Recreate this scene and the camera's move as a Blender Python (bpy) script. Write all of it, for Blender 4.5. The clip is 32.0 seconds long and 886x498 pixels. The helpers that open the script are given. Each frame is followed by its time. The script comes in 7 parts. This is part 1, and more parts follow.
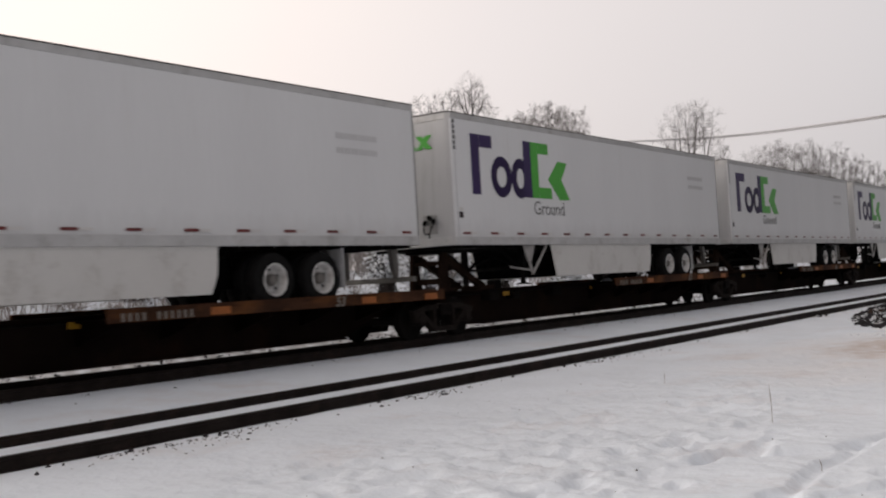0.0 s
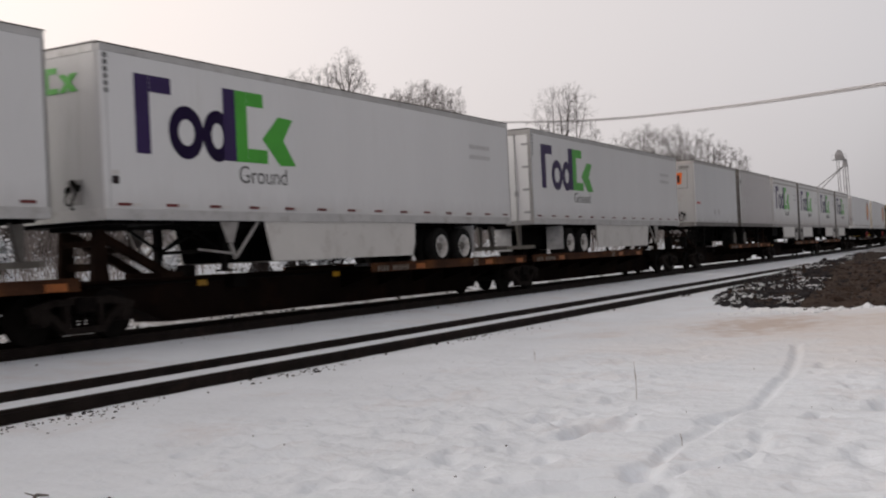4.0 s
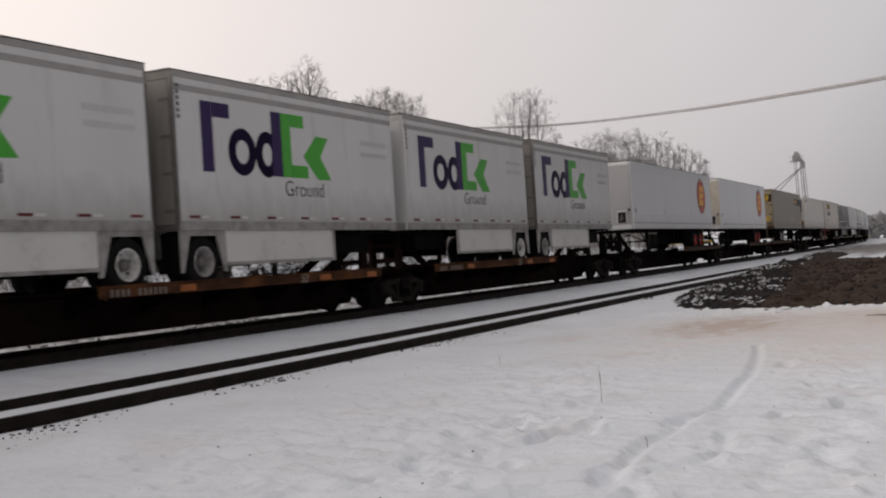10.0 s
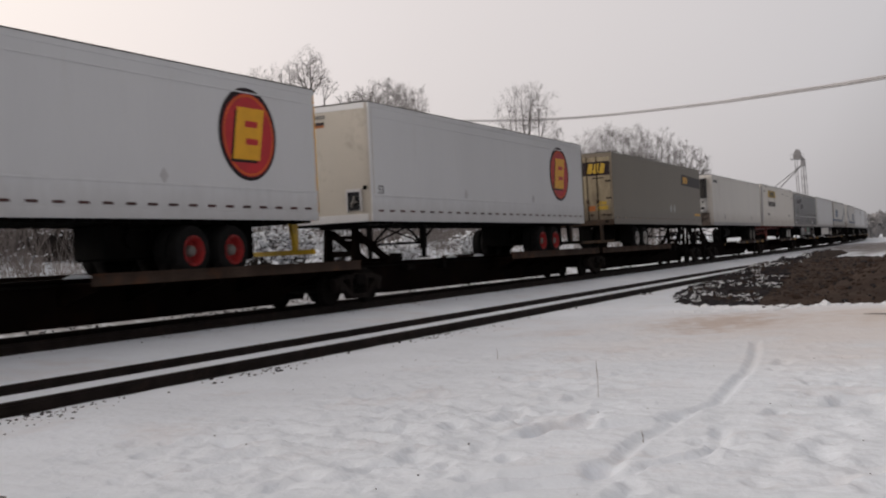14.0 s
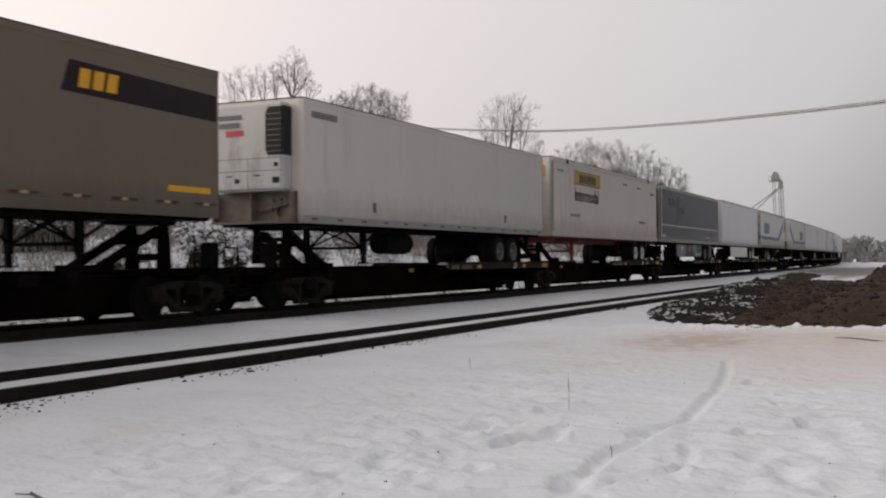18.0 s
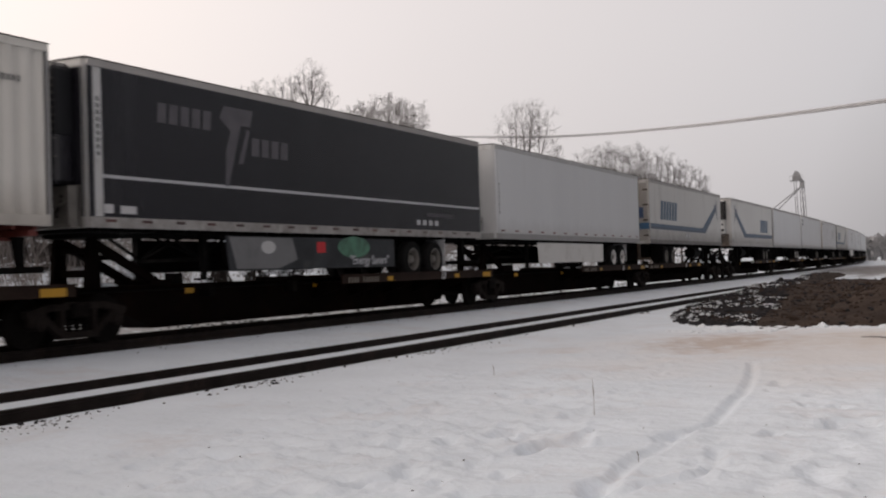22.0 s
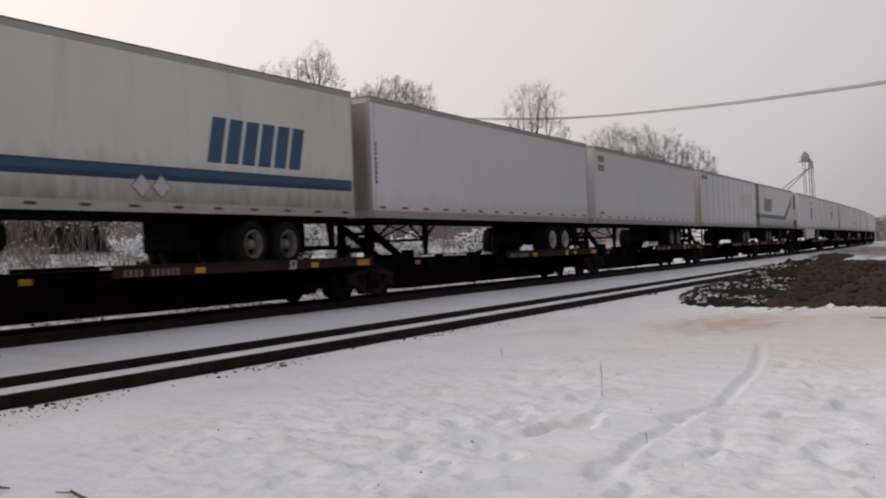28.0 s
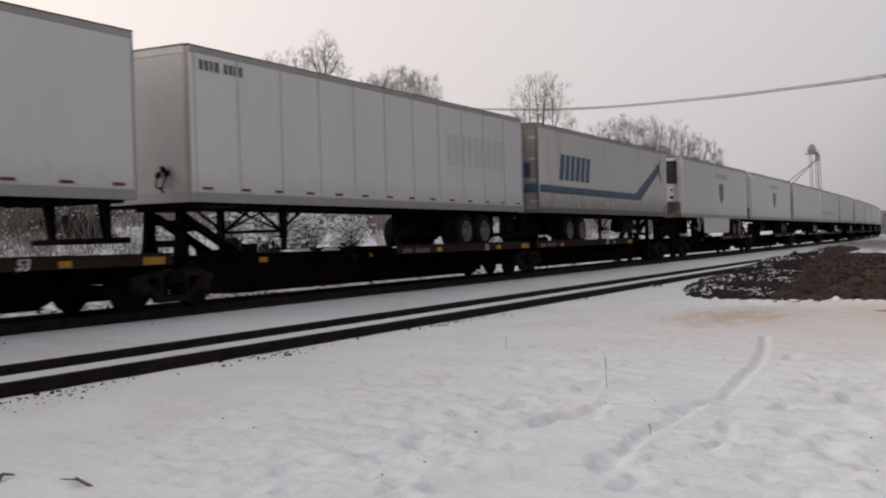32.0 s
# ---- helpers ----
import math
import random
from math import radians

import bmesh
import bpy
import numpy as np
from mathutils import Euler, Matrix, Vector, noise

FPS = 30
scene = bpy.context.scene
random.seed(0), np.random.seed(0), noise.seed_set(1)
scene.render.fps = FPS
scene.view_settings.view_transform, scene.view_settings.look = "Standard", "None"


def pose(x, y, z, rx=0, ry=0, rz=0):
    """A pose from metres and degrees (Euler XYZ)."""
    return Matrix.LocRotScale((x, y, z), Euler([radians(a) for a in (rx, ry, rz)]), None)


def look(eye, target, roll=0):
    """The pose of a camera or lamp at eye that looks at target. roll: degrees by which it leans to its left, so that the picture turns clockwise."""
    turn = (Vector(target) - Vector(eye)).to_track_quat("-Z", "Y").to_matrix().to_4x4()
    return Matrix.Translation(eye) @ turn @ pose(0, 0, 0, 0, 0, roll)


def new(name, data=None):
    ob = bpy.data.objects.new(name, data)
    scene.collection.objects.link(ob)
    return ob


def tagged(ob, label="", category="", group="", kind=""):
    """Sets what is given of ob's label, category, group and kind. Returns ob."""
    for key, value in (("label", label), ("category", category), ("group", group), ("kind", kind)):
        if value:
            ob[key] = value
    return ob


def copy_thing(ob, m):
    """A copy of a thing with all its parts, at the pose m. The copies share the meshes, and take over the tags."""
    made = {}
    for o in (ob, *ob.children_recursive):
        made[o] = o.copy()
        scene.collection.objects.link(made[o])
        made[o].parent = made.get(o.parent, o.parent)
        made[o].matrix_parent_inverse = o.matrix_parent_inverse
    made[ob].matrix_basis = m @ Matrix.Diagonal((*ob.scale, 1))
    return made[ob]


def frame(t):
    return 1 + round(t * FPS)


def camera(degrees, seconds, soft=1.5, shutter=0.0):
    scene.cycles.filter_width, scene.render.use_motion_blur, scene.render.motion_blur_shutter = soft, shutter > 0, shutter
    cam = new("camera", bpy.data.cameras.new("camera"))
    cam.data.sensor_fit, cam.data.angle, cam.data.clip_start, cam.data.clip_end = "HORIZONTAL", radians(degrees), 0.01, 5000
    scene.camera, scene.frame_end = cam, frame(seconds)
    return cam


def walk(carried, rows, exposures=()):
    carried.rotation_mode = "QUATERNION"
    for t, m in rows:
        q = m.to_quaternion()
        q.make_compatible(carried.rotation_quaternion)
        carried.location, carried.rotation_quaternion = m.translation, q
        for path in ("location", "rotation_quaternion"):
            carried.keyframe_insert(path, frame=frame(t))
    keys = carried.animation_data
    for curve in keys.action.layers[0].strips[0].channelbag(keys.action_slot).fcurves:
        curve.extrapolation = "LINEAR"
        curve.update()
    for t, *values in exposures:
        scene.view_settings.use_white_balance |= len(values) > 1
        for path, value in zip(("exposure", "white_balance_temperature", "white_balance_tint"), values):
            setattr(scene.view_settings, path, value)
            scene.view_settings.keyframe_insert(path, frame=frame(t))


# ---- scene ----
import functools
# The camera stands on the snow beside the line and turns a little.
cam = camera(45.0, 32.0, soft=2.1, shutter=0.25)
EYE = 1.6
HEAD_TURNS = (
    (0.0, -54.16, 91.97, -3.35), (0.5, -53.50, 92.01, -3.53), (1.0, -52.91, 92.12, -3.50), (1.5, -53.04, 92.03, -3.18), (2.0, -53.39, 91.87, -3.04),
    (2.5, -55.03, 91.66, -2.88), (3.0, -57.41, 91.23, -2.60), (3.5, -59.81, 90.61, -2.71), (4.0, -60.89, 90.42, -2.71), (4.5, -61.89, 90.62, -2.67),
    (6.5, -63.62, 90.37, -2.85), (7.0, -63.31, 90.40, -2.97), (7.5, -63.21, 90.31, -2.83), (8.0, -63.13, 90.35, -2.95), (8.5, -62.97, 90.70, -3.13),
    (9.0, -62.87, 90.69, -3.36), (9.5, -62.85, 90.61, -3.47), (10.0, -62.84, 90.65, -3.62), (10.5, -62.90, 90.55, -3.46), (11.0, -62.90, 90.41, -3.44),
    (11.5, -62.95, 90.33, -3.48), (12.0, -62.98, 90.28, -3.52), (12.5, -62.95, 90.31, -3.67), (13.0, -62.86, 90.26, -3.78), (13.5, -62.78, 90.19, -3.49),
    (14.0, -62.89, 90.24, -2.75), (14.5, -63.38, 90.55, -2.33), (16.5, -64.06, 90.29, -0.66), (17.0, -64.09, 90.58, -0.22), (17.5, -64.09, 90.57, -0.35),
    (18.0, -64.13, 90.61, -0.40), (18.5, -64.06, 90.58, -0.55), (19.0, -63.96, 90.99, -1.28), (19.5, -63.68, 91.18, -1.25), (20.0, -63.47, 91.20, -1.42),
    (20.5, -63.37, 91.19, -1.49), (21.0, -63.32, 91.15, -1.51), (21.5, -63.11, 91.09, -1.66), (22.0, -62.99, 91.06, -1.74), (22.5, -62.89, 90.94, -1.53),
    (23.0, -62.98, 91.05, -1.40), (23.5, -62.85, 90.98, -1.64), (24.0, -62.73, 90.96, -1.87), (24.5, -62.59, 90.79, -2.07), (25.0, -62.43, 90.68, -1.74),
    (25.5, -62.44, 90.55, -1.65), (26.0, -62.54, 90.47, -1.80), (26.5, -62.65, 90.41, -1.92), (28.5, -62.54, 90.02, -2.04), (29.0, -62.58, 89.90, -2.24),
    (29.5, -62.50, 89.80, -2.24), (30.0, -62.47, 89.79, -2.32), (30.5, -62.41, 89.74, -2.32), (31.0, -62.36, 89.66, -1.93), (31.5, -62.42, 89.60, -1.41),
    (32.0, -62.30, 89.61, -1.58),
)
walk(cam, [(t, pose(0, 0, EYE, tilt, -lean, yaw)) for t, yaw, tilt, lean in HEAD_TURNS], exposures=((0, 0.10), (3, 0.12), (5, 0.06), (9, 0.0), (14, 0.0), (20, 0.08), (22, 0.09), (23, 0.18), (24, 0.12), (25, 0.07), (32, 0.05)))

# ---- light: overcast, brighter and warmer towards the hidden sun ----
SUN_AZ, SUN_EL = radians(118), radians(24)
world = bpy.data.worlds.new("overcast_sky")
scene.world = world
world.use_nodes = True
wn, wl = world.node_tree.nodes, world.node_tree.links
wn.clear()
w_out = wn.new("ShaderNodeOutputWorld")
w_bg = wn.new("ShaderNodeBackground")
w_sky = wn.new("ShaderNodeTexSky")
w_sky.sky_type, w_sky.sun_disc = "NISHITA", False
w_sky.sun_elevation, w_sky.sun_rotation, w_sky.dust_density = SUN_EL, radians(90) - SUN_AZ, 6.0
w_sat = wn.new("ShaderNodeHueSaturation")
w_sat.inputs["Saturation"].default_value, w_sat.inputs["Value"].default_value = 0.15, 0.04
w_co = wn.new("ShaderNodeTexCoord")
w_dot = wn.new("ShaderNodeVectorMath")
w_dot.operation = "DOT_PRODUCT"
w_dot.inputs[1].default_value = (math.cos(SUN_EL) * math.cos(SUN_AZ), math.cos(SUN_EL) * math.sin(SUN_AZ), math.sin(SUN_EL))
w_ramp = wn.new("ShaderNodeValToRGB")
w_map = wn.new("ShaderNodeMapRange")
w_map.inputs["From Min"].default_value = -1.0
els = w_ramp.color_ramp.elements
els[0].position, els[0].color = 0.0, (0.05, 0.05, 0.055, 1)
els[1].position, els[1].color = 1.0, (1.05, 0.93, 0.86, 1)
for at, col in ((0.22, (0.13, 0.13, 0.135, 1)), (0.36, (0.482, 0.458, 0.469, 1)), (0.58, (0.718, 0.652, 0.637, 1)), (0.72, (0.893, 0.787, 0.728, 1)), (0.86, (0.985, 0.855, 0.76, 1))):
    e = els.new(at)
    e.color = col
w_cloud = wn.new("ShaderNodeTexNoise")
w_cloud.inputs["Scale"].default_value, w_cloud.inputs["Detail"].default_value = 1.6, 4.0
w_cm = wn.new("ShaderNodeMapRange")
w_cm.inputs["To Min"].default_value, w_cm.inputs["To Max"].default_value = 0.93, 1.06
w_mul = wn.new("ShaderNodeVectorMath")
w_mul.operation = "SCALE"
w_add = wn.new("ShaderNodeVectorMath")
# sky dimmed overhead, out of view, to lower the light on the snow
w_sep = wn.new("ShaderNodeSeparateXYZ")
w_high = wn.new("ShaderNodeMapRange")
w_high.inputs["From Min"].default_value, w_high.inputs["From Max"].default_value = 0.30, 0.75
w_high.inputs["To Min"].default_value, w_high.inputs["To Max"].default_value = 1.0, 0.66
w_dim = wn.new("ShaderNodeVectorMath")
w_dim.operation = "SCALE"
wl.new(w_co.outputs["Generated"], w_sep.inputs[0])
wl.new(w_sep.outputs["Z"], w_high.inputs["Value"])
wl.new(w_co.outputs["Generated"], w_dot.inputs[0])
wl.new(w_dot.outputs["Value"], w_map.inputs["Value"])
wl.new(w_map.outputs["Result"], w_ramp.inputs["Fac"])
wl.new(w_co.outputs["Generated"], w_cloud.inputs["Vector"])
wl.new(w_cloud.outputs["Fac"], w_cm.inputs["Value"])
wl.new(w_ramp.outputs["Color"], w_mul.inputs[0])
wl.new(w_cm.outputs["Result"], w_mul.inputs["Scale"])
wl.new(w_sky.outputs["Color"], w_sat.inputs["Color"])
wl.new(w_mul.outputs["Vector"], w_add.inputs[0])
wl.new(w_sat.outputs["Color"], w_add.inputs[1])
wl.new(w_add.outputs["Vector"], w_dim.inputs[0])
wl.new(w_high.outputs["Result"], w_dim.inputs["Scale"])
wl.new(w_dim.outputs["Vector"], w_bg.inputs["Color"])
wl.new(w_bg.outputs["Background"], w_out.inputs["Surface"])
w_bg.inputs["Strength"].default_value = 1.0
sun_data = bpy.data.lights.new("sun", "SUN")
sun_data.energy, sun_data.angle, sun_data.color = 0.35, radians(25), (1.0, 0.93, 0.86)
sun = new("sun", sun_data)
sun.matrix_world = look((0, 0, 0), (-math.cos(SUN_EL) * math.cos(SUN_AZ), -math.cos(SUN_EL) * math.sin(SUN_AZ), -math.sin(SUN_EL)))


# ---- materials ----
def material(name, color, rough=0.6, metal=0.0, spread=0.12, scale=3.0, fine=60.0, bump=0.15, dirt=None, dirt_amount=0.0, dirt_scale=1.2, stretch=(1, 1, 1), random_tint=0.0, spec=0.5):
    """Base colour with coarse and fine variation, optional dirt patches, and fine relief."""
    m = bpy.data.materials.new(name)
    m.use_nodes = True
    n, k = m.node_tree.nodes, m.node_tree.links
    b = n["Principled BSDF"]
    b.inputs["Roughness"].default_value, b.inputs["Metallic"].default_value = rough, metal
    b.inputs["Specular IOR Level"].default_value = spec
    co = n.new("ShaderNodeTexCoord")
    mp = n.new("ShaderNodeMapping")
    mp.inputs["Scale"].default_value = stretch
    k.new(co.outputs["Object"], mp.inputs["Vector"])
    n1, n2 = n.new("ShaderNodeTexNoise"), n.new("ShaderNodeTexNoise")
    n1.inputs["Scale"].default_value, n1.inputs["Detail"].default_value = scale, 6
    n2.inputs["Scale"].default_value, n2.inputs["Detail"].default_value = fine, 4
    for q in (n1, n2):
        k.new(mp.outputs["Vector"], q.inputs["Vector"])
    r = n.new("ShaderNodeValToRGB")
    c = r.color_ramp.elements
    c[0].position, c[1].position = 0.3, 0.7
    c[0].color = (*[v * (1 - spread) for v in color], 1)
    c[1].color = (*[min(1, v * (1 + spread)) for v in color], 1)
    k.new(n1.outputs["Fac"], r.inputs["Fac"])
    last = r.outputs["Color"]
    mx = n.new("ShaderNodeMix")
    mx.data_type, mx.blend_type = "RGBA", "MULTIPLY"
    fr = n.new("ShaderNodeMapRange")
    fr.inputs["To Min"].default_value, fr.inputs["To Max"].default_value = 1 - spread, 1 + spread
    k.new(n2.outputs["Fac"], fr.inputs["Value"])
    mx.inputs["Factor"].default_value = 1
    k.new(last, mx.inputs["A"])
    k.new(fr.outputs["Result"], mx.inputs["B"])
    last = mx.outputs["Result"]
    if dirt:
        n3 = n.new("ShaderNodeTexNoise")
        n3.inputs["Scale"].default_value, n3.inputs["Detail"].default_value, n3.inputs["Roughness"].default_value = dirt_scale, 8, 0.7
        k.new(mp.outputs["Vector"], n3.inputs["Vector"])
        dr = n.new("ShaderNodeMapRange")
        dr.inputs["From Min"].default_value, dr.inputs["From Max"].default_value = 0.62 - 0.25 * dirt_amount, 0.85 - 0.15 * dirt_amount
        k.new(n3.outputs["Fac"], dr.inputs["Value"])
        dm = n.new("ShaderNodeMix")
        dm.data_type = "RGBA"
        dm.inputs["B"].default_value = (*dirt, 1)
        k.new(dr.outputs["Result"], dm.inputs["Factor"])
        k.new(last, dm.inputs["A"])
        last = dm.outputs["Result"]
    if random_tint:
        oi = n.new("ShaderNodeObjectInfo")
        rr = n.new("ShaderNodeMapRange")
        rr.inputs["To Min"].default_value, rr.inputs["To Max"].default_value = 1 - random_tint, 1.0
        k.new(oi.outputs["Random"], rr.inputs["Value"])
        m2 = n.new("ShaderNodeMix")
        m2.data_type, m2.blend_type = "RGBA", "MULTIPLY"
        m2.inputs["Factor"].default_value = 1
        k.new(last, m2.inputs["A"])
        k.new(rr.outputs["Result"], m2.inputs["B"])
        last = m2.outputs["Result"]
    k.new(last, b.inputs["Base Color"])
    if bump:
        bp = n.new("ShaderNodeBump")
        bp.inputs["Strength"].default_value, bp.inputs["Distance"].default_value = bump, 0.01
        k.new(n2.outputs["Fac"], bp.inputs["Height"])
        k.new(bp.outputs["Normal"], b.inputs["Normal"])
    return m


def stain(m, centre, radii, color, amount, low=0.12, high=0.5, scale=0.9):
    """A soft-edged stain with a ragged shape, at a place of the object."""
    n, k = m.node_tree.nodes, m.node_tree.links
    b = n["Principled BSDF"]
    co = n.new("ShaderNodeTexCoord")
    mp = n.new("ShaderNodeMapping")
    mp.inputs["Location"].default_value = [-c * r for c, r in zip(centre, [1 / q if q else 0 for q in radii])]
    mp.inputs["Scale"].default_value = [1 / q if q else 0 for q in radii]
    g = n.new("ShaderNodeTexGradient")
    g.gradient_type = "SPHERICAL"
    ns = n.new("ShaderNodeTexNoise")
    ns.inputs["Scale"].default_value, ns.inputs["Detail"].default_value = scale, 8
    st = n.new("ShaderNodeMath")
    st.operation = "MULTIPLY"
    mr = n.new("ShaderNodeMapRange")
    mr.inputs["From Min"].default_value, mr.inputs["From Max"].default_value = low, high
    mr.inputs["To Max"].default_value = amount
    mx = n.new("ShaderNodeMix")
    mx.data_type = "RGBA"
    mx.inputs["B"].default_value = (*color, 1)
    k.new(co.outputs["Object"], mp.inputs["Vector"])
    k.new(mp.outputs["Vector"], g.inputs["Vector"])
    k.new(co.outputs["Object"], ns.inputs["Vector"])
    k.new(g.outputs["Fac"], st.inputs[0])
    k.new(ns.outputs["Fac"], st.inputs[1])
    k.new(st.outputs[0], mr.inputs["Value"])
    k.new(mr.outputs["Result"], mx.inputs["Factor"])
    k.new(b.inputs["Base Color"].links[0].from_socket, mx.inputs["A"])
    k.new(mx.outputs["Result"], b.inputs["Base Color"])
    return m


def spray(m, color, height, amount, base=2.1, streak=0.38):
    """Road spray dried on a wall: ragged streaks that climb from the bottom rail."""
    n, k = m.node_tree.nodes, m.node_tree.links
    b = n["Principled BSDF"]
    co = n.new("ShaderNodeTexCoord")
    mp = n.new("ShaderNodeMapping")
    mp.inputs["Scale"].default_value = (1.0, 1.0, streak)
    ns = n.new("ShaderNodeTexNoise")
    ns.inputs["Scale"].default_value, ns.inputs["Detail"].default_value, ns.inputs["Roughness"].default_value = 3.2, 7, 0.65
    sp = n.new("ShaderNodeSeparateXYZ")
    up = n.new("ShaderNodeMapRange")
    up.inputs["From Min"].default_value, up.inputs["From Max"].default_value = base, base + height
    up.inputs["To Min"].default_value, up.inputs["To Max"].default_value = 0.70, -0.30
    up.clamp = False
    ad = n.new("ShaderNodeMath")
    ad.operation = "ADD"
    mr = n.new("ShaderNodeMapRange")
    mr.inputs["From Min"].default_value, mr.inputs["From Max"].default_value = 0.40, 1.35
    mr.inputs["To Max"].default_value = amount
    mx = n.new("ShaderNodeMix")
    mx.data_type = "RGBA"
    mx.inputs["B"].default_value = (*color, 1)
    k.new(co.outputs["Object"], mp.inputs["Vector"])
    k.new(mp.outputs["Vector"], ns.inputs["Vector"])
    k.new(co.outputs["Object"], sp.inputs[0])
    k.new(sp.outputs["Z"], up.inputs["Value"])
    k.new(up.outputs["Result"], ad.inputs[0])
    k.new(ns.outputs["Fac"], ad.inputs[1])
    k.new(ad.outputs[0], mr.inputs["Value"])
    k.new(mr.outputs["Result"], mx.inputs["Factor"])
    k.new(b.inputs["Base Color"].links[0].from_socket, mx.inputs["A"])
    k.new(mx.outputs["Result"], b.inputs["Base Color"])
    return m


def snow_material():
    """Trodden snow: soft colour drift, a tan soil stain by the earth heap, a shade-toned band beyond the train, relief
    at three scales.
    """
    m = material("snow", (0.738, 0.786, 0.852), 0.8, spread=0.05, scale=0.7, fine=25, bump=0, dirt=(0.63, 0.605, 0.62), dirt_amount=0.35, dirt_scale=0.45)
    n, k = m.node_tree.nodes, m.node_tree.links
    b = n["Principled BSDF"]
    co = n.new("ShaderNodeTexCoord")
    stain(m, (20.5, 1.5, 0), (9.5, 8.0, 0), (0.62, 0.545, 0.50), 0.55, 0.08, 0.36, 0.7)
    stain(m, (21.3, 4.7, 0), (4.8, 2.6, 0), (0.50, 0.41, 0.36), 0.85, 0.17, 0.44, 2.4)
    stain(m, (22.5, 2.0, 0), (5.0, 3.0, 0), (0.56, 0.49, 0.44), 0.7, 0.18, 0.50, 1.8)
    stain(m, (140.0, 10.0, 0), (95.0, 13.0, 0), (0.13, 0.108, 0.10), 0.9, 0.20, 0.30, 0.42)
    # Mottled litter beyond the train, with the train's shade put into its grey.
    stain(m, (25.0, 22.0, 0), (70.0, 5.0, 0), (0.16, 0.14, 0.13), 0.75, 0.20, 0.50, 3.0)
    last = None
    for scale, dist in ((2.6, 0.045), (6.0, 0.034), (15.0, 0.010)):
        nz = n.new("ShaderNodeTexNoise")
        nz.inputs["Scale"].default_value, nz.inputs["Detail"].default_value = scale, 3
        bp = n.new("ShaderNodeBump")
        bp.inputs["Strength"].default_value, bp.inputs["Distance"].default_value = 0.8, dist
        k.new(co.outputs["Object"], nz.inputs["Vector"])
        k.new(nz.outputs["Fac"], bp.inputs["Height"])
        if last:
            k.new(last, bp.inputs["Normal"])
        last = bp.outputs["Normal"]
    k.new(last, b.inputs["Normal"])
    return m


STREAK = (1.0, 1.0, 0.12)
M_SNOW = snow_material()
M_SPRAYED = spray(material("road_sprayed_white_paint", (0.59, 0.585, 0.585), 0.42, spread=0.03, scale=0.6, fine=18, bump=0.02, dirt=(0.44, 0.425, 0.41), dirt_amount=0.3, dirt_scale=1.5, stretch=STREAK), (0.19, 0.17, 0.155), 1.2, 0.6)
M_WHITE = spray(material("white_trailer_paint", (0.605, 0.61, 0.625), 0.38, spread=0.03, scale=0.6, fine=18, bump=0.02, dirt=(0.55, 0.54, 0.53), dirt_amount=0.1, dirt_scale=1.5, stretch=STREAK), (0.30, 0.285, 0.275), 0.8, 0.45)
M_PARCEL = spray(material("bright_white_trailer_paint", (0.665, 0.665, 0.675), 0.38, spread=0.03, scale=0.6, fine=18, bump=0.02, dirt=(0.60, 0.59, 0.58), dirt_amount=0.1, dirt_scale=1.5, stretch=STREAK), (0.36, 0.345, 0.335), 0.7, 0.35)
M_SKIRT = material("white_skirt_panel", (0.60, 0.585, 0.565), 0.45, spread=0.04, scale=0.8, fine=18, bump=0.02, dirt=(0.36, 0.33, 0.30), dirt_amount=0.35, dirt_scale=1.2)
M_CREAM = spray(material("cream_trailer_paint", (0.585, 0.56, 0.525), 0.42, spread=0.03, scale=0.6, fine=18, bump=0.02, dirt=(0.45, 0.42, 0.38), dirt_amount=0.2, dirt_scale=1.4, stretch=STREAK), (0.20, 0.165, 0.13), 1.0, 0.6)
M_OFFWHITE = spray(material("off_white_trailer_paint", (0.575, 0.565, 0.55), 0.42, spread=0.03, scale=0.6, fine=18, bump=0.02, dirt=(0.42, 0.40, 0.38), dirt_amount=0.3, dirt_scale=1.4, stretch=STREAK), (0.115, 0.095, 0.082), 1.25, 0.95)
M_FRONT = material("tan_front_paint", (0.43, 0.395, 0.34), 0.45, spread=0.04, scale=0.8, fine=18, bump=0.02, dirt=(0.25, 0.22, 0.18), dirt_amount=0.3)
M_SOOTY = stain(material("sooty_grey_front", (0.33, 0.325, 0.33), 0.45, spread=0.04, scale=0.8, fine=18, bump=0.02), (-8.1, 0.85, 4.55), (0, 0.9, 1.0), (0.12, 0.10, 0.085), 0.85, 0.1, 0.40, 1.2)
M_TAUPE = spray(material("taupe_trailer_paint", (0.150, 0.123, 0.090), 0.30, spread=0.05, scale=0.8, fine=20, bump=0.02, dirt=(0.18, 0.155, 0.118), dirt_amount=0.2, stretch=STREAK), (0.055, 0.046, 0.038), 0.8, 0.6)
M_DARK = material("dark_trailer_paint", (0.013, 0.012, 0.016), 0.24, spread=0.15, scale=0.7, fine=20, bump=0.01, dirt=(0.030, 0.029, 0.034), dirt_amount=0.3, stretch=STREAK, spec=0.42)
M_ALU = material("aluminium_rail", (0.30, 0.295, 0.295), 0.5, 0.2, spread=0.1, scale=2, fine=40, bump=0.05, dirt=(0.24, 0.22, 0.20), dirt_amount=0.5, dirt_scale=2)
M_PALERAIL = material("pale_alloy_rail", (0.47, 0.465, 0.465), 0.5, 0.1, spread=0.08, scale=2, fine=40, bump=0.05, dirt=(0.27, 0.25, 0.235), dirt_amount=0.45, dirt_scale=2.4)
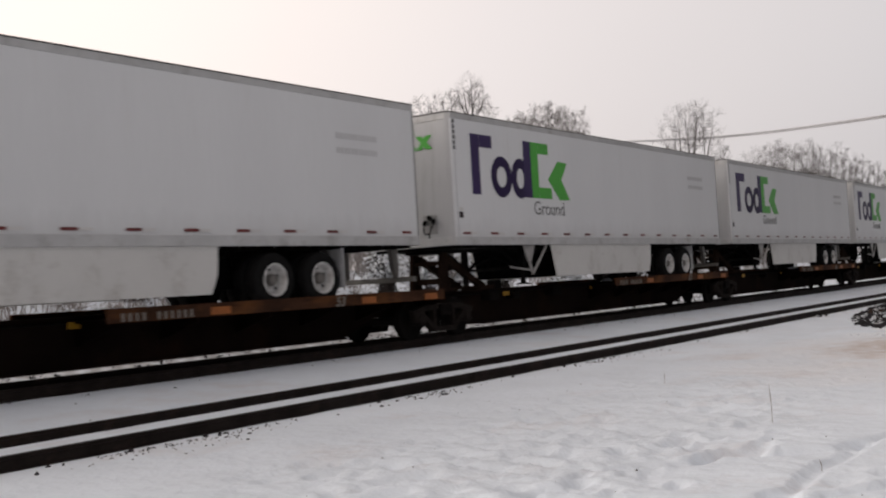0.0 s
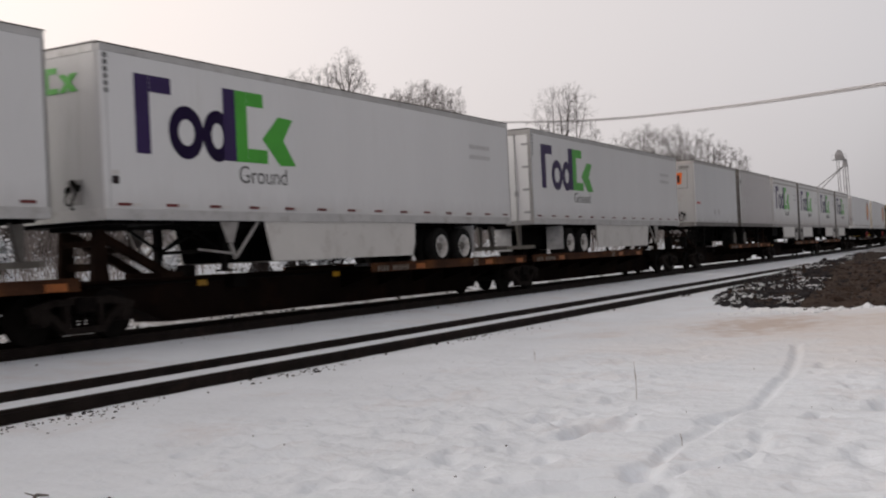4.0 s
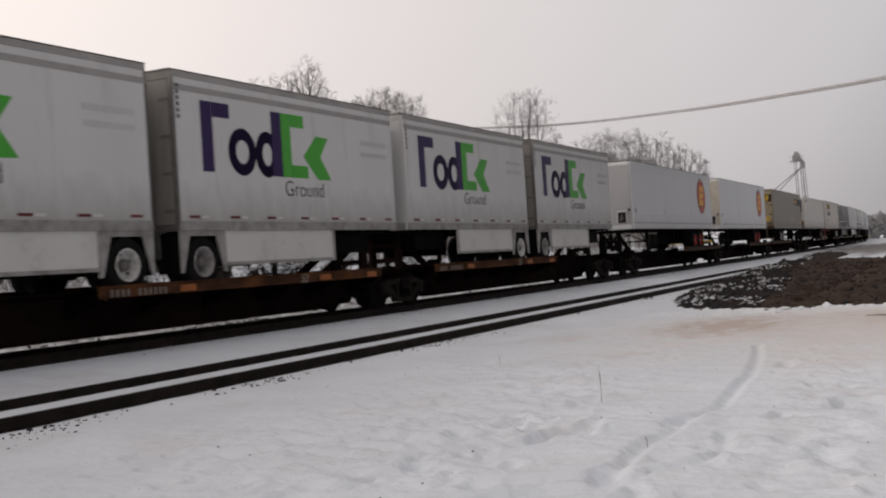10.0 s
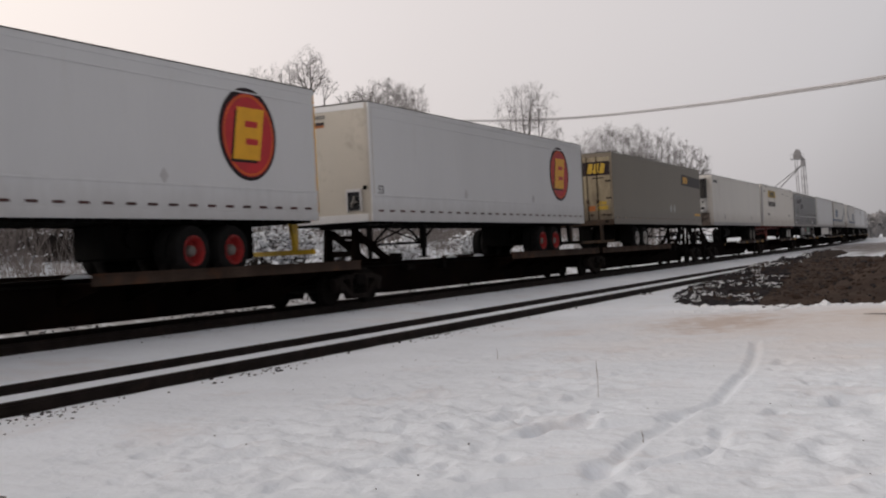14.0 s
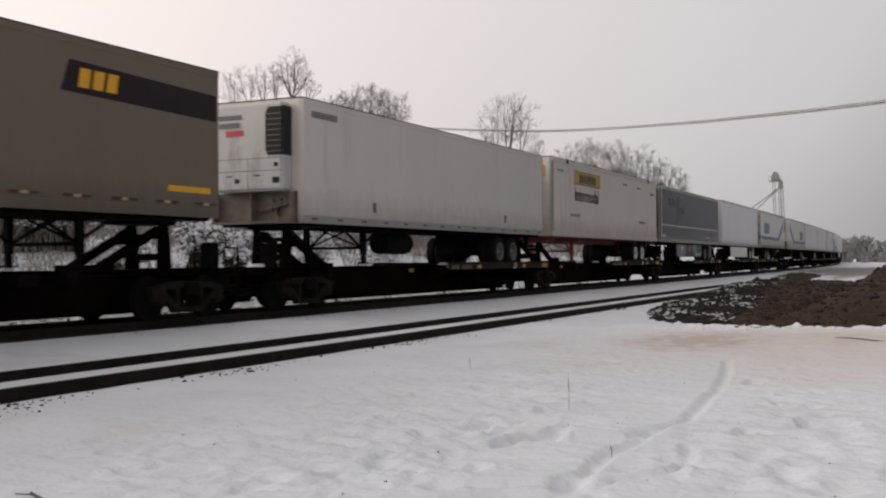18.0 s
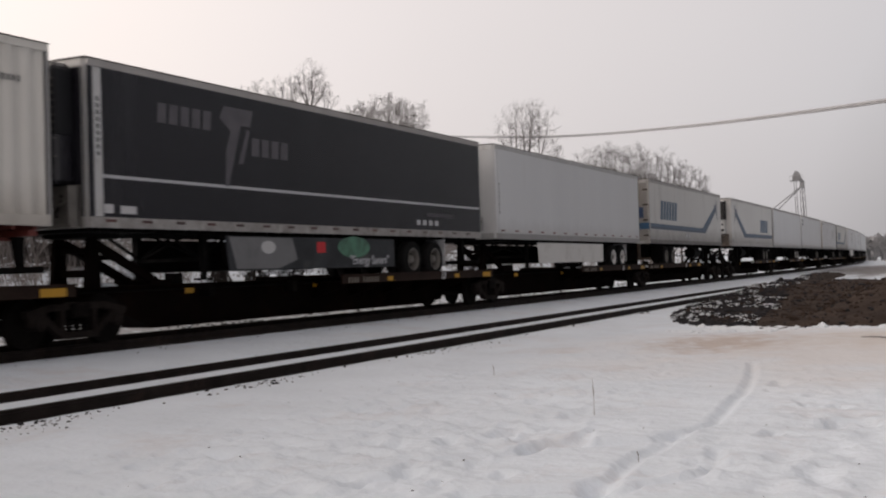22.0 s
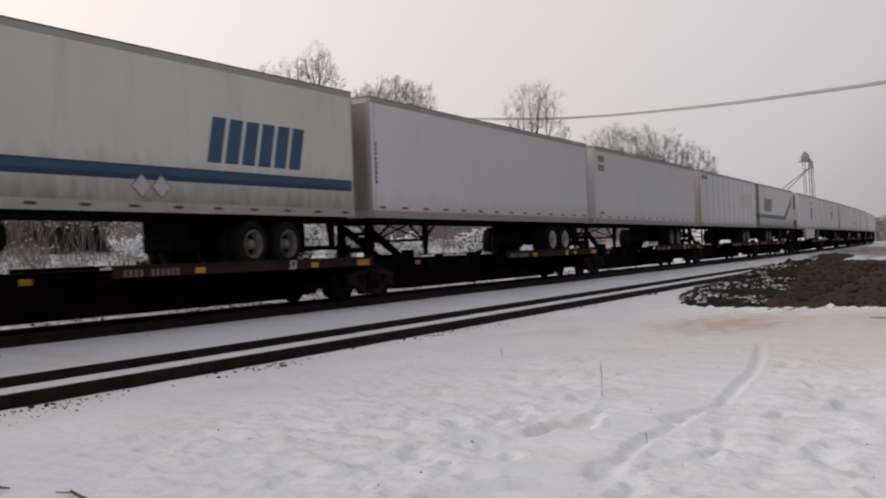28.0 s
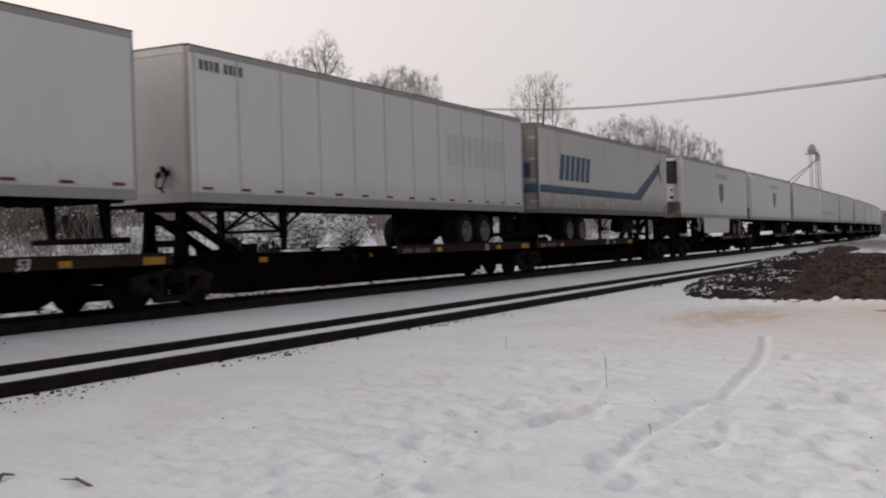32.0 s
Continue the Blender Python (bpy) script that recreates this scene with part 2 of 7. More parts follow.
M_GRIMEPALE = material("dull_alloy_rail", (0.31, 0.295, 0.285), 0.55, 0.1, spread=0.15, scale=3, fine=40, bump=0.08, dirt=(0.12, 0.105, 0.095), dirt_amount=0.6, dirt_scale=2.2)
M_GRIMERAIL = material("grimy_bottom_rail", (0.17, 0.16, 0.155), 0.6, 0.1, spread=0.2, scale=3, fine=40, bump=0.08, dirt=(0.05, 0.045, 0.042), dirt_amount=0.6, dirt_scale=2.2)
# Front walls: base colour lowered to offset the strong sky light they catch.
M_GREYFRONT = material("toned_down_grey_front", (0.355, 0.35, 0.35), 0.45, spread=0.04, scale=0.8, fine=18, bump=0.02, dirt=(0.30, 0.285, 0.27), dirt_amount=0.4, dirt_scale=1.6)
M_PARCELFRONT = material("toned_down_white_front", (0.45, 0.448, 0.452), 0.45, spread=0.04, scale=0.8, fine=18, bump=0.02, dirt=(0.30, 0.285, 0.275), dirt_amount=0.4, dirt_scale=1.4, stretch=STREAK)
M_TANPOST = material("tan_corner_paint", (0.30, 0.25, 0.205), 0.5, spread=0.12, scale=2, fine=30, bump=0.03, dirt=(0.14, 0.11, 0.09), dirt_amount=0.4, dirt_scale=2, stretch=STREAK)
M_GREYRAIL = material("grey_top_rail", (0.36, 0.34, 0.33), 0.5, 0.2, spread=0.1, scale=2, fine=40, bump=0.05)
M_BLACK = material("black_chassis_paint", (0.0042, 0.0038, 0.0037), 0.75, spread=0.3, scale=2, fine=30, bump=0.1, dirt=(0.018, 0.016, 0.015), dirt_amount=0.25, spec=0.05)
M_RUBBER = material("tyre_rubber", (0.010, 0.0097, 0.0098), 0.9, spread=0.25, scale=4, fine=50, bump=0.2, dirt=(0.05, 0.046, 0.045), dirt_amount=0.25, spec=0.06)
M_RIM = material("white_wheel_rim", (0.58, 0.57, 0.56), 0.45, 0.1, spread=0.08, scale=4, fine=40, bump=0.05, dirt=(0.2, 0.17, 0.14), dirt_amount=0.4, dirt_scale=5)
M_REDRIM = material("red_wheel_rim", (0.26, 0.022, 0.022), 0.45, 0.0, spread=0.15, scale=4, fine=40, bump=0.05, dirt=(0.09, 0.03, 0.03), dirt_amount=0.25, dirt_scale=5, spec=0.2)
M_DULLRIM = material("dull_wheel_rim", (0.13, 0.12, 0.11), 0.55, 0.2, spread=0.15, scale=4, fine=40, bump=0.05, dirt=(0.09, 0.08, 0.07), dirt_amount=0.5, dirt_scale=5)
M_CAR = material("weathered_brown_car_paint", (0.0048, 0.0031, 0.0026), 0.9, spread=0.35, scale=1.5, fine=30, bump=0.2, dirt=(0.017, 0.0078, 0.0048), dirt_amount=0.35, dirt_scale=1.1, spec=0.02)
M_RUST = material("rusty_orange_car_paint", (0.050, 0.021, 0.0105), 0.85, spread=0.5, scale=1.4, fine=25, bump=0.25, dirt=(0.165, 0.064, 0.018), dirt_amount=0.62, dirt_scale=0.75, stretch=(1, 1, 2.2), spec=0.15)
M_BROWNRAIL = material("brown_side_rail_paint", (0.021, 0.0115, 0.0085), 0.8, spread=0.3, scale=1.5, fine=25, bump=0.25, dirt=(0.03, 0.02, 0.015), dirt_amount=0.6, dirt_scale=1.0, spec=0.15)
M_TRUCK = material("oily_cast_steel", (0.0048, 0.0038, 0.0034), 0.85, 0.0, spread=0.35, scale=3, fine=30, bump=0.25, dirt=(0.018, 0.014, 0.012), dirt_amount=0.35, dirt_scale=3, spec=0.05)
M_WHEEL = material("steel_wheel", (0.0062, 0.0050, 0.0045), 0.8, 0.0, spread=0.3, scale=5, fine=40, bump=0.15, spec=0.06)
M_RAIL = material("rail_steel", (0.019, 0.0145, 0.013), 0.7, 0.2, spread=0.3, scale=3, fine=40, bump=0.15, dirt=(0.05, 0.032, 0.026), dirt_amount=0.35, dirt_scale=2, spec=0.08)
M_REFLRED = material("red_reflector", (0.16, 0.021, 0.020), 0.4, spread=0.1, bump=0.02, random_tint=0.3)
M_BEIGE = material("beige_reflector", (0.42, 0.34, 0.22), 0.45, spread=0.15, bump=0.02)
M_REFLDARK = material("dark_reflector", (0.085, 0.026, 0.024), 0.4, spread=0.1, bump=0.02, random_tint=0.6)
M_ROOF = material("dark_roof_edge", (0.07, 0.062, 0.058), 0.7, spread=0.3, scale=2, fine=25, bump=0.1)
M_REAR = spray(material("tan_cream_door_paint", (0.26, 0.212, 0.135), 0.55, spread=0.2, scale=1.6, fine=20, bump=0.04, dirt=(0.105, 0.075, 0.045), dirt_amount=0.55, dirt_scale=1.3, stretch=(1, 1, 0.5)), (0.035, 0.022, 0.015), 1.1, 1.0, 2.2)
M_RUSTIRON = material("rusty_dark_iron", (0.040, 0.028, 0.021), 0.8, spread=0.35, scale=4, fine=40, bump=0.15, dirt=(0.075, 0.040, 0.022), dirt_amount=0.5, dirt_scale=3, spec=0.2)
M_WORNRAIL = material("worn_brown_side_rail", (0.046, 0.031, 0.024), 0.85, spread=0.35, scale=1.4, fine=25, bump=0.25, dirt=(0.12, 0.045, 0.016), dirt_amount=0.30, dirt_scale=0.8, spec=0.1)
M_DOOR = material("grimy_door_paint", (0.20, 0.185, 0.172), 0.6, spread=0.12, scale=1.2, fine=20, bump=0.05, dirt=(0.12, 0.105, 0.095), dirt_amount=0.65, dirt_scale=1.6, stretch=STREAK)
M_UNIT = material("grimy_white_unit", (0.47, 0.465, 0.46), 0.45, spread=0.05, scale=1.5, fine=25, bump=0.03, dirt=(0.22, 0.19, 0.165), dirt_amount=0.45, dirt_scale=1.8, stretch=(1, 1, 0.35))
M_RUSTDECK = material("rusty_grey_deck", (0.13, 0.105, 0.09), 0.7, spread=0.25, scale=3, fine=30, bump=0.1, dirt=(0.07, 0.04, 0.025), dirt_amount=0.6, dirt_scale=2.5)
M_HUB = material("grey_wheel_disc", (0.36, 0.35, 0.345), 0.55, 0.1, spread=0.15, scale=5, fine=40, bump=0.05, dirt=(0.10, 0.085, 0.075), dirt_amount=0.6, dirt_scale=5)
M_FLAP = material("frosted_mud_flap", (0.36, 0.36, 0.37), 0.6, spread=0.12, scale=4, fine=30, bump=0.05, dirt=(0.55, 0.55, 0.56), dirt_amount=0.5, dirt_scale=4)
M_REFLWHITE = material("pale_reflector", (0.60, 0.58, 0.57), 0.35, spread=0.06, bump=0.02)
M_YELLOW = material("yellow_reflector", (0.52, 0.27, 0.012), 0.5, spread=0.12, scale=4, bump=0.05, dirt=(0.12, 0.07, 0.02), dirt_amount=0.45, dirt_scale=4, random_tint=0.45)
M_PURPLE = material("purple_livery", (0.030, 0.014, 0.075), 0.4, spread=0.08, bump=0.02, spec=0.25)
M_GREEN = material("green_livery", (0.055, 0.34, 0.028), 0.4, spread=0.08, bump=0.02)
M_CARMARK = material("worn_car_lettering", (0.20, 0.175, 0.15), 0.8, spread=0.3, scale=6, bump=0.05, dirt=(0.04, 0.03, 0.02), dirt_amount=0.6, dirt_scale=5)
M_DIMGREY = material("dim_grey_livery", (0.10, 0.095, 0.105), 0.5, spread=0.15, bump=0.02, spec=0.15)
M_MUSTARD = material("mustard_sign", (0.46, 0.29, 0.012), 0.45, spread=0.15, scale=3, bump=0.03, dirt=(0.10, 0.06, 0.01), dirt_amount=0.45, dirt_scale=2.5)
M_SILL = material("rusty_brown_sill", (0.0085, 0.0053, 0.0043), 0.9, spread=0.35, scale=1.2, fine=30, bump=0.2, dirt=(0.022, 0.0105, 0.0065), dirt_amount=0.4, dirt_scale=0.9, spec=0.03)
M_HITCH = material("rusty_hitch_steel", (0.015, 0.0085, 0.006), 0.9, spread=0.4, scale=2, fine=30, bump=0.2, dirt=(0.034, 0.0155, 0.009), dirt_amount=0.4, dirt_scale=1.5, spec=0.05)
M_FRAME = material("dusty_cast_frame", (0.015, 0.0118, 0.0105), 0.9, spread=0.35, scale=4, fine=30, bump=0.25, spec=0.06)
M_DARKSKIRT = material("dark_printed_skirt", (0.030, 0.032, 0.036), 0.5, spread=0.3, scale=1.5, fine=20, bump=0.02, dirt=(0.09, 0.085, 0.08), dirt_amount=0.3, dirt_scale=1.4, spec=0.2)
M_INK = material("grey_lettering", (0.10, 0.10, 0.10), 0.5, spread=0.1, bump=0.02)
M_FADED = material("faded_grey_lettering", (0.46, 0.45, 0.46), 0.5, spread=0.08, bump=0.02)
M_GHOST = material("ghost_lettering", (0.53, 0.525, 0.53), 0.45, spread=0.08, scale=3, bump=0.02, dirt=(0.42, 0.41, 0.41), dirt_amount=0.4, dirt_scale=3)
M_BLUE = material("blue_livery", (0.021, 0.068, 0.135), 0.4, spread=0.2, scale=1.0, bump=0.02)
M_DEEPBLUE = material("deep_blue_livery", (0.013, 0.032, 0.078), 0.4, spread=0.15, bump=0.02)
M_REDLOGO = material("red_livery", (0.46, 0.015, 0.022), 0.4, spread=0.15, bump=0.02)
M_BLACKLOGO = material("black_livery", (0.02, 0.012, 0.014), 0.4, spread=0.15, bump=0.02, spec=0.2)
M_YELLOWLOGO = material("yellow_livery", (0.72, 0.36, 0.012), 0.4, spread=0.08, bump=0.02)
M_ORANGE = material("orange_livery", (0.62, 0.12, 0.012), 0.45, spread=0.12, bump=0.02)
M_EMBER = material("burnt_orange_paint", (0.30, 0.085, 0.010), 0.5, spread=0.3, scale=6, bump=0.02)
M_RED = material("red_chassis_paint", (0.13, 0.022, 0.016), 0.6, spread=0.25, scale=2, fine=30, bump=0.1, dirt=(0.06, 0.03, 0.025), dirt_amount=0.4)
M_SILVER = material("pale_grey_livery", (0.42, 0.42, 0.44), 0.4, spread=0.06, bump=0.02)
M_GLASSDARK = material("dark_grille", (0.012, 0.012, 0.014), 0.4, spread=0.2, bump=0.1, spec=0.2)
M_BARK = material("bare_bark", (0.13, 0.115, 0.11), 0.9, spread=0.25, scale=3, fine=30, bump=0.3, stretch=(1, 1, 0.2), spec=0.1)
# Bush branches darkened: the shade between snow clumps is in their colour.
M_DARKWOOD = material("shade_dark_branches", (0.045, 0.038, 0.035), 0.9, spread=0.3, scale=3, fine=30, bump=0.2, spec=0.1)
M_TWIG = material("bare_twigs", (0.105, 0.092, 0.088), 0.9, spread=0.2, scale=2, fine=20, bump=0.0, spec=0.1)
# Distance haze is mixed into this pale twig colour.
M_FARTREE = material("haze_toned_far_twigs", (0.30, 0.295, 0.30), 0.95, spread=0.12, scale=0.05, fine=1, bump=0.0, spec=0.0)
M_SCRUB = material("brown_scrub_twigs", (0.235, 0.21, 0.20), 0.9, spread=0.3, scale=1.0, fine=10, bump=0.0, spec=0.1)
M_HEDGE = material("frosted_hedge_twigs", (0.40, 0.385, 0.385), 0.95, spread=0.25, scale=0.8, fine=8, bump=0.0, spec=0.0)
M_CLUMP = material("snow_clumps", (0.76, 0.785, 0.82), 0.8, spread=0.04, scale=2, fine=30, bump=0.3)
M_EARTH = material("bare_brown_earth", (0.052, 0.037, 0.030), 0.95, spread=0.3, scale=1.2, fine=14, bump=0.8, dirt=(0.024, 0.016, 0.013), dirt_amount=0.6, dirt_scale=0.9, spec=0.1)
M_STONE = material("dark_rubble", (0.034, 0.031, 0.034), 0.9, spread=0.35, scale=4, fine=30, bump=0.4, random_tint=0.3, spec=0.2)
M_GALV = material("galvanised_steel", (0.33, 0.33, 0.34), 0.55, 0.3, spread=0.1, scale=1, fine=20, bump=0.05)
M_GALVDARK = material("weathered_galvanised_steel", (0.24, 0.235, 0.24), 0.65, 0.1, spread=0.12, scale=1, fine=20, bump=0.05)
M_CABLE = material("grey_cable", (0.37, 0.36, 0.37), 0.7, spread=0.1, bump=0.05)


# ---- mesh helpers ----
def box(bm, x0, x1, y0, y1, z0, z1, bevel=0.0):
    """An axis-aligned block."""
    v = [bm.verts.new((x, y, z)) for x in (x0, x1) for y in (y0, y1) for z in (z0, z1)]
    fs = [bm.faces.new([v[i] for i in f]) for f in ((0, 1, 3, 2), (4, 6, 7, 5), (0, 4, 5, 1), (2, 3, 7, 6), (0, 2, 6, 4), (1, 5, 7, 3))]
    if bevel:
        bmesh.ops.bevel(bm, geom=list({e for f in fs for e in f.edges}), offset=bevel, segments=1, affect="EDGES")
    return bm


def prism(bm, outline, axis, a, b):
    """An outline (pairs) pushed along an axis from a to b."""
    def at(p, h):
        return {"x": (h, p[0], p[1]), "y": (p[0], h, p[1]), "z": (p[0], p[1], h)}[axis]
    lo, hi = [bm.verts.new(at(p, a)) for p in outline], [bm.verts.new(at(p, b)) for p in outline]
    n = len(outline)
    for i in range(n):
        bm.faces.new((lo[i], lo[(i + 1) % n], hi[(i + 1) % n], hi[i]))
    bm.faces.new(lo[::-1])
    bm.faces.new(hi)
    bmesh.ops.recalc_face_normals(bm, faces=bm.faces)
    return bm


def lathe(bm, profile, n=20, m=Matrix()):
    """A profile of (radius, height along y) turned about the y axis."""
    rings = []
    for r, h in profile:
        if r < 1e-6:
            rings.append([bm.verts.new(m @ Vector((0, h, 0)))])
        else:
            rings.append([bm.verts.new(m @ Vector((r * math.cos(2 * math.pi * i / n), h, r * math.sin(2 * math.pi * i / n)))) for i in range(n)])
    for p, q in zip(rings, rings[1:]):
        for i in range(n):
            j = (i + 1) % n
            if len(p) == 1 and len(q) > 1:
                bm.faces.new((p[0], q[j], q[i]))
            elif len(q) == 1 and len(p) > 1:
                bm.faces.new((p[i], p[j], q[0]))
            elif len(p) > 1:
                bm.faces.new((p[i], p[j], q[j], q[i]))
    return bm


def tube(bm, a, b, r, r2=None, n=8):
    """A capped round bar from a to b."""
    a, b = Vector(a), Vector(b)
    r2 = r if r2 is None else r2
    u = (b - a).normalized()
    s = u.orthogonal().normalized()
    w = u.cross(s)
    lo = [bm.verts.new(a + (s * math.cos(2 * math.pi * i / n) + w * math.sin(2 * math.pi * i / n)) * r) for i in range(n)]
    hi = [bm.verts.new(b + (s * math.cos(2 * math.pi * i / n) + w * math.sin(2 * math.pi * i / n)) * r2) for i in range(n)]
    for i in range(n):
        bm.faces.new((lo[i], lo[(i + 1) % n], hi[(i + 1) % n], hi[i]))
    bm.faces.new(lo[::-1])
    bm.faces.new(hi)
    return bm


def bar(bm, a, b, w, h):
    """A rectangular bar from a to b in the xz plane, w thick across y, h deep."""
    a, b = Vector(a), Vector(b)
    u = (b - a).normalized()
    up = Vector((0, 1, 0)).cross(u).normalized() * h / 2
    side = Vector((0, w / 2, 0))
    v = [bm.verts.new(p + s * side + t * up) for p in (a, b) for s in (-1, 1) for t in (-1, 1)]
    for f in ((0, 1, 3, 2), (4, 6, 7, 5), (0, 4, 5, 1), (2, 3, 7, 6), (0, 2, 6, 4), (1, 5, 7, 3)):
        bm.faces.new([v[i] for i in f])
    bmesh.ops.recalc_face_normals(bm, faces=bm.faces)
    return bm


def mesh_of(bm, name, mat, smooth=False):
    me = bpy.data.meshes.new(name)
    bmesh.ops.recalc_face_normals(bm, faces=bm.faces)
    bm.to_mesh(me)
    bm.free()
    me.materials.append(mat)
    if smooth:
        me.shade_smooth()
        me.set_sharp_from_angle(angle=radians(40))
    return me


def part(name, bm, mat, parent, label="", smooth=False):
    """One mesh object under a thing or a part."""
    ob = new(name, mesh_of(bm, name, mat, smooth))
    ob.parent = parent
    return tagged(ob, label) if label else ob


def again(name, me, parent, x=0.0, y=0.0, z=0.0, turn=0.0):
    """Another object on a shared mesh."""
    ob = new(name, me)
    ob.parent = parent
    ob.location = (x, y, z)
    ob.rotation_euler = (0, 0, radians(turn))
    return ob


def raw(name, verts, faces, mat, smooth=False):
    me = bpy.data.meshes.new(name)
    me.from_pydata(verts, [], faces)
    me.materials.append(mat)
    if smooth:
        me.shade_smooth()
    return new(name, me)


def B():
    return bmesh.new()


# ---- the line: gentle curve, then a tighter one; s runs along it, off is the distance to its right-hand observer ----
GRID_S = np.arange(-60.0, 421.0, 1.0)
bend = 0.000274 + (0.000638 - 0.000274) * np.clip((GRID_S - 129.9) / 80.0, 0, 1)


def summed(v):
    out = np.concatenate([[0.0], np.cumsum((v[1:] + v[:-1]) / 2)])
    return out - np.interp(0.0, GRID_S, out)


LINE_H = summed(bend)
LINE_X, LINE_Y = summed(np.cos(LINE_H)), summed(np.sin(LINE_H))


def line_at(s, off):
    """Place and heading of the point s along the line, off metres to its left."""
    s = np.asarray(s, float)
    c = np.clip(s, GRID_S[0], GRID_S[-1])
    h = np.interp(c, GRID_S, LINE_H)
    x = np.interp(c, GRID_S, LINE_X) + (s - c) * np.cos(h)
    y = np.interp(c, GRID_S, LINE_Y) + (s - c) * np.sin(h)
    return x - off * np.sin(h), y + off * np.cos(h), h


OFF_A, OFF_B = 10.35, 15.05
TOP_A, TOP_B = 0.205, 0.46


def travelled(t):
    """Metres that the train has gone at t seconds, counted from 16 s."""
    u = (t - 16) / 16
    return 16 * (10.438 * u + 0.1016 * u * u / 2 + 0.0343 * u ** 3 / 3)


# ---- ground: one sheet of snow from the camera to the horizon ----
PROFILE = ((-2000, 0.0), (5.0, 0.0), (7.6, 0.01), (8.6, 0.035), (9.3, 0.05), (9.62, 0.045), (9.70, 0.085), (10.3, 0.095), (11.0, 0.085), (11.12, 0.07),
           (11.8, 0.13), (12.8, 0.21), (13.8, 0.265), (14.30, 0.285), (14.42, 0.31), (15.0, 0.33), (15.7, 0.31), (16.4, 0.27), (17.2, 0.10), (18.5, -0.10),
           (21, 0.0), (25, 0.8), (29, 1.75), (34, 2.5), (42, 2.9), (60, 3.0), (95, 1.4), (2500, 1.4))
PATHS = ((0.068, 0.060, ((17.05, 3.33), (15.21, 2.98), (13.26, 2.70), (12.30, 2.62), (11.30, 2.52), (10.70, 2.49), (10.36, 2.58), (9.94, 2.66))),
         (0.095, 0.115, ((9.94, 2.66), (9.61, 2.71), (9.46, 2.93), (9.32, 3.10), (9.17, 3.37), (8.91, 3.65), (8.54, 3.82), (8.30, 4.04), (8.01, 4.22))),
         (0.080, 0.105, ((9.58, 3.43), (9.28, 3.57), (8.87, 3.69))),
         (0.022, 0.050, ((10.67, 3.23), (10.47, 3.35))),
         (0.072, 0.066, ((9.45, 2.58), (9.13, 2.63), (8.85, 2.65), (8.63, 2.68), (8.26, 2.63), (7.91, 2.58), (7.59, 2.56), (7.38, 2.60))),
         (0.100, 0.115, ((7.38, 2.60), (7.20, 2.80), (7.05, 3.00), (6.94, 3.21), (6.87, 3.36))),
         (0.100, 0.120, ((7.44, 2.56), (7.02, 2.48), (6.85, 2.67), (6.71, 2.86), (6.54, 3.03), (6.38, 3.17), (6.25, 3.31))),
         (0.075, 0.060, ((9.24, 2.13), (8.59, 1.99), (8.23, 1.95), (7.95, 2.00), (7.72, 2.11), (7.58, 2.24), (7.41, 2.30), (7.17, 2.33))),
         (0.070, 0.065, ((6.97, 2.23), (6.69, 2.11))),
         (0.070, 0.085, ((10.88, 0.99), (11.13, 1.16), (11.05, 1.31), (10.71, 1.40))),
         (0.070, 0.080, ((8.44, 1.26), (8.24, 1.14), (7.97, 1.08))),
         (0.050, 0.070, ((14.59, 2.50), (13.82, 2.43))))
DENTS = ((14.21, 2.43), (10.82, 1.37), (11.06, 1.14), (8.46, 1.16), (12.2, 1.74), (10.52, 1.03), (7.7, 1.45), (9.3, 1.0), (8.0, 0.8), (9.0, 1.5))


@functools.lru_cache(maxsize=None)
def waves(seed):
    rng = np.random.default_rng(seed)
    out = []
    for _ in range(10):
        a, p, w = rng.uniform(0, 2 * math.pi), rng.uniform(0, 2 * math.pi), rng.uniform(0.6, 1.7)
        out.append((math.cos(a) * w, math.sin(a) * w, p))
    return out


def smooth_noise(x, y, seed):
    """Cheap smooth noise on arrays: a few crossed waves."""
    out = np.zeros_like(x)
    for cx, cy, p in waves(seed):
        out += np.sin(x * cx + y * cy + p)
    return out / 10


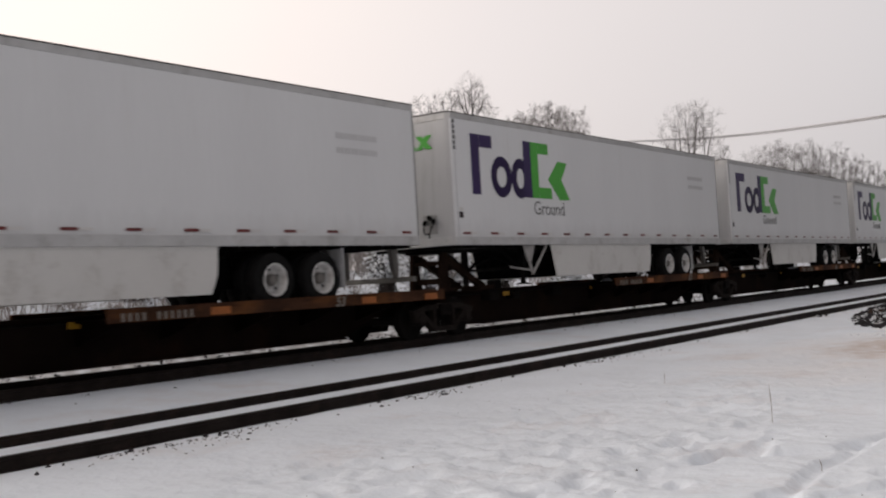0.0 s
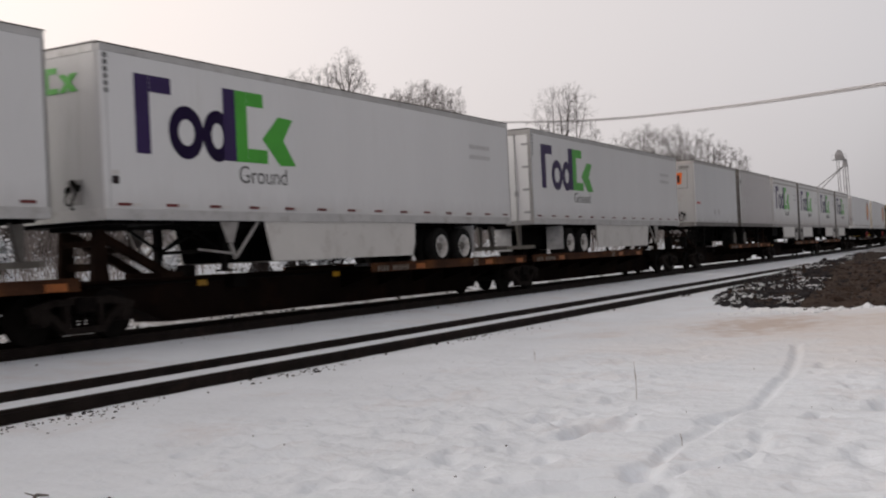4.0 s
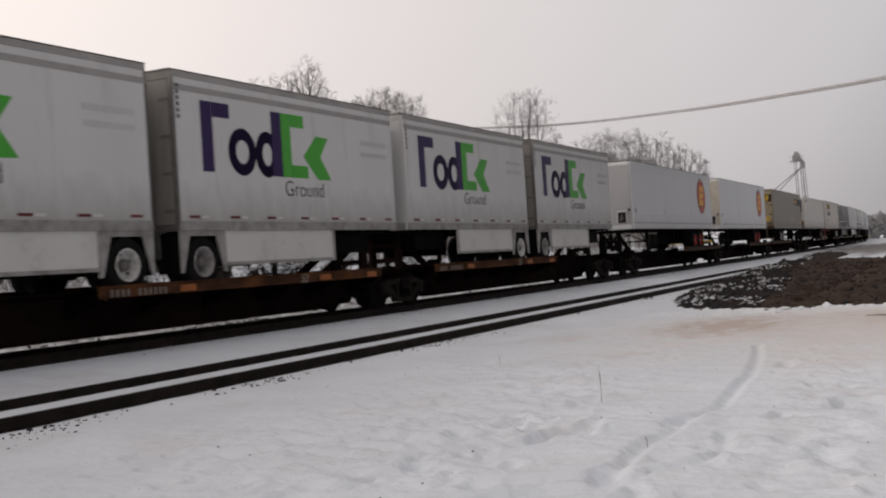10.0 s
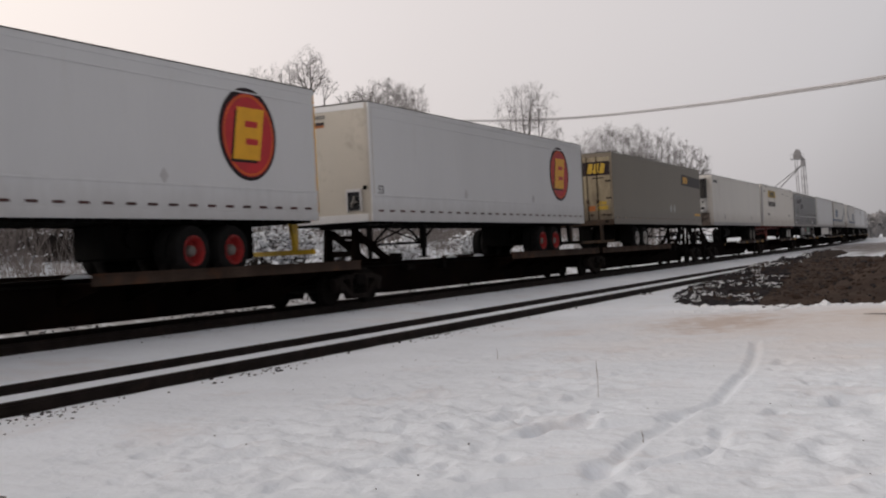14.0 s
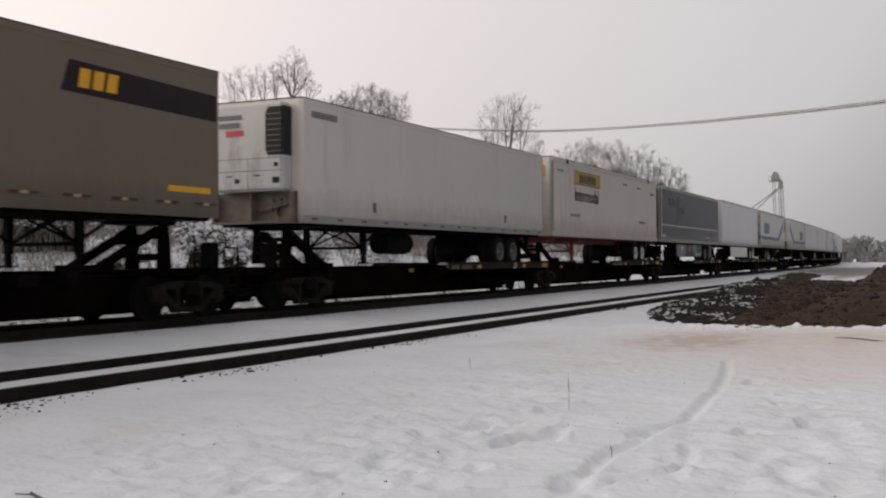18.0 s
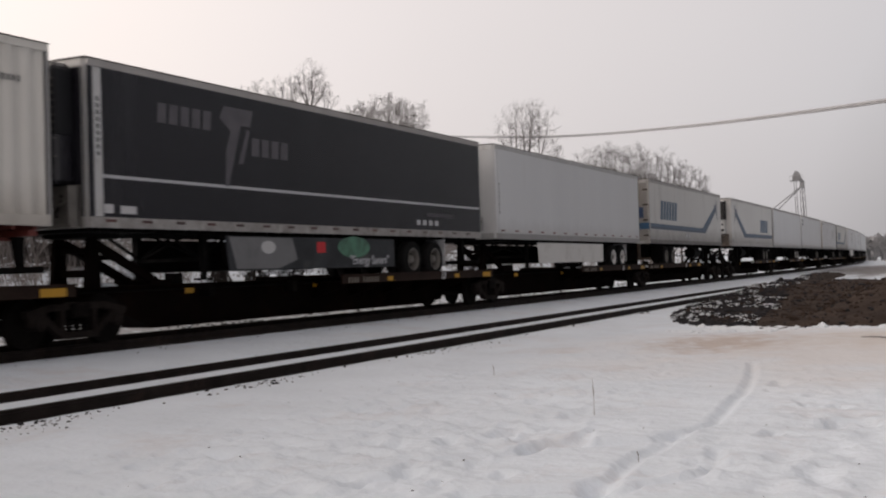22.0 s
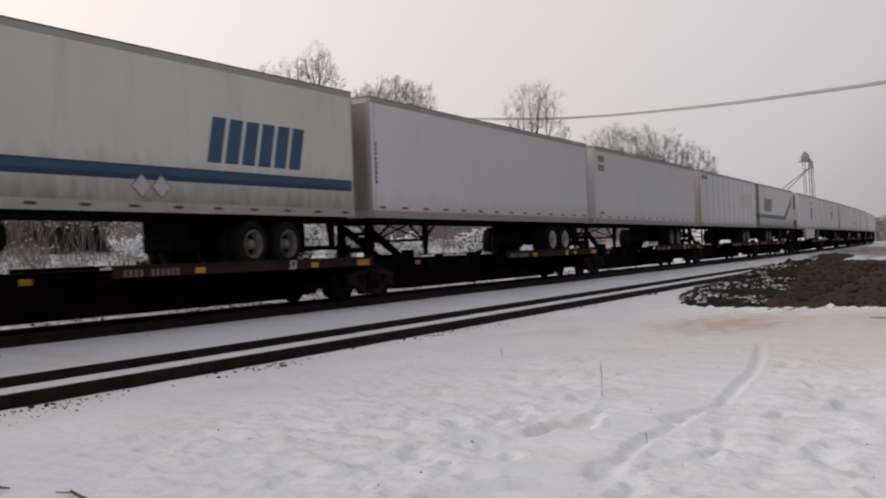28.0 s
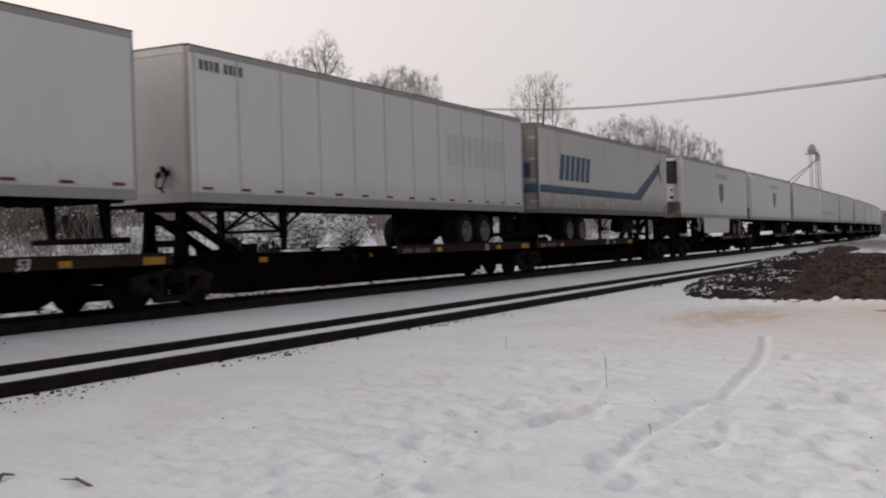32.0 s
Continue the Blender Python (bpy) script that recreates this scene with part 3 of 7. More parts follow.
def ground_height(s, off):
    z = np.interp(off, [p[0] for p in PROFILE], [p[1] for p in PROFILE])
    x, y, _ = line_at(s, off)
    loose = np.clip((8.6 - off) / 1.5, 0, 1)
    z = z + loose * (0.03 * smooth_noise(x * 1.1, y * 1.1, 1) + 0.028 * smooth_noise(x * 3.3, y * 3.3, 2) + 0.016 * smooth_noise(x * 8, y * 8, 3) + 0.006 * smooth_noise(x * 21, y * 21, 10))
    far_side = np.clip((off - 16.8) / 1.5, 0, 1)
    z = z + far_side * (0.12 * smooth_noise(x * 0.8, y * 0.8, 4) + 0.06 * smooth_noise(x * 3, y * 3, 5))
    z = z + 0.006 * smooth_noise(x * 5, y * 5, 6)
    # a wide band of old footprints, broken up small
    trod = np.clip((off - 3.3) / 0.8, 0, 1) * np.clip((7.6 - off) / 1.0, 0, 1) * np.clip((x - 4.5) / 1.0, 0, 1) * np.clip((24 - x) / 6, 0, 1)
    trod = np.maximum(trod, 0.8 * np.clip((2.3 - off) / 0.5, 0, 1) * np.clip((off + 2.5) / 0.6, 0, 1) * np.clip((x - 5.5) / 1.0, 0, 1) * np.clip((18 - x) / 4, 0, 1))
    patch = np.clip(0.55 + 1.8 * smooth_noise(x * 0.9, y * 0.9, 33), 0, 1)
    dimples = np.clip(-3.2 * smooth_noise(x * 6.5, y * 8.0, 31) - 0.25, 0, 1) + 0.7 * np.clip(-3.2 * smooth_noise(x * 11, y * 12.5, 32) - 0.3, 0, 1)
    z = z - 0.048 * trod * patch * dimples
    # trampled lumps nearer to the camera's right
    lumps = np.clip(smooth_noise(x * 6, y * 6, 7) * 5 - 0.6, 0, 1) * np.clip((3.2 - off) / 1.2, 0, 1) * np.clip((22 - x) / 6, 0, 1)
    z = z + 0.018 * lumps
    for deep, wide, poly in PATHS:
        best = np.full(x.shape, 9.0)
        for (ax, ay), (bx, by) in zip(poly, poly[1:]):
            dx, dy = bx - ax, by - ay
            u = np.clip(((x - ax) * dx + (y - ay) * dy) / (dx * dx + dy * dy), 0, 1)
            best = np.minimum(best, np.hypot(x - ax - u * dx, y - ay - u * dy))
        rough = best + 0.012 * smooth_noise(x * 9, y * 9, 8) + 0.012 * smooth_noise(x * 26, y * 26, 12)
        z = z - 0.66 * deep * np.exp(-np.abs(rough / (1.1 * wide)) ** (3.6 if wide > 0.09 else 2.4)) + 0.08 * deep * np.exp(-((rough - 1.9 * wide) / (0.6 * wide)) ** 2)
    for px, py in DENTS:
        d2 = ((x - px) / 0.30) ** 2 + ((y - py) / 0.13) ** 2 + 0.5 * smooth_noise(x * 8, y * 8, 9)
        z = z - 0.035 * np.exp(-np.maximum(d2, 0) ** 2)
    if ((x > 5) & (x < 21) & (y > -1.5) & (y < 8.5)).any():
        for px, py, long, wide, deep in PRINTS:
            d2 = ((x - px) / long) ** 2 + ((y - py) / wide) ** 2
            z = z - (1.1 if long < 0.115 else 0.75) * deep * np.exp(-d2) + 0.22 * deep * np.exp(-(np.sqrt(d2) - 1.9) ** 2 * 4)
    return z


rng = np.random.default_rng(5)
PRINTS = [(x, y, rng.uniform(0.09, 0.20), rng.uniform(0.06, 0.11), rng.uniform(0.015, 0.05)) for x, y in [(rng.uniform(6.5, 17), rng.uniform(3.8, 7.3)) for _ in range(120)] + [(rng.uniform(6, 16), rng.uniform(-0.5, 2.4)) for _ in range(60)]]
PRINTS += [(rng.uniform(5.6, 15.5), rng.uniform(3.9, 7.4), rng.uniform(0.05, 0.11), rng.uniform(0.04, 0.075), rng.uniform(0.012, 0.032)) for _ in range(330)]
PRINTS += [(rng.uniform(5.8, 13.5), rng.uniform(-0.8, 1.9), rng.uniform(0.06, 0.13), rng.uniform(0.05, 0.08), rng.uniform(0.015, 0.04)) for _ in range(120)]
PRINTS += [(rng.uniform(5.2, 10.5), rng.uniform(3.2, 6.0), rng.uniform(0.08, 0.16), rng.uniform(0.05, 0.10), rng.uniform(0.02, 0.048)) for _ in range(130)]
g_s = np.concatenate([[-1500, -700, -300, -150, -80, -40, -20, -10], np.arange(-5, 4, 1.0), np.arange(4, 6.2, 0.06), np.arange(6.2, 12.4, 0.038), np.arange(12.4, 17.6, 0.05), np.arange(17.6, 26, 0.16), np.arange(26, 60, 0.6), np.arange(60, 260, 4.0), np.arange(260, 700, 30), [900, 1400, 2400]])
g_o = np.concatenate([[-1500, -700, -300, -150, -70, -30, -15, -8], np.arange(-4, 0, 0.5), np.arange(0, 1.8, 0.06), np.arange(1.8, 4.3, 0.032), np.arange(4.3, 7.4, 0.055), np.arange(7.4, 8.6, 0.1), np.arange(8.6, 9.6, 0.2), [9.62, 9.70, 9.85, 10.3, 10.8, 11.0, 11.12, 11.3, 11.6],
                      np.arange(11.8, 14.3, 0.25), [14.30, 14.42, 14.6, 15.0, 15.4, 15.7, 15.85, 16.1, 16.4, 16.8, 17.2, 17.8], np.arange(18.5, 34, 0.5), [36, 40, 50, 60, 80, 120, 200, 350, 600, 1000]])
gs, go = np.meshgrid(g_s, g_o, indexing="ij")
gx, gy, _ = line_at(gs, go)
gz = ground_height(gs, go)
ns, no = gs.shape
idx = np.arange(ns * no).reshape(ns, no)
quads = np.stack([idx[:-1, :-1], idx[1:, :-1], idx[1:, 1:], idx[:-1, 1:]], -1).reshape(-1, 4)
ground = raw("ground", np.stack([gx, gy, gz], -1).reshape(-1, 3).tolist(), quads.tolist(), M_SNOW, True)
tagged(ground, "trampled snow over flat ground beside the railway", "snow", kind="structure")


# ---- rails ----
def sweep_rail(off, top, name, buried=False):
    """A flat-bottomed rail along the line."""
    prof = ((-0.075, -0.18), (0.075, -0.18), (0.075, -0.165), (0.012, -0.14), (0.012, -0.045), (0.036, -0.035), (0.036, -0.004), (0.028, 0.0), (-0.028, 0.0), (-0.036, -0.004), (-0.036, -0.035), (-0.012, -0.045), (-0.012, -0.14), (-0.075, -0.165))
    ss = np.concatenate([np.arange(-60, 420, 5.0), [700]])
    vs, fs = [], []
    if buried:
        ss = np.concatenate([np.arange(-60, 60, 5.0), np.arange(60, 86, 5.0)])
    for s in ss:
        sink = 0.16 * min(1.0, max(0.0, (s - 58) / 22)) if buried else 0.0
        for dy, dz in prof:
            x, y, _ = line_at(s, off - dy)
            vs.append((float(x), float(y), top + dz - sink))
    n = len(prof)
    for i in range(len(ss) - 1):
        for j in range(n):
            a, b2 = i * n + j, i * n + (j + 1) % n
            fs.append((a, b2, b2 + n, a + n))
    return raw(name, vs, fs, M_RAIL)


for off, top, what in ((OFF_A, TOP_A, "near track, standing clear of the snow"), (OFF_B, TOP_B, "main track under the train")):
    for side in (-0.7525, 0.7525):
        tagged(sweep_rail(off + side, top, "rail", top == TOP_A), "dark rusty steel rail of the " + what, "rail", "railway rails", "structure")


# ---- wheel trucks of the spine cars ----
def truck_meshes():
    out = {}
    bm = B()
    for sgn in (-1, 1):
        y0 = sgn * 0.7525
        prof = [(0.0, -0.067), (0.12, -0.067), (0.12, -0.05), (0.30, -0.03), (0.36, -0.055), (0.42, -0.055), (0.425, 0.0), (0.46, 0.045), (0.46, 0.06), (0.36, 0.06), (0.30, 0.03), (0.12, 0.06), (0.0, 0.06)]
        lathe(bm, [(r, y0 - sgn * h) for r, h in prof], 28)
    tube(bm, (0, -0.70, 0), (0, 0.70, 0), 0.085, n=12)
    for sgn in (-1, 1):
        tube(bm, (0, sgn * 0.80, 0), (0, sgn * 1.10, 0), 0.10, n=12)
        for i in range(3):
            a = 2 * math.pi * i / 3
            tube(bm, (0.05 * math.cos(a), sgn * 1.10, 0.05 * math.sin(a)), (0.05 * math.cos(a), sgn * 1.125, 0.05 * math.sin(a)), 0.018, n=6)
    out["wheelset"] = mesh_of(bm, "wheelset", M_WHEEL, True)
    bm = B()
    for sgn in (-1, 1):
        bar(bm, (0, 0, 0.70), (sgn * 0.62, 0, 0.68), 0.17, 0.12)
        bar(bm, (sgn * 0.58, 0, 0.69), (sgn * 1.12, 0, 0.58), 0.17, 0.12)
        bar(bm, (sgn * 0.36, 0, 0.20), (sgn * 0.78, 0, 0.52), 0.18, 0.10)
        box(bm, sgn * 0.36 - 0.05, sgn * 0.36 + 0.05, -0.09, 0.09, 0.18, 0.68, 0.015)
        box(bm, sgn * 0.90 - 0.17, sgn * 0.90 + 0.17, -0.10, 0.10, 0.36, 0.60, 0.03)
        tube(bm, (sgn * 0.89, -0.13, 0.42), (sgn * 0.89, 0.13, 0.42), 0.12, n=12)
    box(bm, -0.44, 0.44, -0.11, 0.11, 0.14, 0.25, 0.02)
    out["side_frame"] = mesh_of(bm, "side_frame", M_FRAME)
    bm = B()
    box(bm, -0.22, 0.22, -1.15, 1.15, 0.48, 0.74, 0.03)
    box(bm, -0.36, 0.36, -0.36, 0.36, 0.70, 0.82, 0.03)
    out["bolster"] = mesh_of(bm, "bolster", M_TRUCK)
    coils = [(0.045, 0.25)]
    for j in range(4):
        coils += [(0.045, 0.252 + j * 0.055), (0.075, 0.260 + j * 0.055), (0.075, 0.284 + j * 0.055), (0.045, 0.292 + j * 0.055)]
    out["spring"] = mesh_of(lathe(B(), coils, 10, Matrix.Rotation(radians(90), 4, "X")), "spring", M_TRUCK)
    bm = B()
    for sgn in (-1, 1):
        tube(bm, (sgn * 0.45, -0.95, 0.42), (sgn * 0.45, 0.95, 0.42), 0.05, n=8)
        for yy in (-0.75, 0.75):
            box(bm, sgn * 0.45 - 0.06, sgn * 0.45 + 0.06, yy - 0.06, yy + 0.06, 0.25, 0.58, 0.02)
    out["brake_beam"] = mesh_of(bm, "brake_beam", M_TRUCK)
    return out


TRUCK = truck_meshes()
WHEELSETS = {0.89: [], -0.89: []}


def add_truck(unit, x):
    t = again("truck", TRUCK["bolster"], unit, x)
    tagged(t, "oily dark cast-steel two-axle wheel truck")
    for sgn in (-1, 1):
        again("side_frame", TRUCK["side_frame"], t, 0, sgn * 1.0)
        w = again("wheelset", TRUCK["wheelset"], t, sgn * 0.89, 0, 0.42)
        WHEELSETS[0.89 * sgn].append(w)
    for k in range(6):
        again("spring", TRUCK["spring"], t, (k % 3 - 1) * 0.16, 1.0 if k < 3 else -1.0)
    again("brake_beam", TRUCK["brake_beam"], t)
    return t


# ---- spine car units ----
def hitch_mesh(mat):
    """The trailer hitch: two leaning posts, a head plate and a long brace towards +x."""
    bm = B()
    for y in (-0.42, 0.42):
        prism(bm, [(-0.22, 1.0), (0.16, 1.0), (0.10, 1.92), (-0.12, 1.92)], "y", y - 0.05, y + 0.05)
    box(bm, -0.10, 0.08, -0.42, 0.42, 1.18, 1.32)
    box(bm, -0.10, 0.08, -0.42, 0.42, 1.62, 1.72)
    for y in (-0.36, 0.36):
        bar(bm, (0.10, y, 1.80), (1.75, y, 1.04), 0.12, 0.16)
    box(bm, 1.45, 2.05, -0.50, 0.50, 1.0, 1.10, 0.02)
    box(bm, 0.55, 0.85, -0.36, 0.36, 1.50, 1.60)
    return mesh_of(bm, "hitch", mat)


def hitch_head():
    bm = B()
    prism(bm, [(-0.45, -0.46), (0.55, -0.46), (0.70, -0.2), (0.70, 0.2), (0.55, 0.46), (-0.45, 0.46)], "z", 1.90, 2.03)
    return mesh_of(bm, "hitch_head", M_BLACK)


HITCHES = {M_RUST: hitch_mesh(M_HITCH), M_BROWNRAIL: hitch_mesh(M_CAR)}
HITCHES[M_WORNRAIL] = HITCHES[M_BROWNRAIL]
HITCH_HEAD = hitch_head()


def snow_patch_mesh(seed):
    """A thin ragged cushion of snow."""
    r = random.Random(seed)
    n = 14
    bm = B()
    rings = []
    for k, (f, z) in enumerate(((1.0, 0.0), (0.92, 0.03), (0.6, 0.06), (0.0, 0.075))):
        if f == 0:
            rings.append([bm.verts.new((0, 0, z))])
        else:
            rr = random.Random(seed)
            rings.append([bm.verts.new((0.34 * f * rr.uniform(0.6, 1.3) * math.cos(2 * math.pi * i / n), 0.13 * f * rr.uniform(0.7, 1.3) * math.sin(2 * math.pi * i / n), z * r.uniform(0.8, 1.2))) for i in range(n)])
    for p, q in zip(rings, rings[1:]):
        for i in range(n):
            j = (i + 1) % n
            bm.faces.new((p[i], p[j], q[j], q[i]) if len(q) > 1 else (p[i], p[j], q[0]))
    bm.faces.new(rings[0][::-1])
    return mesh_of(bm, "snow_patch", M_CLUMP, True)


SNOW_PATCHES = [snow_patch_mesh(k) for k in range(4)]
bm = B()
box(bm, -0.14, 0.14, -0.006, 0.006, 0.0, 0.11)
REFLECTOR_SMALL = mesh_of(bm, "yellow_reflector", M_YELLOW)
bm = B()
box(bm, -0.28, 0.28, -0.006, 0.006, 0.0, 0.14)
REFLECTOR_BIG = mesh_of(bm, "yellow_reflector", M_YELLOW)


REFLECTOR_AMBER = mesh_of(box(B(), -0.22, 0.22, -0.006, 0.006, 0.0, 0.13), "amber_reflector", M_EMBER)


def bars_mesh(count, w, h, gap, mat, uneven=0):
    """Writing that cannot be read: plain bars in a row, flat against the -y side."""
    bm = B()
    r = random.Random(uneven + count)
    x = 0.0
    for i in range(count):
        ww = w * (r.uniform(0.7, 1.15) if uneven else 1)
        box(bm, x, x + ww, -0.003, 0.003, 0, h)
        x += ww + gap
    return mesh_of(bm, "marking", mat)


CAR_BAR = bars_mesh(1, 0.055, 0.13, 0.0, M_CARMARK)


def text_mesh(words, size, mat, bold=0.0):
    """Readable words in the built-in font, standing upright and facing -y."""
    cu = bpy.data.curves.new("lettering", "FONT")
    cu.body, cu.size, cu.extrude, cu.offset = words, size, 0.003, bold
    ob = new("lettering", cu)
    me = bpy.data.meshes.new_from_object(ob.evaluated_get(bpy.context.evaluated_depsgraph_get()))
    bpy.data.objects.remove(ob)
    me.transform(Matrix.Rotation(radians(90), 4, "X"))
    me.materials.clear()
    me.materials.append(mat)
    return me


NUM53 = {mat: text_mesh("53", 0.27, ink, 0.008) for mat, ink in ((M_RUST, M_CARMARK), (M_BROWNRAIL, M_FADED))}
for me in NUM53.values():
    me.transform(Matrix(((1, 0, 0.22, 0), (0, 1, 0, 0), (0, 0, 1, 0), (0, 0, 0, 1))))


def spine_unit(length, pads, hitches, trucks, ends, rail_mat, seed):
    """One platform of an articulated spine car. pads: wheel platforms as (x0, x1); hitches: (x, way of the brace); ends: outer ends with coupler."""
    r = random.Random(seed)
    u = tagged(new("spine_car_unit"), "weathered dark brown spine car platform on rusty wheel trucks", "rail car", "spine car platforms of the train")
    h = length / 2
    bm = B()
    prism(bm, [(-h, 0.62), (-h + 1.6, 0.55), (-h + 2.6, 0.17), (h - 2.6, 0.17), (h - 1.6, 0.55), (h, 0.62), (h, 0.98), (-h, 0.98)], "y", -0.34, 0.34)
    box(bm, -h + 0.1, h - 0.1, -0.46, 0.46, 0.96, 1.0)
    box(bm, -h + 2.6, h - 2.6, -0.44, 0.44, 0.15, 0.19)
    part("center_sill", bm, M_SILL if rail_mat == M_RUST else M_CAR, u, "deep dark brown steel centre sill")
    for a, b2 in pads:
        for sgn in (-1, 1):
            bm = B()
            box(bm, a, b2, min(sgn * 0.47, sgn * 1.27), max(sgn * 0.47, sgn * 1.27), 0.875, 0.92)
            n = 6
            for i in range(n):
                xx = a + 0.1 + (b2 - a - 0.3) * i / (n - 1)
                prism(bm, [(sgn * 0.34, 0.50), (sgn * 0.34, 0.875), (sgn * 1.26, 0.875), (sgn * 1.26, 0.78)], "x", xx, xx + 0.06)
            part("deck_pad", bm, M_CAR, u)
            bm = B()
            y = sgn * 1.29
            prism(bm, [(y - 0.02, 0.855), (y + 0.02, 0.855), (y + 0.02, 1.06), (y - 0.02, 1.06)], "x", a, b2)
            box(bm, a, b2, y - 0.05, y + 0.04, 1.045, 1.075)
            rail_ob = part("side_rail", bm, rail_mat, u, "rusty orange platform side rail" if rail_mat == M_RUST else "faded brown platform side rail")
            if rail_mat == M_WORNRAIL:
                continue
            face = y + sgn * 0.028
            for xx in (a + 2.3, b2 - 2.6):
                again("yellow_reflector", REFLECTOR_AMBER if rail_mat == M_RUST else REFLECTOR_SMALL, rail_ob, xx, face, 0.88)
            again("yellow_reflector", REFLECTOR_AMBER if rail_mat == M_RUST else REFLECTOR_BIG, rail_ob, b2 - 0.5, face, 0.87)
            if sgn < 0:
                for k in range(10):
                    again("marking", CAR_BAR, rail_ob, a + 0.25 + k * 0.135 + (0.16 if k > 3 else 0.0), face - 0.002, 0.87)
                again("marking", NUM53[rail_mat], rail_ob, b2 - 3.6, face, 0.865)
    for xx, way in hitches:
        again("hitch", HITCHES[rail_mat], u, xx, 0, 0, 0 if way > 0 else 180)
        again("hitch_head", HITCH_HEAD, u, xx + 0.1 * way, 0, 0, 0 if way > 0 else 180)
    for k in range(3):
        again("snow_patch", r.choice(SNOW_PATCHES), u, r.uniform(-h + 1.0, h - 1.0), r.choice((-0.25, 0.2)), 0.998)
    for a, b2 in pads:
        for k in range(2):
            again("snow_patch", r.choice(SNOW_PATCHES), u, r.uniform(a + 0.4, b2 - 0.4), r.choice((-1.0, -0.8, 0.9)), 0.918)
    for sgn in ends:
        again("snow_patch", r.choice(SNOW_PATCHES), u, sgn * (h - 0.35), -0.6, 1.018)
    # small fittings along the sill: junction boxes, a valve, an air line
    bm = B()
    for i in range(5):
        xx = r.uniform(-h + 2.5, h - 2.5)
        if all(not (a - 0.3 < xx < b2 + 0.3) for a, b2 in pads):
            box(bm, xx, xx + r.uniform(0.2, 0.5), -0.62, -0.34, 0.72, 0.72 + r.uniform(0.15, 0.3), 0.02)
    tube(bm, (-h + 0.4, -0.40, 0.90), (h - 0.4, -0.40, 0.90), 0.025, n=6)
    box(bm, -h + 3.2, -h + 3.5, -0.42, -0.15, 1.0, 1.22, 0.02)
    part("brake_gear", bm, M_TRUCK, u)
    for sgn in (-1, 1):
        xx = sgn * (h - 0.35)
        bm = B()
        box(bm, xx - 0.25, xx + 0.25, -0.9 if sgn in ends else -0.5, 0.9 if sgn in ends else 0.5, 0.84, 1.02, 0.03)
        part("end_bolster", bm, M_CAR, u)
        if sgn in ends:
            bm = B()
            box(bm, min(xx, xx + sgn * 0.95), max(xx, xx + sgn * 0.95), -0.10, 0.10, 0.62, 0.82, 0.02)
            box(bm, min(xx + sgn * 0.75, xx + sgn * 1.15), max(xx + sgn * 0.75, xx + sgn * 1.15), -0.18, 0.18, 0.56, 0.88, 0.05)
            tube(bm, (xx + sgn * 0.3, -0.35, 0.70), (xx + sgn * 1.1, -0.30, 0.45), 0.03, n=6)
            part("coupler", bm, M_TRUCK, u)
            bm = B()
            bx0 = xx - sgn * 0.3
            box(bm, bx0 - 0.14, bx0 + 0.14, -0.85, -0.55, 1.0, 1.55, 0.02)
            for k in range(16):
                a1, a2 = 2 * math.pi * k / 16, 2 * math.pi * (k + 1) / 16
                tube(bm, (bx0 + sgn * 0.20, -0.7 + 0.27 * math.cos(a1), 1.55 + 0.27 * math.sin(a1)), (bx0 + sgn * 0.20, -0.7 + 0.27 * math.cos(a2), 1.55 + 0.27 * math.sin(a2)), 0.018, n=5)
            for k in range(3):
                a1 = math.pi * k / 3
                tube(bm, (bx0 + sgn * 0.20, -0.7 - 0.27 * math.cos(a1), 1.55 - 0.27 * math.sin(a1)), (bx0 + sgn * 0.20, -0.7 + 0.27 * math.cos(a1), 1.55 + 0.27 * math.sin(a1)), 0.014, n=5)
            part("hand_brake", bm, M_BLACK, u, "hand brake wheel on a housing")
            for yy in (-1.2, 1.2):
                lad = part("ladder", tube(B(), (xx, yy, 0.55), (xx, yy, 1.45), 0.02, n=5), M_CAR, u)
                part("stile", tube(B(), (xx - sgn * 0.45, yy, 0.55), (xx - sgn * 0.45, yy, 1.45), 0.02, n=5), M_CAR, lad)
                for k in range(4):
                    part("rung", tube(B(), (xx, yy, 0.6 + 0.28 * k), (xx - sgn * 0.45, yy, 0.6 + 0.28 * k), 0.015, n=5), M_CAR, lad)
            bm = B()
            box(bm, xx - 0.3, xx + 0.3, -1.22, 1.22, 0.98, 1.02)
            part("walkway", bm, M_CAR, u)
    for xx in () if rail_mat == M_WORNRAIL else (-h + 3.6, -h + 8.3):
        again("yellow_reflector", REFLECTOR_SMALL, u, xx, -0.475, 0.80)
    for xx in trucks:
        add_truck(u, xx)
    return u


# ---- trailers ----
Z0, Z1, HALF = 2.04, 5.06, 1.295


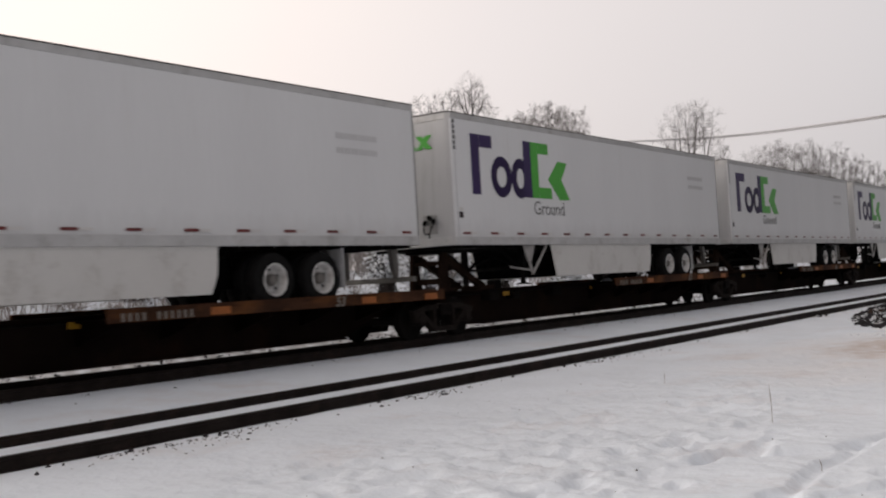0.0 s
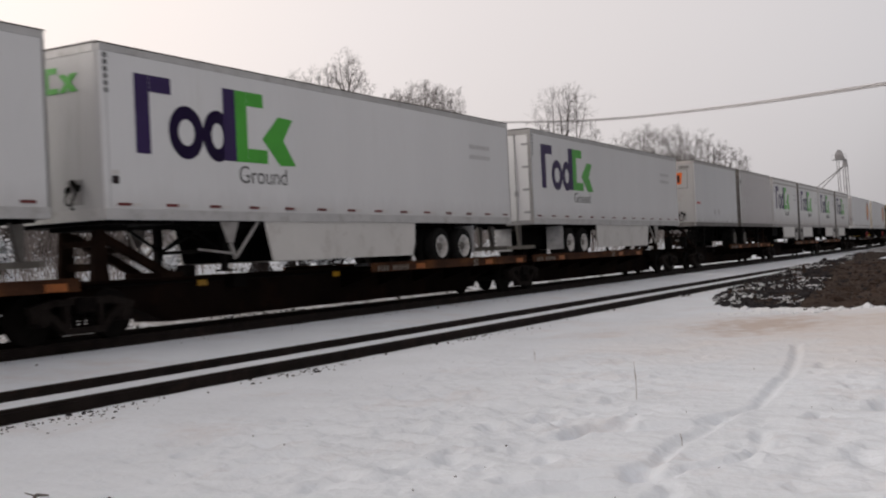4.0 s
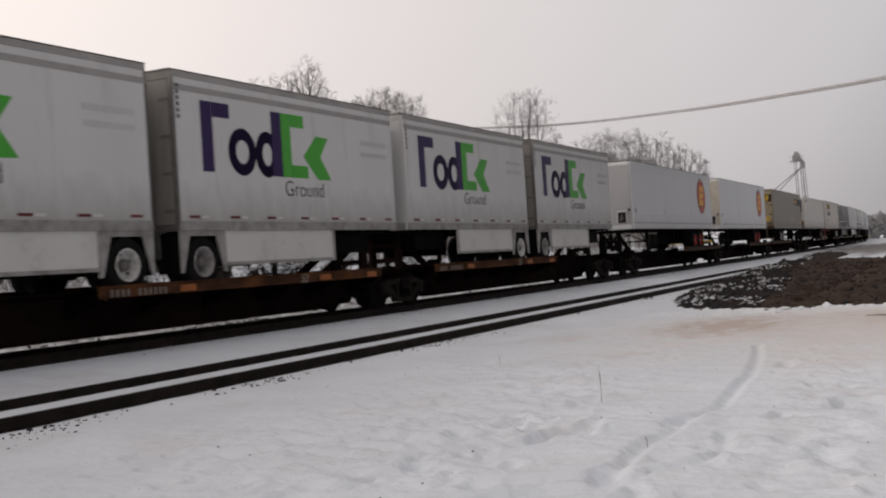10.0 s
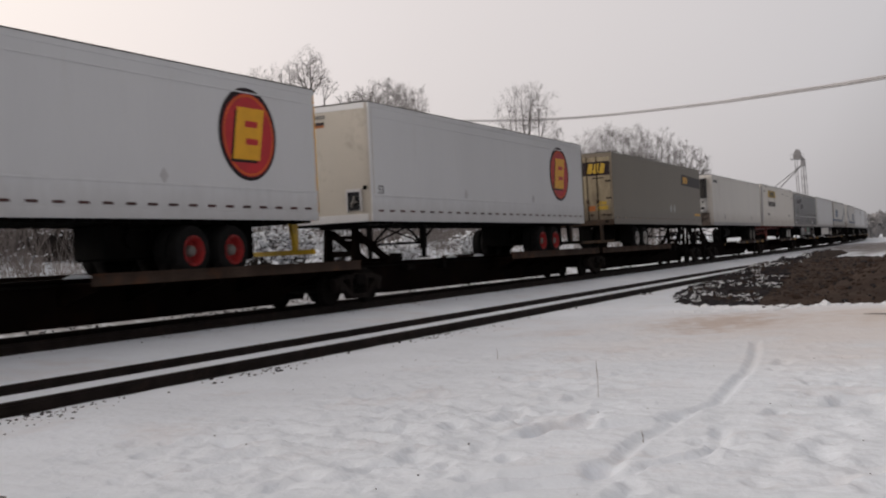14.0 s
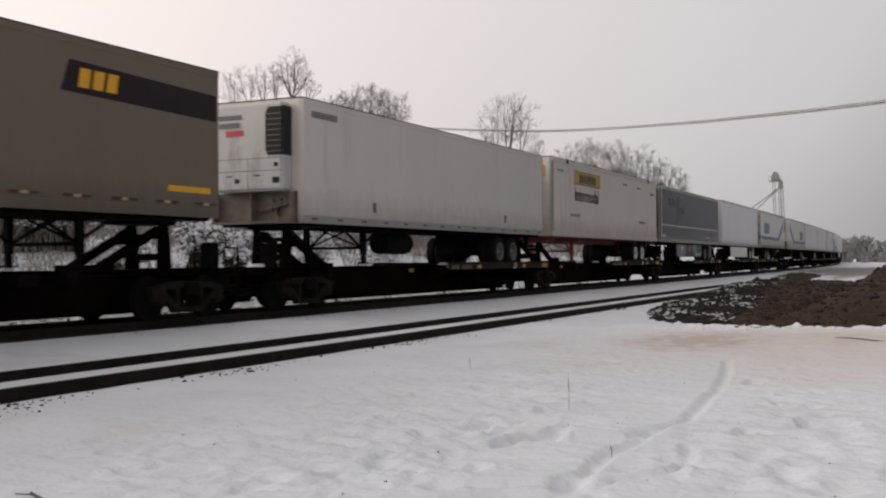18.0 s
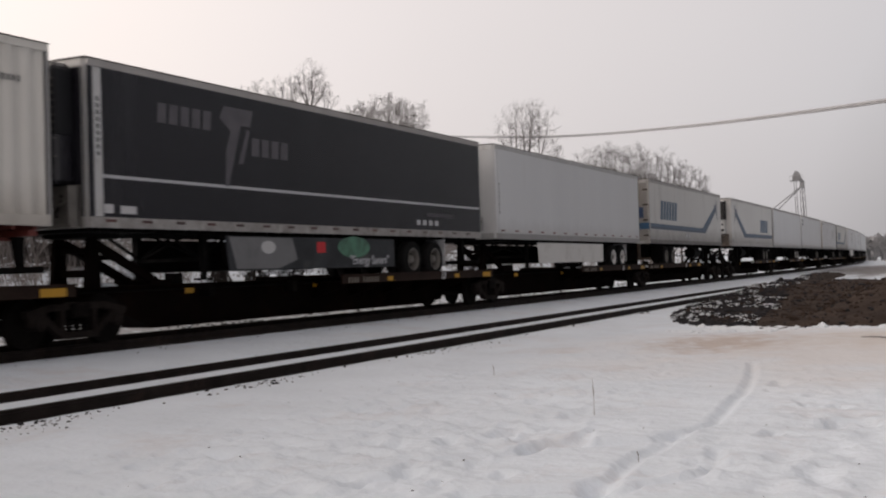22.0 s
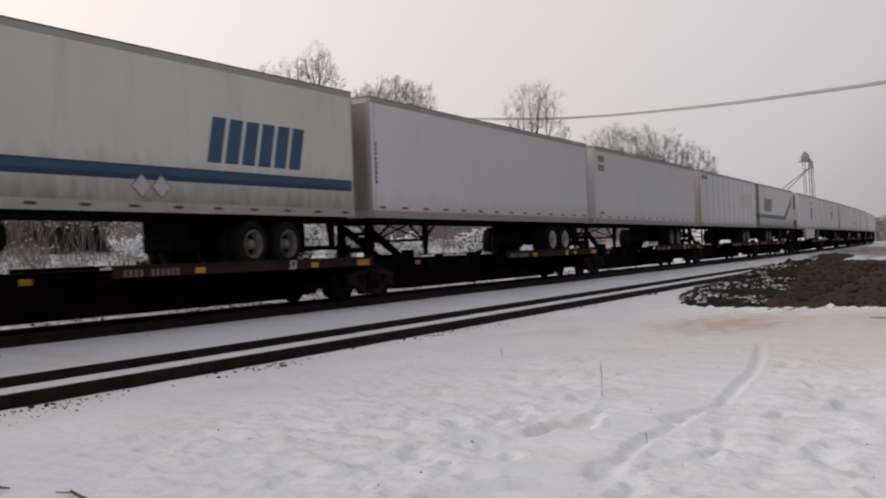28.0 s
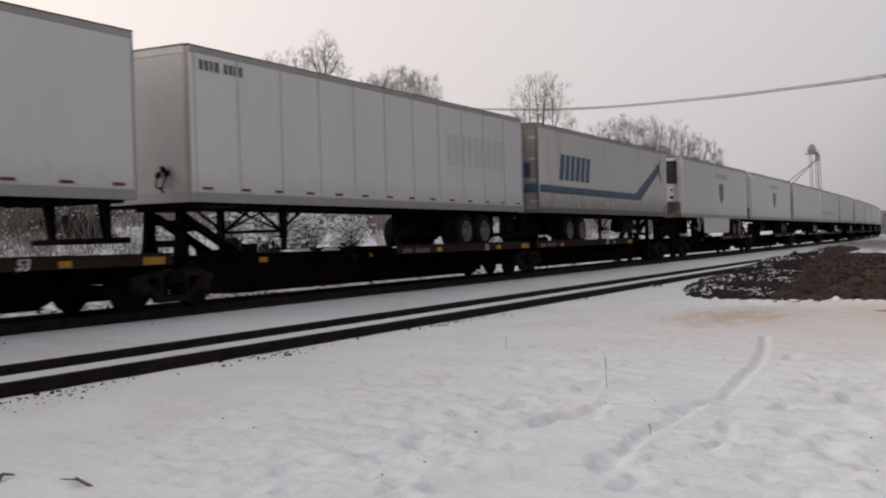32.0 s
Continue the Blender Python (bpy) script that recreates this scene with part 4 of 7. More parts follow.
def wheel_meshes(rim_mat, disc_mat):
    bm = B()
    lathe(bm, [(0.29, -0.14), (0.40, -0.15), (0.485, -0.13), (0.505, -0.09), (0.505, 0.09), (0.485, 0.13), (0.40, 0.15), (0.29, 0.14)], 28)
    tyre = mesh_of(bm, "tyre", M_RUBBER, True)
    bm = B()
    lathe(bm, [(0.305, -0.152), (0.29, -0.165), (0.275, -0.155), (0.265, -0.11), (0.235, -0.04), (0.235, 0.0), (0.228, 0.03)], 28)
    rim = mesh_of(bm, "rim", rim_mat, True)
    # the dished disc lies deep in the rim, with hand holes and a hub
    bm = B()
    lathe(bm, [(0.232, 0.02), (0.20, 0.0), (0.14, 0.015), (0.118, 0.0)], 28)
    for i in range(10):
        a = 2 * math.pi * i / 10
        tube(bm, (0.15 * math.cos(a), 0.01, 0.15 * math.sin(a)), (0.15 * math.cos(a), -0.03, 0.15 * math.sin(a)), 0.014, n=6)
    hub = mesh_of(bm, "hub", disc_mat, True)
    bm = B()
    tube(bm, (0, 0.01, 0), (0, -0.004, 0), 0.032, n=10)
    hole = mesh_of(bm, "hand_hole", M_GLASSDARK)
    bm = B()
    lathe(bm, [(0.118, 0.004), (0.108, -0.09), (0.085, -0.12), (0.05, -0.135), (0.0, -0.138)], 20)
    cap = mesh_of(bm, "hub_cap", M_DULLRIM, True)
    return tyre, rim, hub, hole, cap


WHEELS = {"white": wheel_meshes(M_RIM, M_RIM), "red": wheel_meshes(M_REDRIM, M_REDRIM), "dull": wheel_meshes(M_DULLRIM, M_BLACK), "grey": wheel_meshes(M_HUB, M_DULLRIM)}
bm = B()
box(bm, -0.15, 0.15, -0.004, 0.004, 0, 0.05)
REFL_RED = mesh_of(bm, "reflector", M_REFLRED)
bm = B()
box(bm, -0.125, 0.125, -0.004, 0.004, 0, 0.05)
REFL_BEIGE = mesh_of(box(B(), -0.10, 0.10, -0.004, 0.004, 0, 0.05), "reflector", M_BEIGE)
REFL_DARK = mesh_of(bm, "reflector", M_REFLDARK)
REFL_TICK = mesh_of(box(B(), -0.07, 0.07, -0.004, 0.004, 0, 0.045), "reflector", M_REFLDARK)
bm = B()
box(bm, -0.12, 0.12, -0.004, 0.004, 0, 0.05)
REFL_WHITE = mesh_of(bm, "reflector", M_REFLWHITE)


def flat(parent, name, outline, mat, label="", lift=0.006, side=-1):
    """A plain painted shape on the trailer's side: outline in (x, z)."""
    bm = B()
    y = side * (HALF + lift)
    prism(bm, outline, "y", min(y, y - side * 0.004), max(y, y - side * 0.004))
    return part(name, bm, mat, parent, label)


def rect(x0, x1, z0, z1, lean=0.0):
    return [(x0, z0), (x1, z0), (x1 + lean, z1), (x0 + lean, z1)]


def oval(cx, cz, rx, rz, n=32, a0=0.0, a1=2 * math.pi):
    return [(cx + rx * math.cos(a0 + (a1 - a0) * i / n), cz + rz * math.sin(a0 + (a1 - a0) * i / n)) for i in range(n)]


def ring(parent, name, cx, cz, rx, rz, thick, mat, lift=0.006):
    bm = B()
    y = -HALF - lift
    n = 28
    o = [bm.verts.new((p[0], y, p[1])) for p in oval(cx, cz, rx, rz, n)]
    i2 = [bm.verts.new((p[0], y, p[1])) for p in oval(cx, cz, rx - thick, rz - thick, n)]
    for i in range(n):
        bm.faces.new((o[i], o[(i + 1) % n], i2[(i + 1) % n], i2[i]))
    bmesh.ops.solidify(bm, geom=bm.faces[:], thickness=0.004)
    return part(name, bm, mat, parent)


def trailer(length, fx, label, side=M_WHITE, front=None, top=M_GREYRAIL, ribs=0, rib_mat=None, skirt=False, wheels="white", axles=(12.15, 13.42),
            legs=3.5, reefer=False, group="", reds=True, under=M_BLACK, rail=M_ALU, door=None, category="trailer", corrugated=False, low_panel=0.0, gear=True, round_front=True, pup=False, Z1=5.06, red_gap=1.13, rib_depth=0.02, reefer_mat=None, span_skirt=None, refl="red", band=False, skirt_mat=None, rear_mat=None, post_mat=None, iron=None):
    """A box semi-trailer. fx is the way that its front faces along the line; lengths run from its front."""
    t = tagged(new("semi_trailer"), label, category, group)
    h = length / 2
    front = front or side

    def X(d):
        return fx * (h - d)

    def span(a, b):
        return min(X(a), X(b)), max(X(a), X(b))
    for sgn in (-1, 1):
        bm = B()
        y = sgn * HALF
        if corrugated:
            n = int(length / 0.09)
            face = [(-h + 0.12 + (length - 0.24) * i / n, y - sgn * (0.0 if (i // 2) % 2 == 0 else 0.058)) for i in range(n + 1)]
            prev = None
            for xx, yy in face:
                cur = [bm.verts.new((xx, yy, Z0 + 0.16)), bm.verts.new((xx, yy, Z1 - 0.10)), bm.verts.new((xx, y - sgn * 0.075, Z0 + 0.16)), bm.verts.new((xx, y - sgn * 0.075, Z1 - 0.10))]
                if prev:
                    bm.faces.new((prev[0], cur[0], cur[1], prev[1]))
                    bm.faces.new((prev[2], prev[3], cur[3], cur[2]))
                    bm.faces.new((prev[1], cur[1], cur[3], prev[3]))
                    bm.faces.new((prev[0], prev[2], cur[2], cur[0]))
                prev = cur
        else:
            box(bm, -h + 0.03, h - 0.03, min(y, y - sgn * 0.04), max(y, y - sgn * 0.04), Z0 + 0.05, Z1 - 0.02)
        w = part("side_wall", bm, side, t)
        if ribs:
            bm = B()
            prism(bm, [(-0.05, 0), (-0.03, sgn * rib_depth), (0.03, sgn * rib_depth), (0.05, 0)], "z", Z0 + 0.2, Z1 - 0.14)
            post = mesh_of(bm, "wall_post", rib_mat or side)
            for i in range(1, ribs):
                again("wall_post", post, w, -h + length * i / ribs, y)
        bm = B()
        y1 = y + sgn * 0.012
        box(bm, -h + 0.02, h - 0.02, min(y1, y - sgn * 0.05), max(y1, y - sgn * 0.05), Z0, Z0 + 0.19, 0.008)
        part("bottom_rail", bm, rail, t)
        if low_panel:
            bm = B()
            y2 = y + sgn * 0.007
            box(bm, -h + 0.03, h - 0.03, min(y2, y), max(y2, y), Z0 + 0.19, Z0 + 0.19 + low_panel)
            part("scuff_panel", bm, side, t)
            bm = B()
            for z2, h2, out in ((Z0 + 0.64, 0.045, 0.022), (Z1 - 0.36, 0.03, 0.014)):
                y2 = y + sgn * out
                box(bm, -h + 0.03, h - 0.03, min(y2, y), max(y2, y), z2, z2 + h2, 0.006)
            part("ridge", bm, side, t)
        bm = B()
        box(bm, -h + 0.01, h - 0.01, min(y1, y - sgn * 0.05), max(y1, y - sgn * 0.05), Z1 - 0.13, Z1, 0.012)
        part("top_rail", bm, top, t)
        if band:
            bm = B()
            y3 = y + sgn * 0.008
            box(bm, -h + 0.03, h - 0.03, min(y3, y), max(y3, y), Z1 - 0.38, Z1 - 0.26)
            part("roof_band", bm, M_GREYRAIL, t)
        if reds:
            n = max(4, int(length / red_gap))
            for i in range(n):
                xx = -h + 0.45 + (length - 0.9) * i / (n - 1)
                if refl == "tick":
                    again("reflector", REFL_TICK, t, xx, sgn * (HALF + 0.016), Z0 + 0.235)
                    continue
                if refl == "dim":
                    again("reflector", REFL_DARK, t, xx, sgn * (HALF + 0.016), Z0 + 0.08)
                    continue
                if refl == "beige":
                    again("reflector", REFL_DARK, t, xx - 0.20, sgn * (HALF + 0.016), Z0 + 0.245)
                    again("reflector", REFL_BEIGE, t, xx, sgn * (HALF + 0.016), Z0 + 0.245)
                    again("reflector", REFL_DARK, t, xx + 0.20, sgn * (HALF + 0.016), Z0 + 0.245)
                    continue
                again("reflector", REFL_DARK if low_panel else REFL_RED, t, xx, sgn * (HALF + 0.016), Z0 + 0.245)
                if i < n - 1 and not low_panel:
                    again("reflector", REFL_WHITE, t, xx + 0.30, sgn * (HALF + 0.016), Z0 + 0.245)
    # roof
    bm = B()
    prism(bm, [(-HALF - 0.014, Z1 + 0.001), (HALF + 0.014, Z1 + 0.001), (HALF + 0.010, Z1 + 0.022), (HALF - 0.10, Z1 + 0.034), (-HALF + 0.10, Z1 + 0.034), (-HALF - 0.010, Z1 + 0.022)], "x", -h - 0.012, h + 0.012)
    part("roof", bm, M_ROOF, t)
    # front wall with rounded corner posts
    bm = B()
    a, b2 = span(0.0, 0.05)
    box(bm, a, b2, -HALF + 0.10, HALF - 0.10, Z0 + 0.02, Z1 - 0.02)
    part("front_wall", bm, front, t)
    for sgn in (-1, 1):
        bm = B()
        pts = [(X(0.16), sgn * (HALF + 0.004)), (X(0.05), sgn * (HALF - 0.015)), (X(0.012), sgn * (HALF - 0.05)), (X(-0.004), sgn * (HALF - 0.14)), (X(0.06), sgn * (HALF - 0.14)), (X(0.16), sgn * (HALF - 0.06))]
        prism(bm, pts, "z", Z0 + 0.01, Z1 - 0.01)
        part("corner_post", bm, post_mat or (front if round_front else M_ALU), t)
    bm = B()
    a, b2 = span(-0.012, 0.08)
    box(bm, a, b2, -HALF + 0.1, HALF - 0.1, Z1 - 0.15, Z1, 0.01)
    part("front_header", bm, top, t)
    bm = B()
    box(bm, a, b2, -HALF + 0.1, HALF - 0.1, Z0, Z0 + 0.2, 0.01)
    part("front_sill", bm, rail, t)
    # air and power couplings, document box on the front wall
    if not low_panel:
        bm = B()
        a, b2 = span(-0.012, 0.0)
        box(bm, a, b2, -0.82, -0.42, Z0 + 0.28, Z0 + 0.72, 0.004)
        plate = part("coupling_plate", bm, M_ALU, t)
        for yy, zz in ((-0.74, Z0 + 0.60), (-0.50, Z0 + 0.58)):
            bm = B()
            tube(bm, (X(-0.01), yy, zz), (X(-0.07), yy, zz), 0.030, n=10)
            tube(bm, (X(-0.055), yy, zz - 0.02), (X(-0.085), yy, zz - 0.07), 0.048, n=10)
            part("air_coupling", bm, M_BLACK, plate)
        bm = B()
        tube(bm, (X(-0.01), -0.62, Z0 + 0.64), (X(-0.06), -0.62, Z0 + 0.64), 0.052, n=14)
        box(bm, *span(-0.075, -0.06), -0.67, -0.57, Z0 + 0.62, Z0 + 0.72, 0.006)
        part("power_socket", bm, M_BLACK, plate)
        for yy, sag in ((-0.74, 0.34), (-0.50, 0.26)):
            bm = B()
            last = None
            for i in range(9):
                u = i / 8
                p = (X(-0.07 - 0.10 * math.sin(math.pi * u)), yy + 0.10 * u * (1 if yy < -0.6 else -1), Z0 + 0.54 - sag * math.sin(math.pi * u * 0.62))
                if last:
                    tube(bm, last, p, 0.016, n=6)
                last = p
            part("hose", bm, M_BLACK, plate)
    bm = B()
    a, b2 = span(-0.03, 0.0)
    box(bm, a, b2, 0.3, 0.62, Z0 + 0.3, Z0 + 0.72)
    part("document_box", bm, M_FADED, t)
    # rear frame and doors
    bm = B()
    a, b2 = span(length - 0.06, length)
    for yy in (-HALF, HALF - 0.1):
        box(bm, a, b2, yy, yy + 0.1, Z0, Z1)
    box(bm, a, b2, -HALF + 0.1, HALF - 0.1, Z1 - 0.16, Z1)
    box(bm, a, b2, -HALF + 0.1, HALF - 0.1, Z0, Z0 + 0.12)
    part("rear_frame", bm, rear_mat or (M_ALU if not pup and door is not M_DOOR else M_DULLRIM), t)
    for sgn in (-1, 1):
        bm = B()
        a, b2 = span(length - 0.05, length + 0.004)
        box(bm, a, b2, min(sgn * 0.01, sgn * (HALF - 0.11)), max(sgn * 0.01, sgn * (HALF - 0.11)), Z0 + 0.13, Z1 - 0.17, 0.006)
        d = part("rear_door", bm, door or side, t)
        for yy in (0.18, 0.62 if iron else 0.75):
            bm = B()
            xx = X(length + 0.03)
            tube(bm, (xx, sgn * yy, Z0 + 0.10), (xx, sgn * yy, Z1 - 0.14), 0.018, n=6)
            box(bm, xx - 0.03, xx + 0.03, sgn * yy - 0.05, sgn * yy + 0.05, Z0 + 0.9, Z0 + 1.06)
            part("lock_rod", bm, iron or M_GALV, d)
        bm = B()
        a, b2 = span(length, length + 0.02)
        box(bm, a, b2, min(sgn * 0.98, sgn * 1.22), max(sgn * 0.98, sgn * 1.22), 0, 0.07)
        hinge = mesh_of(bm, "hinge", iron or M_GALV)
        for k in range(4):
            again("hinge", hinge, d, 0, 0, Z0 + 0.35 + 0.72 * k)
    # floor, cross members and coupler plate
    bm = B()
    box(bm, -h + 0.05, h - 0.05, -HALF + 0.06, HALF - 0.06, Z0 + 0.06, Z0 + 0.12)
    n = int(length / 0.45)
    for i in range(n):
        xx = -h + 0.3 + (length - 0.6) * i / (n - 1)
        box(bm, xx - 0.03, xx + 0.03, -HALF + 0.06, HALF - 0.06, Z0 - 0.06, Z0 + 0.06)
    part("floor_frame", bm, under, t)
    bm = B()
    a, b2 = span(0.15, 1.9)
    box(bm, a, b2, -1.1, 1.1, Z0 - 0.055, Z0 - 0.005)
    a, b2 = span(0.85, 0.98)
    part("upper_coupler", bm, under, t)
    # landing gear with braces
    if gear:
        for sgn in (-1, 1):
            bm = B()
            x = X(legs)
            y = sgn * 0.88
            box(bm, x - 0.07, x + 0.07, y - 0.07, y + 0.07, 1.32, Z0 - 0.03)
            box(bm, x - 0.05, x + 0.05, y - 0.05, y + 0.05, 1.10, 1.32)
            box(bm, x - 0.13, x + 0.13, y - 0.12, y + 0.12, 1.06, 1.10)
            part("landing_leg", bm, under, t)
        bm = B()
        box(bm, X(legs) - 0.03, X(legs) + 0.03, -0.85, 0.85, 1.45, 1.52)
        for sgn in (-1, 1):
            bar(bm, (X(legs), sgn * 0.80, 1.50), (X(legs - 1.0), sgn * 0.80, Z0 - 0.02), 0.05, 0.05)
            bar(bm, (X(legs), sgn * 0.80, 1.50), (X(legs + 1.0), sgn * 0.80, Z0 - 0.02), 0.05, 0.05)
        for sgn in (-1, 1):
            tube(bm, (X(legs), sgn * 0.85, 1.48), (X(legs), -sgn * 0.55, Z0 - 0.02), 0.025, n=6)
        part("leg_brace", bm, under, t)
    # bogie: axles, wheels, hangers, guards
    for d in axles:
        bm = B()
        tube(bm, (X(d), -1.2, 1.42), (X(d), 1.2, 1.42), 0.075, n=10)
        for yy in (-0.5, 0.5):
            box(bm, X(d) - 0.30, X(d) + 0.30, yy - 0.06, yy + 0.06, 1.48, 1.60)
            prism(bm, [(X(d) - 0.42, Z0 - 0.06), (X(d) - 0.30, Z0 - 0.06), (X(d) - 0.26, 1.43), (X(d) - 0.34, 1.43)], "y", yy - 0.05, yy + 0.05)
        part("axle", bm, under, t)
        tyre, rim, hub, hole, cap = WHEELS[wheels]
        for sgn in (-1, 1):
            wo = again("wheel", tyre, t, X(d), sgn * 1.12, 1.425, 0 if sgn < 0 else 180)
            again("rim", rim, wo)
            again("hub", hub, wo)
            again("hub_cap", cap, wo)
            if wheels == "white":
                for i in range(5):
                    a1 = 2 * math.pi * i / 5 + 0.4
                    again("hand_hole", hole, wo, 0.195 * math.cos(a1), 0, 0.195 * math.sin(a1))
            again("wheel", tyre, t, X(d), sgn * 0.80, 1.425)
    bm = B()
    lo, hi = min(axles) - 1.0, max(axles) + 0.75
    a, b2 = span(lo, hi)
    for yy in (-0.5, 0.5):
        box(bm, a, b2, yy - 0.05, yy + 0.05, Z0 - 0.16, Z0 - 0.04)
    # Dark block added between the tyres to stand for the shade there.
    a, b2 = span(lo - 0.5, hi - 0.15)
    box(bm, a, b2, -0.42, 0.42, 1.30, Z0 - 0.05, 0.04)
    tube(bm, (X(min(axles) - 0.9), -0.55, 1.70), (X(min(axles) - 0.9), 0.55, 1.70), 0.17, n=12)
    part("bogie_frame_shade_fill", bm, M_BLACK, t)
    for sgn in (-1, 1):
        bm = B()
        a, b2 = span(max(axles) + 0.62, max(axles) + 0.64)
        box(bm, a, b2, min(sgn * 0.66, sgn * 1.26), max(sgn * 0.66, sgn * 1.26), 1.22, Z0 - 0.04)
        part("mud_flap", bm, M_FLAP if skirt and not pup else M_BLACK, t)
    bm = B()
    rx = X(length - 0.15)
    for yy in (-0.7, 0.7):
        prism(bm, [(rx - 0.20, Z0), (rx + 0.06, Z0), (rx + 0.05, 1.33), (rx - 0.05, 1.33)], "y", yy - 0.05, yy + 0.05)
    box(bm, rx - 0.05, rx + 0.05, -1.22, 1.22, 1.27, 1.38)
    part("rear_bumper", bm, iron if iron else M_MUSTARD if rear_mat is M_YELLOWLOGO else M_DULLRIM if skirt and not pup and not span_skirt else M_BLACK, t)
    if skirt:
        for sgn in (-1, 1):
            bm = B()
            y = sgn * (HALF - 0.045)
            if pup:
                s0, s1 = 3.0, min(axles) - 0.62
                o = [(X(s0), Z0), (X(s1), Z0), (X(s1), 1.33), (X(s0), 1.33)]
            else:
                s0, s1 = span_skirt or (4.35, min(axles) - 1.35)
                o = [(X(s0), Z0), (X(s1), Z0), (X(s1 - 0.04), 1.55), (X(s1 - 0.18), 1.22), (X(s0 + 0.25), 1.22)]
                if span_skirt:
                    o = [(X(s0), Z0 - 0.09), (X(s1), Z0 - 0.09), (X(s1), 1.24), (X(s0 + 0.12), 1.24)]
            prism(bm, o, "y", y - 0.015, y + 0.015)
            sk = part("side_skirt", bm, skirt_mat or M_SKIRT, t, "white side skirt under the trailer")
            # Added black sheet: stands for the shade on the skirt's inner face.
            bm = B()
            yi = sgn * (HALF - 0.066)
            prism(bm, [(0.985 * (a1 - (o[0][0] + o[1][0]) / 2) + (o[0][0] + o[1][0]) / 2, b1 + 0.02 * (b1 < 1.6)) for a1, b1 in o], "y", yi - 0.004, yi + 0.004)
            part("skirt_shade_sheet", bm, M_BLACK, sk)
            if pup:
                bm = B()
                yo = sgn * (HALF - 0.026)
                for a1, b1, c1, d1 in ((s0, s1, 1.33, 1.40), (s0, s0 + 0.09, 1.40, Z0), (s1 - 0.09, s1, 1.40, Z0)):
                    box(bm, *span(a1, b1), yo - 0.006, yo + 0.006, c1, d1)
                part("skirt_frame", bm, M_GRIMEPALE, sk)
            if not pup and not span_skirt:
                bm = B()
                y = sgn * (HALF - 0.06)
                prism(bm, [(X(3.0), Z0 - 0.01), (X(3.55), Z0 - 0.01), (X(3.36), 1.62), (X(3.20), 1.62)], "y", y - 0.015, y + 0.015)
                bar(bm, (X(3.28), y, 1.60), (X(3.42), y, 1.30), 0.05, 0.07)
                bar(bm, (X(3.42), y, 1.32), (X(4.15), y, Z0 - 0.02), 0.04, 0.06)
                bar(bm, (X(2.35), y, 1.50), (X(3.40), y, 1.40), 0.03, 0.04)
                part("leg_bracket", bm, M_GRIMEPALE, t)
                for k in range(6):
                    bm = B()
                    xx = X(s0 + 0.5 + k * (s1 - s0 - 1) / 5)
                    bar(bm, (xx, sgn * 1.21, 1.35), (xx, sgn * 1.21, Z0), 0.02, 0.04)
                    tube(bm, (xx, sgn * 1.21, 1.37), (xx, sgn * 0.6, Z0), 0.02, n=5)
                    part("skirt_strut", bm, M_BLACK, sk)
        if pup:
            # Added black block: puts the shade under the trailer's front into a shape.
            bm = B()
            a, b2 = span(0.95, 2.75)
            box(bm, a, b2, -0.95, 0.95, 1.50, Z0 - 0.06, 0.03)
            part("underbody_shade_block", bm, M_BLACK, t)
            for sgn in (-1, 1):
                bm = B()
                y = sgn * (HALF - 0.03)
                d = axles[0]
                prism(bm, [(X(d - 0.72), 1.22), (X(d - 0.62), 1.22), (X(d - 0.40), Z0 - 0.10), (X(d - 0.40), Z0), (X(d - 0.62), Z0)], "y", y - 0.02, y + 0.02)
                prism(bm, [(X(d + 0.62), 1.22), (X(min(d + 0.80, length - 0.02)), 1.22), (X(min(d + 0.80, length - 0.02)), Z0), (X(d + 0.40), Z0), (X(d + 0.40), Z0 - 0.10)], "y", y - 0.02, y + 0.02)
                a, b2 = span(d - 0.40, d + 0.40)
                box(bm, a, b2, y - 0.02, y + 0.02, Z0 - 0.10, Z0)
                part("wheel_arch", bm, M_GRIMEPALE, t)
    if reefer:
        # refrigeration unit bolted to the front wall
        bm = B()
        a, b2 = span(-0.42, -0.002)
        box(bm, a, b2, -0.98, 0.98, Z0 + 0.75, Z1 - 0.10, 0.07)
        u = part("reefer_unit", bm, reefer_mat or M_UNIT, t, "rounded refrigeration unit")
        # rounded intake on the near edge, door seams, latches, vents and badges
        bm = B()
        a, b2 = span(-0.40, -0.05)
        box(bm, a, b2, -1.0, -0.97, Z1 - 1.35, Z1 - 0.20, 0.014)
        prism(bm, [(-0.97, Z1 - 1.35), (-0.60, Z1 - 1.35), (-0.52, Z1 - 1.25), (-0.52, Z1 - 0.36), (-0.60, Z1 - 0.22), (-0.97, Z1 - 0.22)], "x", min(X(-0.434), X(-0.40)), max(X(-0.434), X(-0.40)))
        grille = part("intake_grille", bm, M_GLASSDARK, u)
        for k in range(8):
            zz = Z1 - 1.27 + 0.125 * k
            part("louvre", box(B(), *span(-0.442, -0.43), -0.95, -0.56, zz, zz + 0.02), M_DULLRIM, grille)
        bm = B()
        for zz in (Z1 - 1.42, Z0 + 1.22):
            box(bm, *span(-0.424, -0.40), -0.96, 0.96, zz, zz + 0.014)
        box(bm, *span(-0.424, -0.40), -0.02, -0.006, Z0 + 0.78, Z1 - 1.42)
        part("door_seam", bm, M_DULLRIM, u)
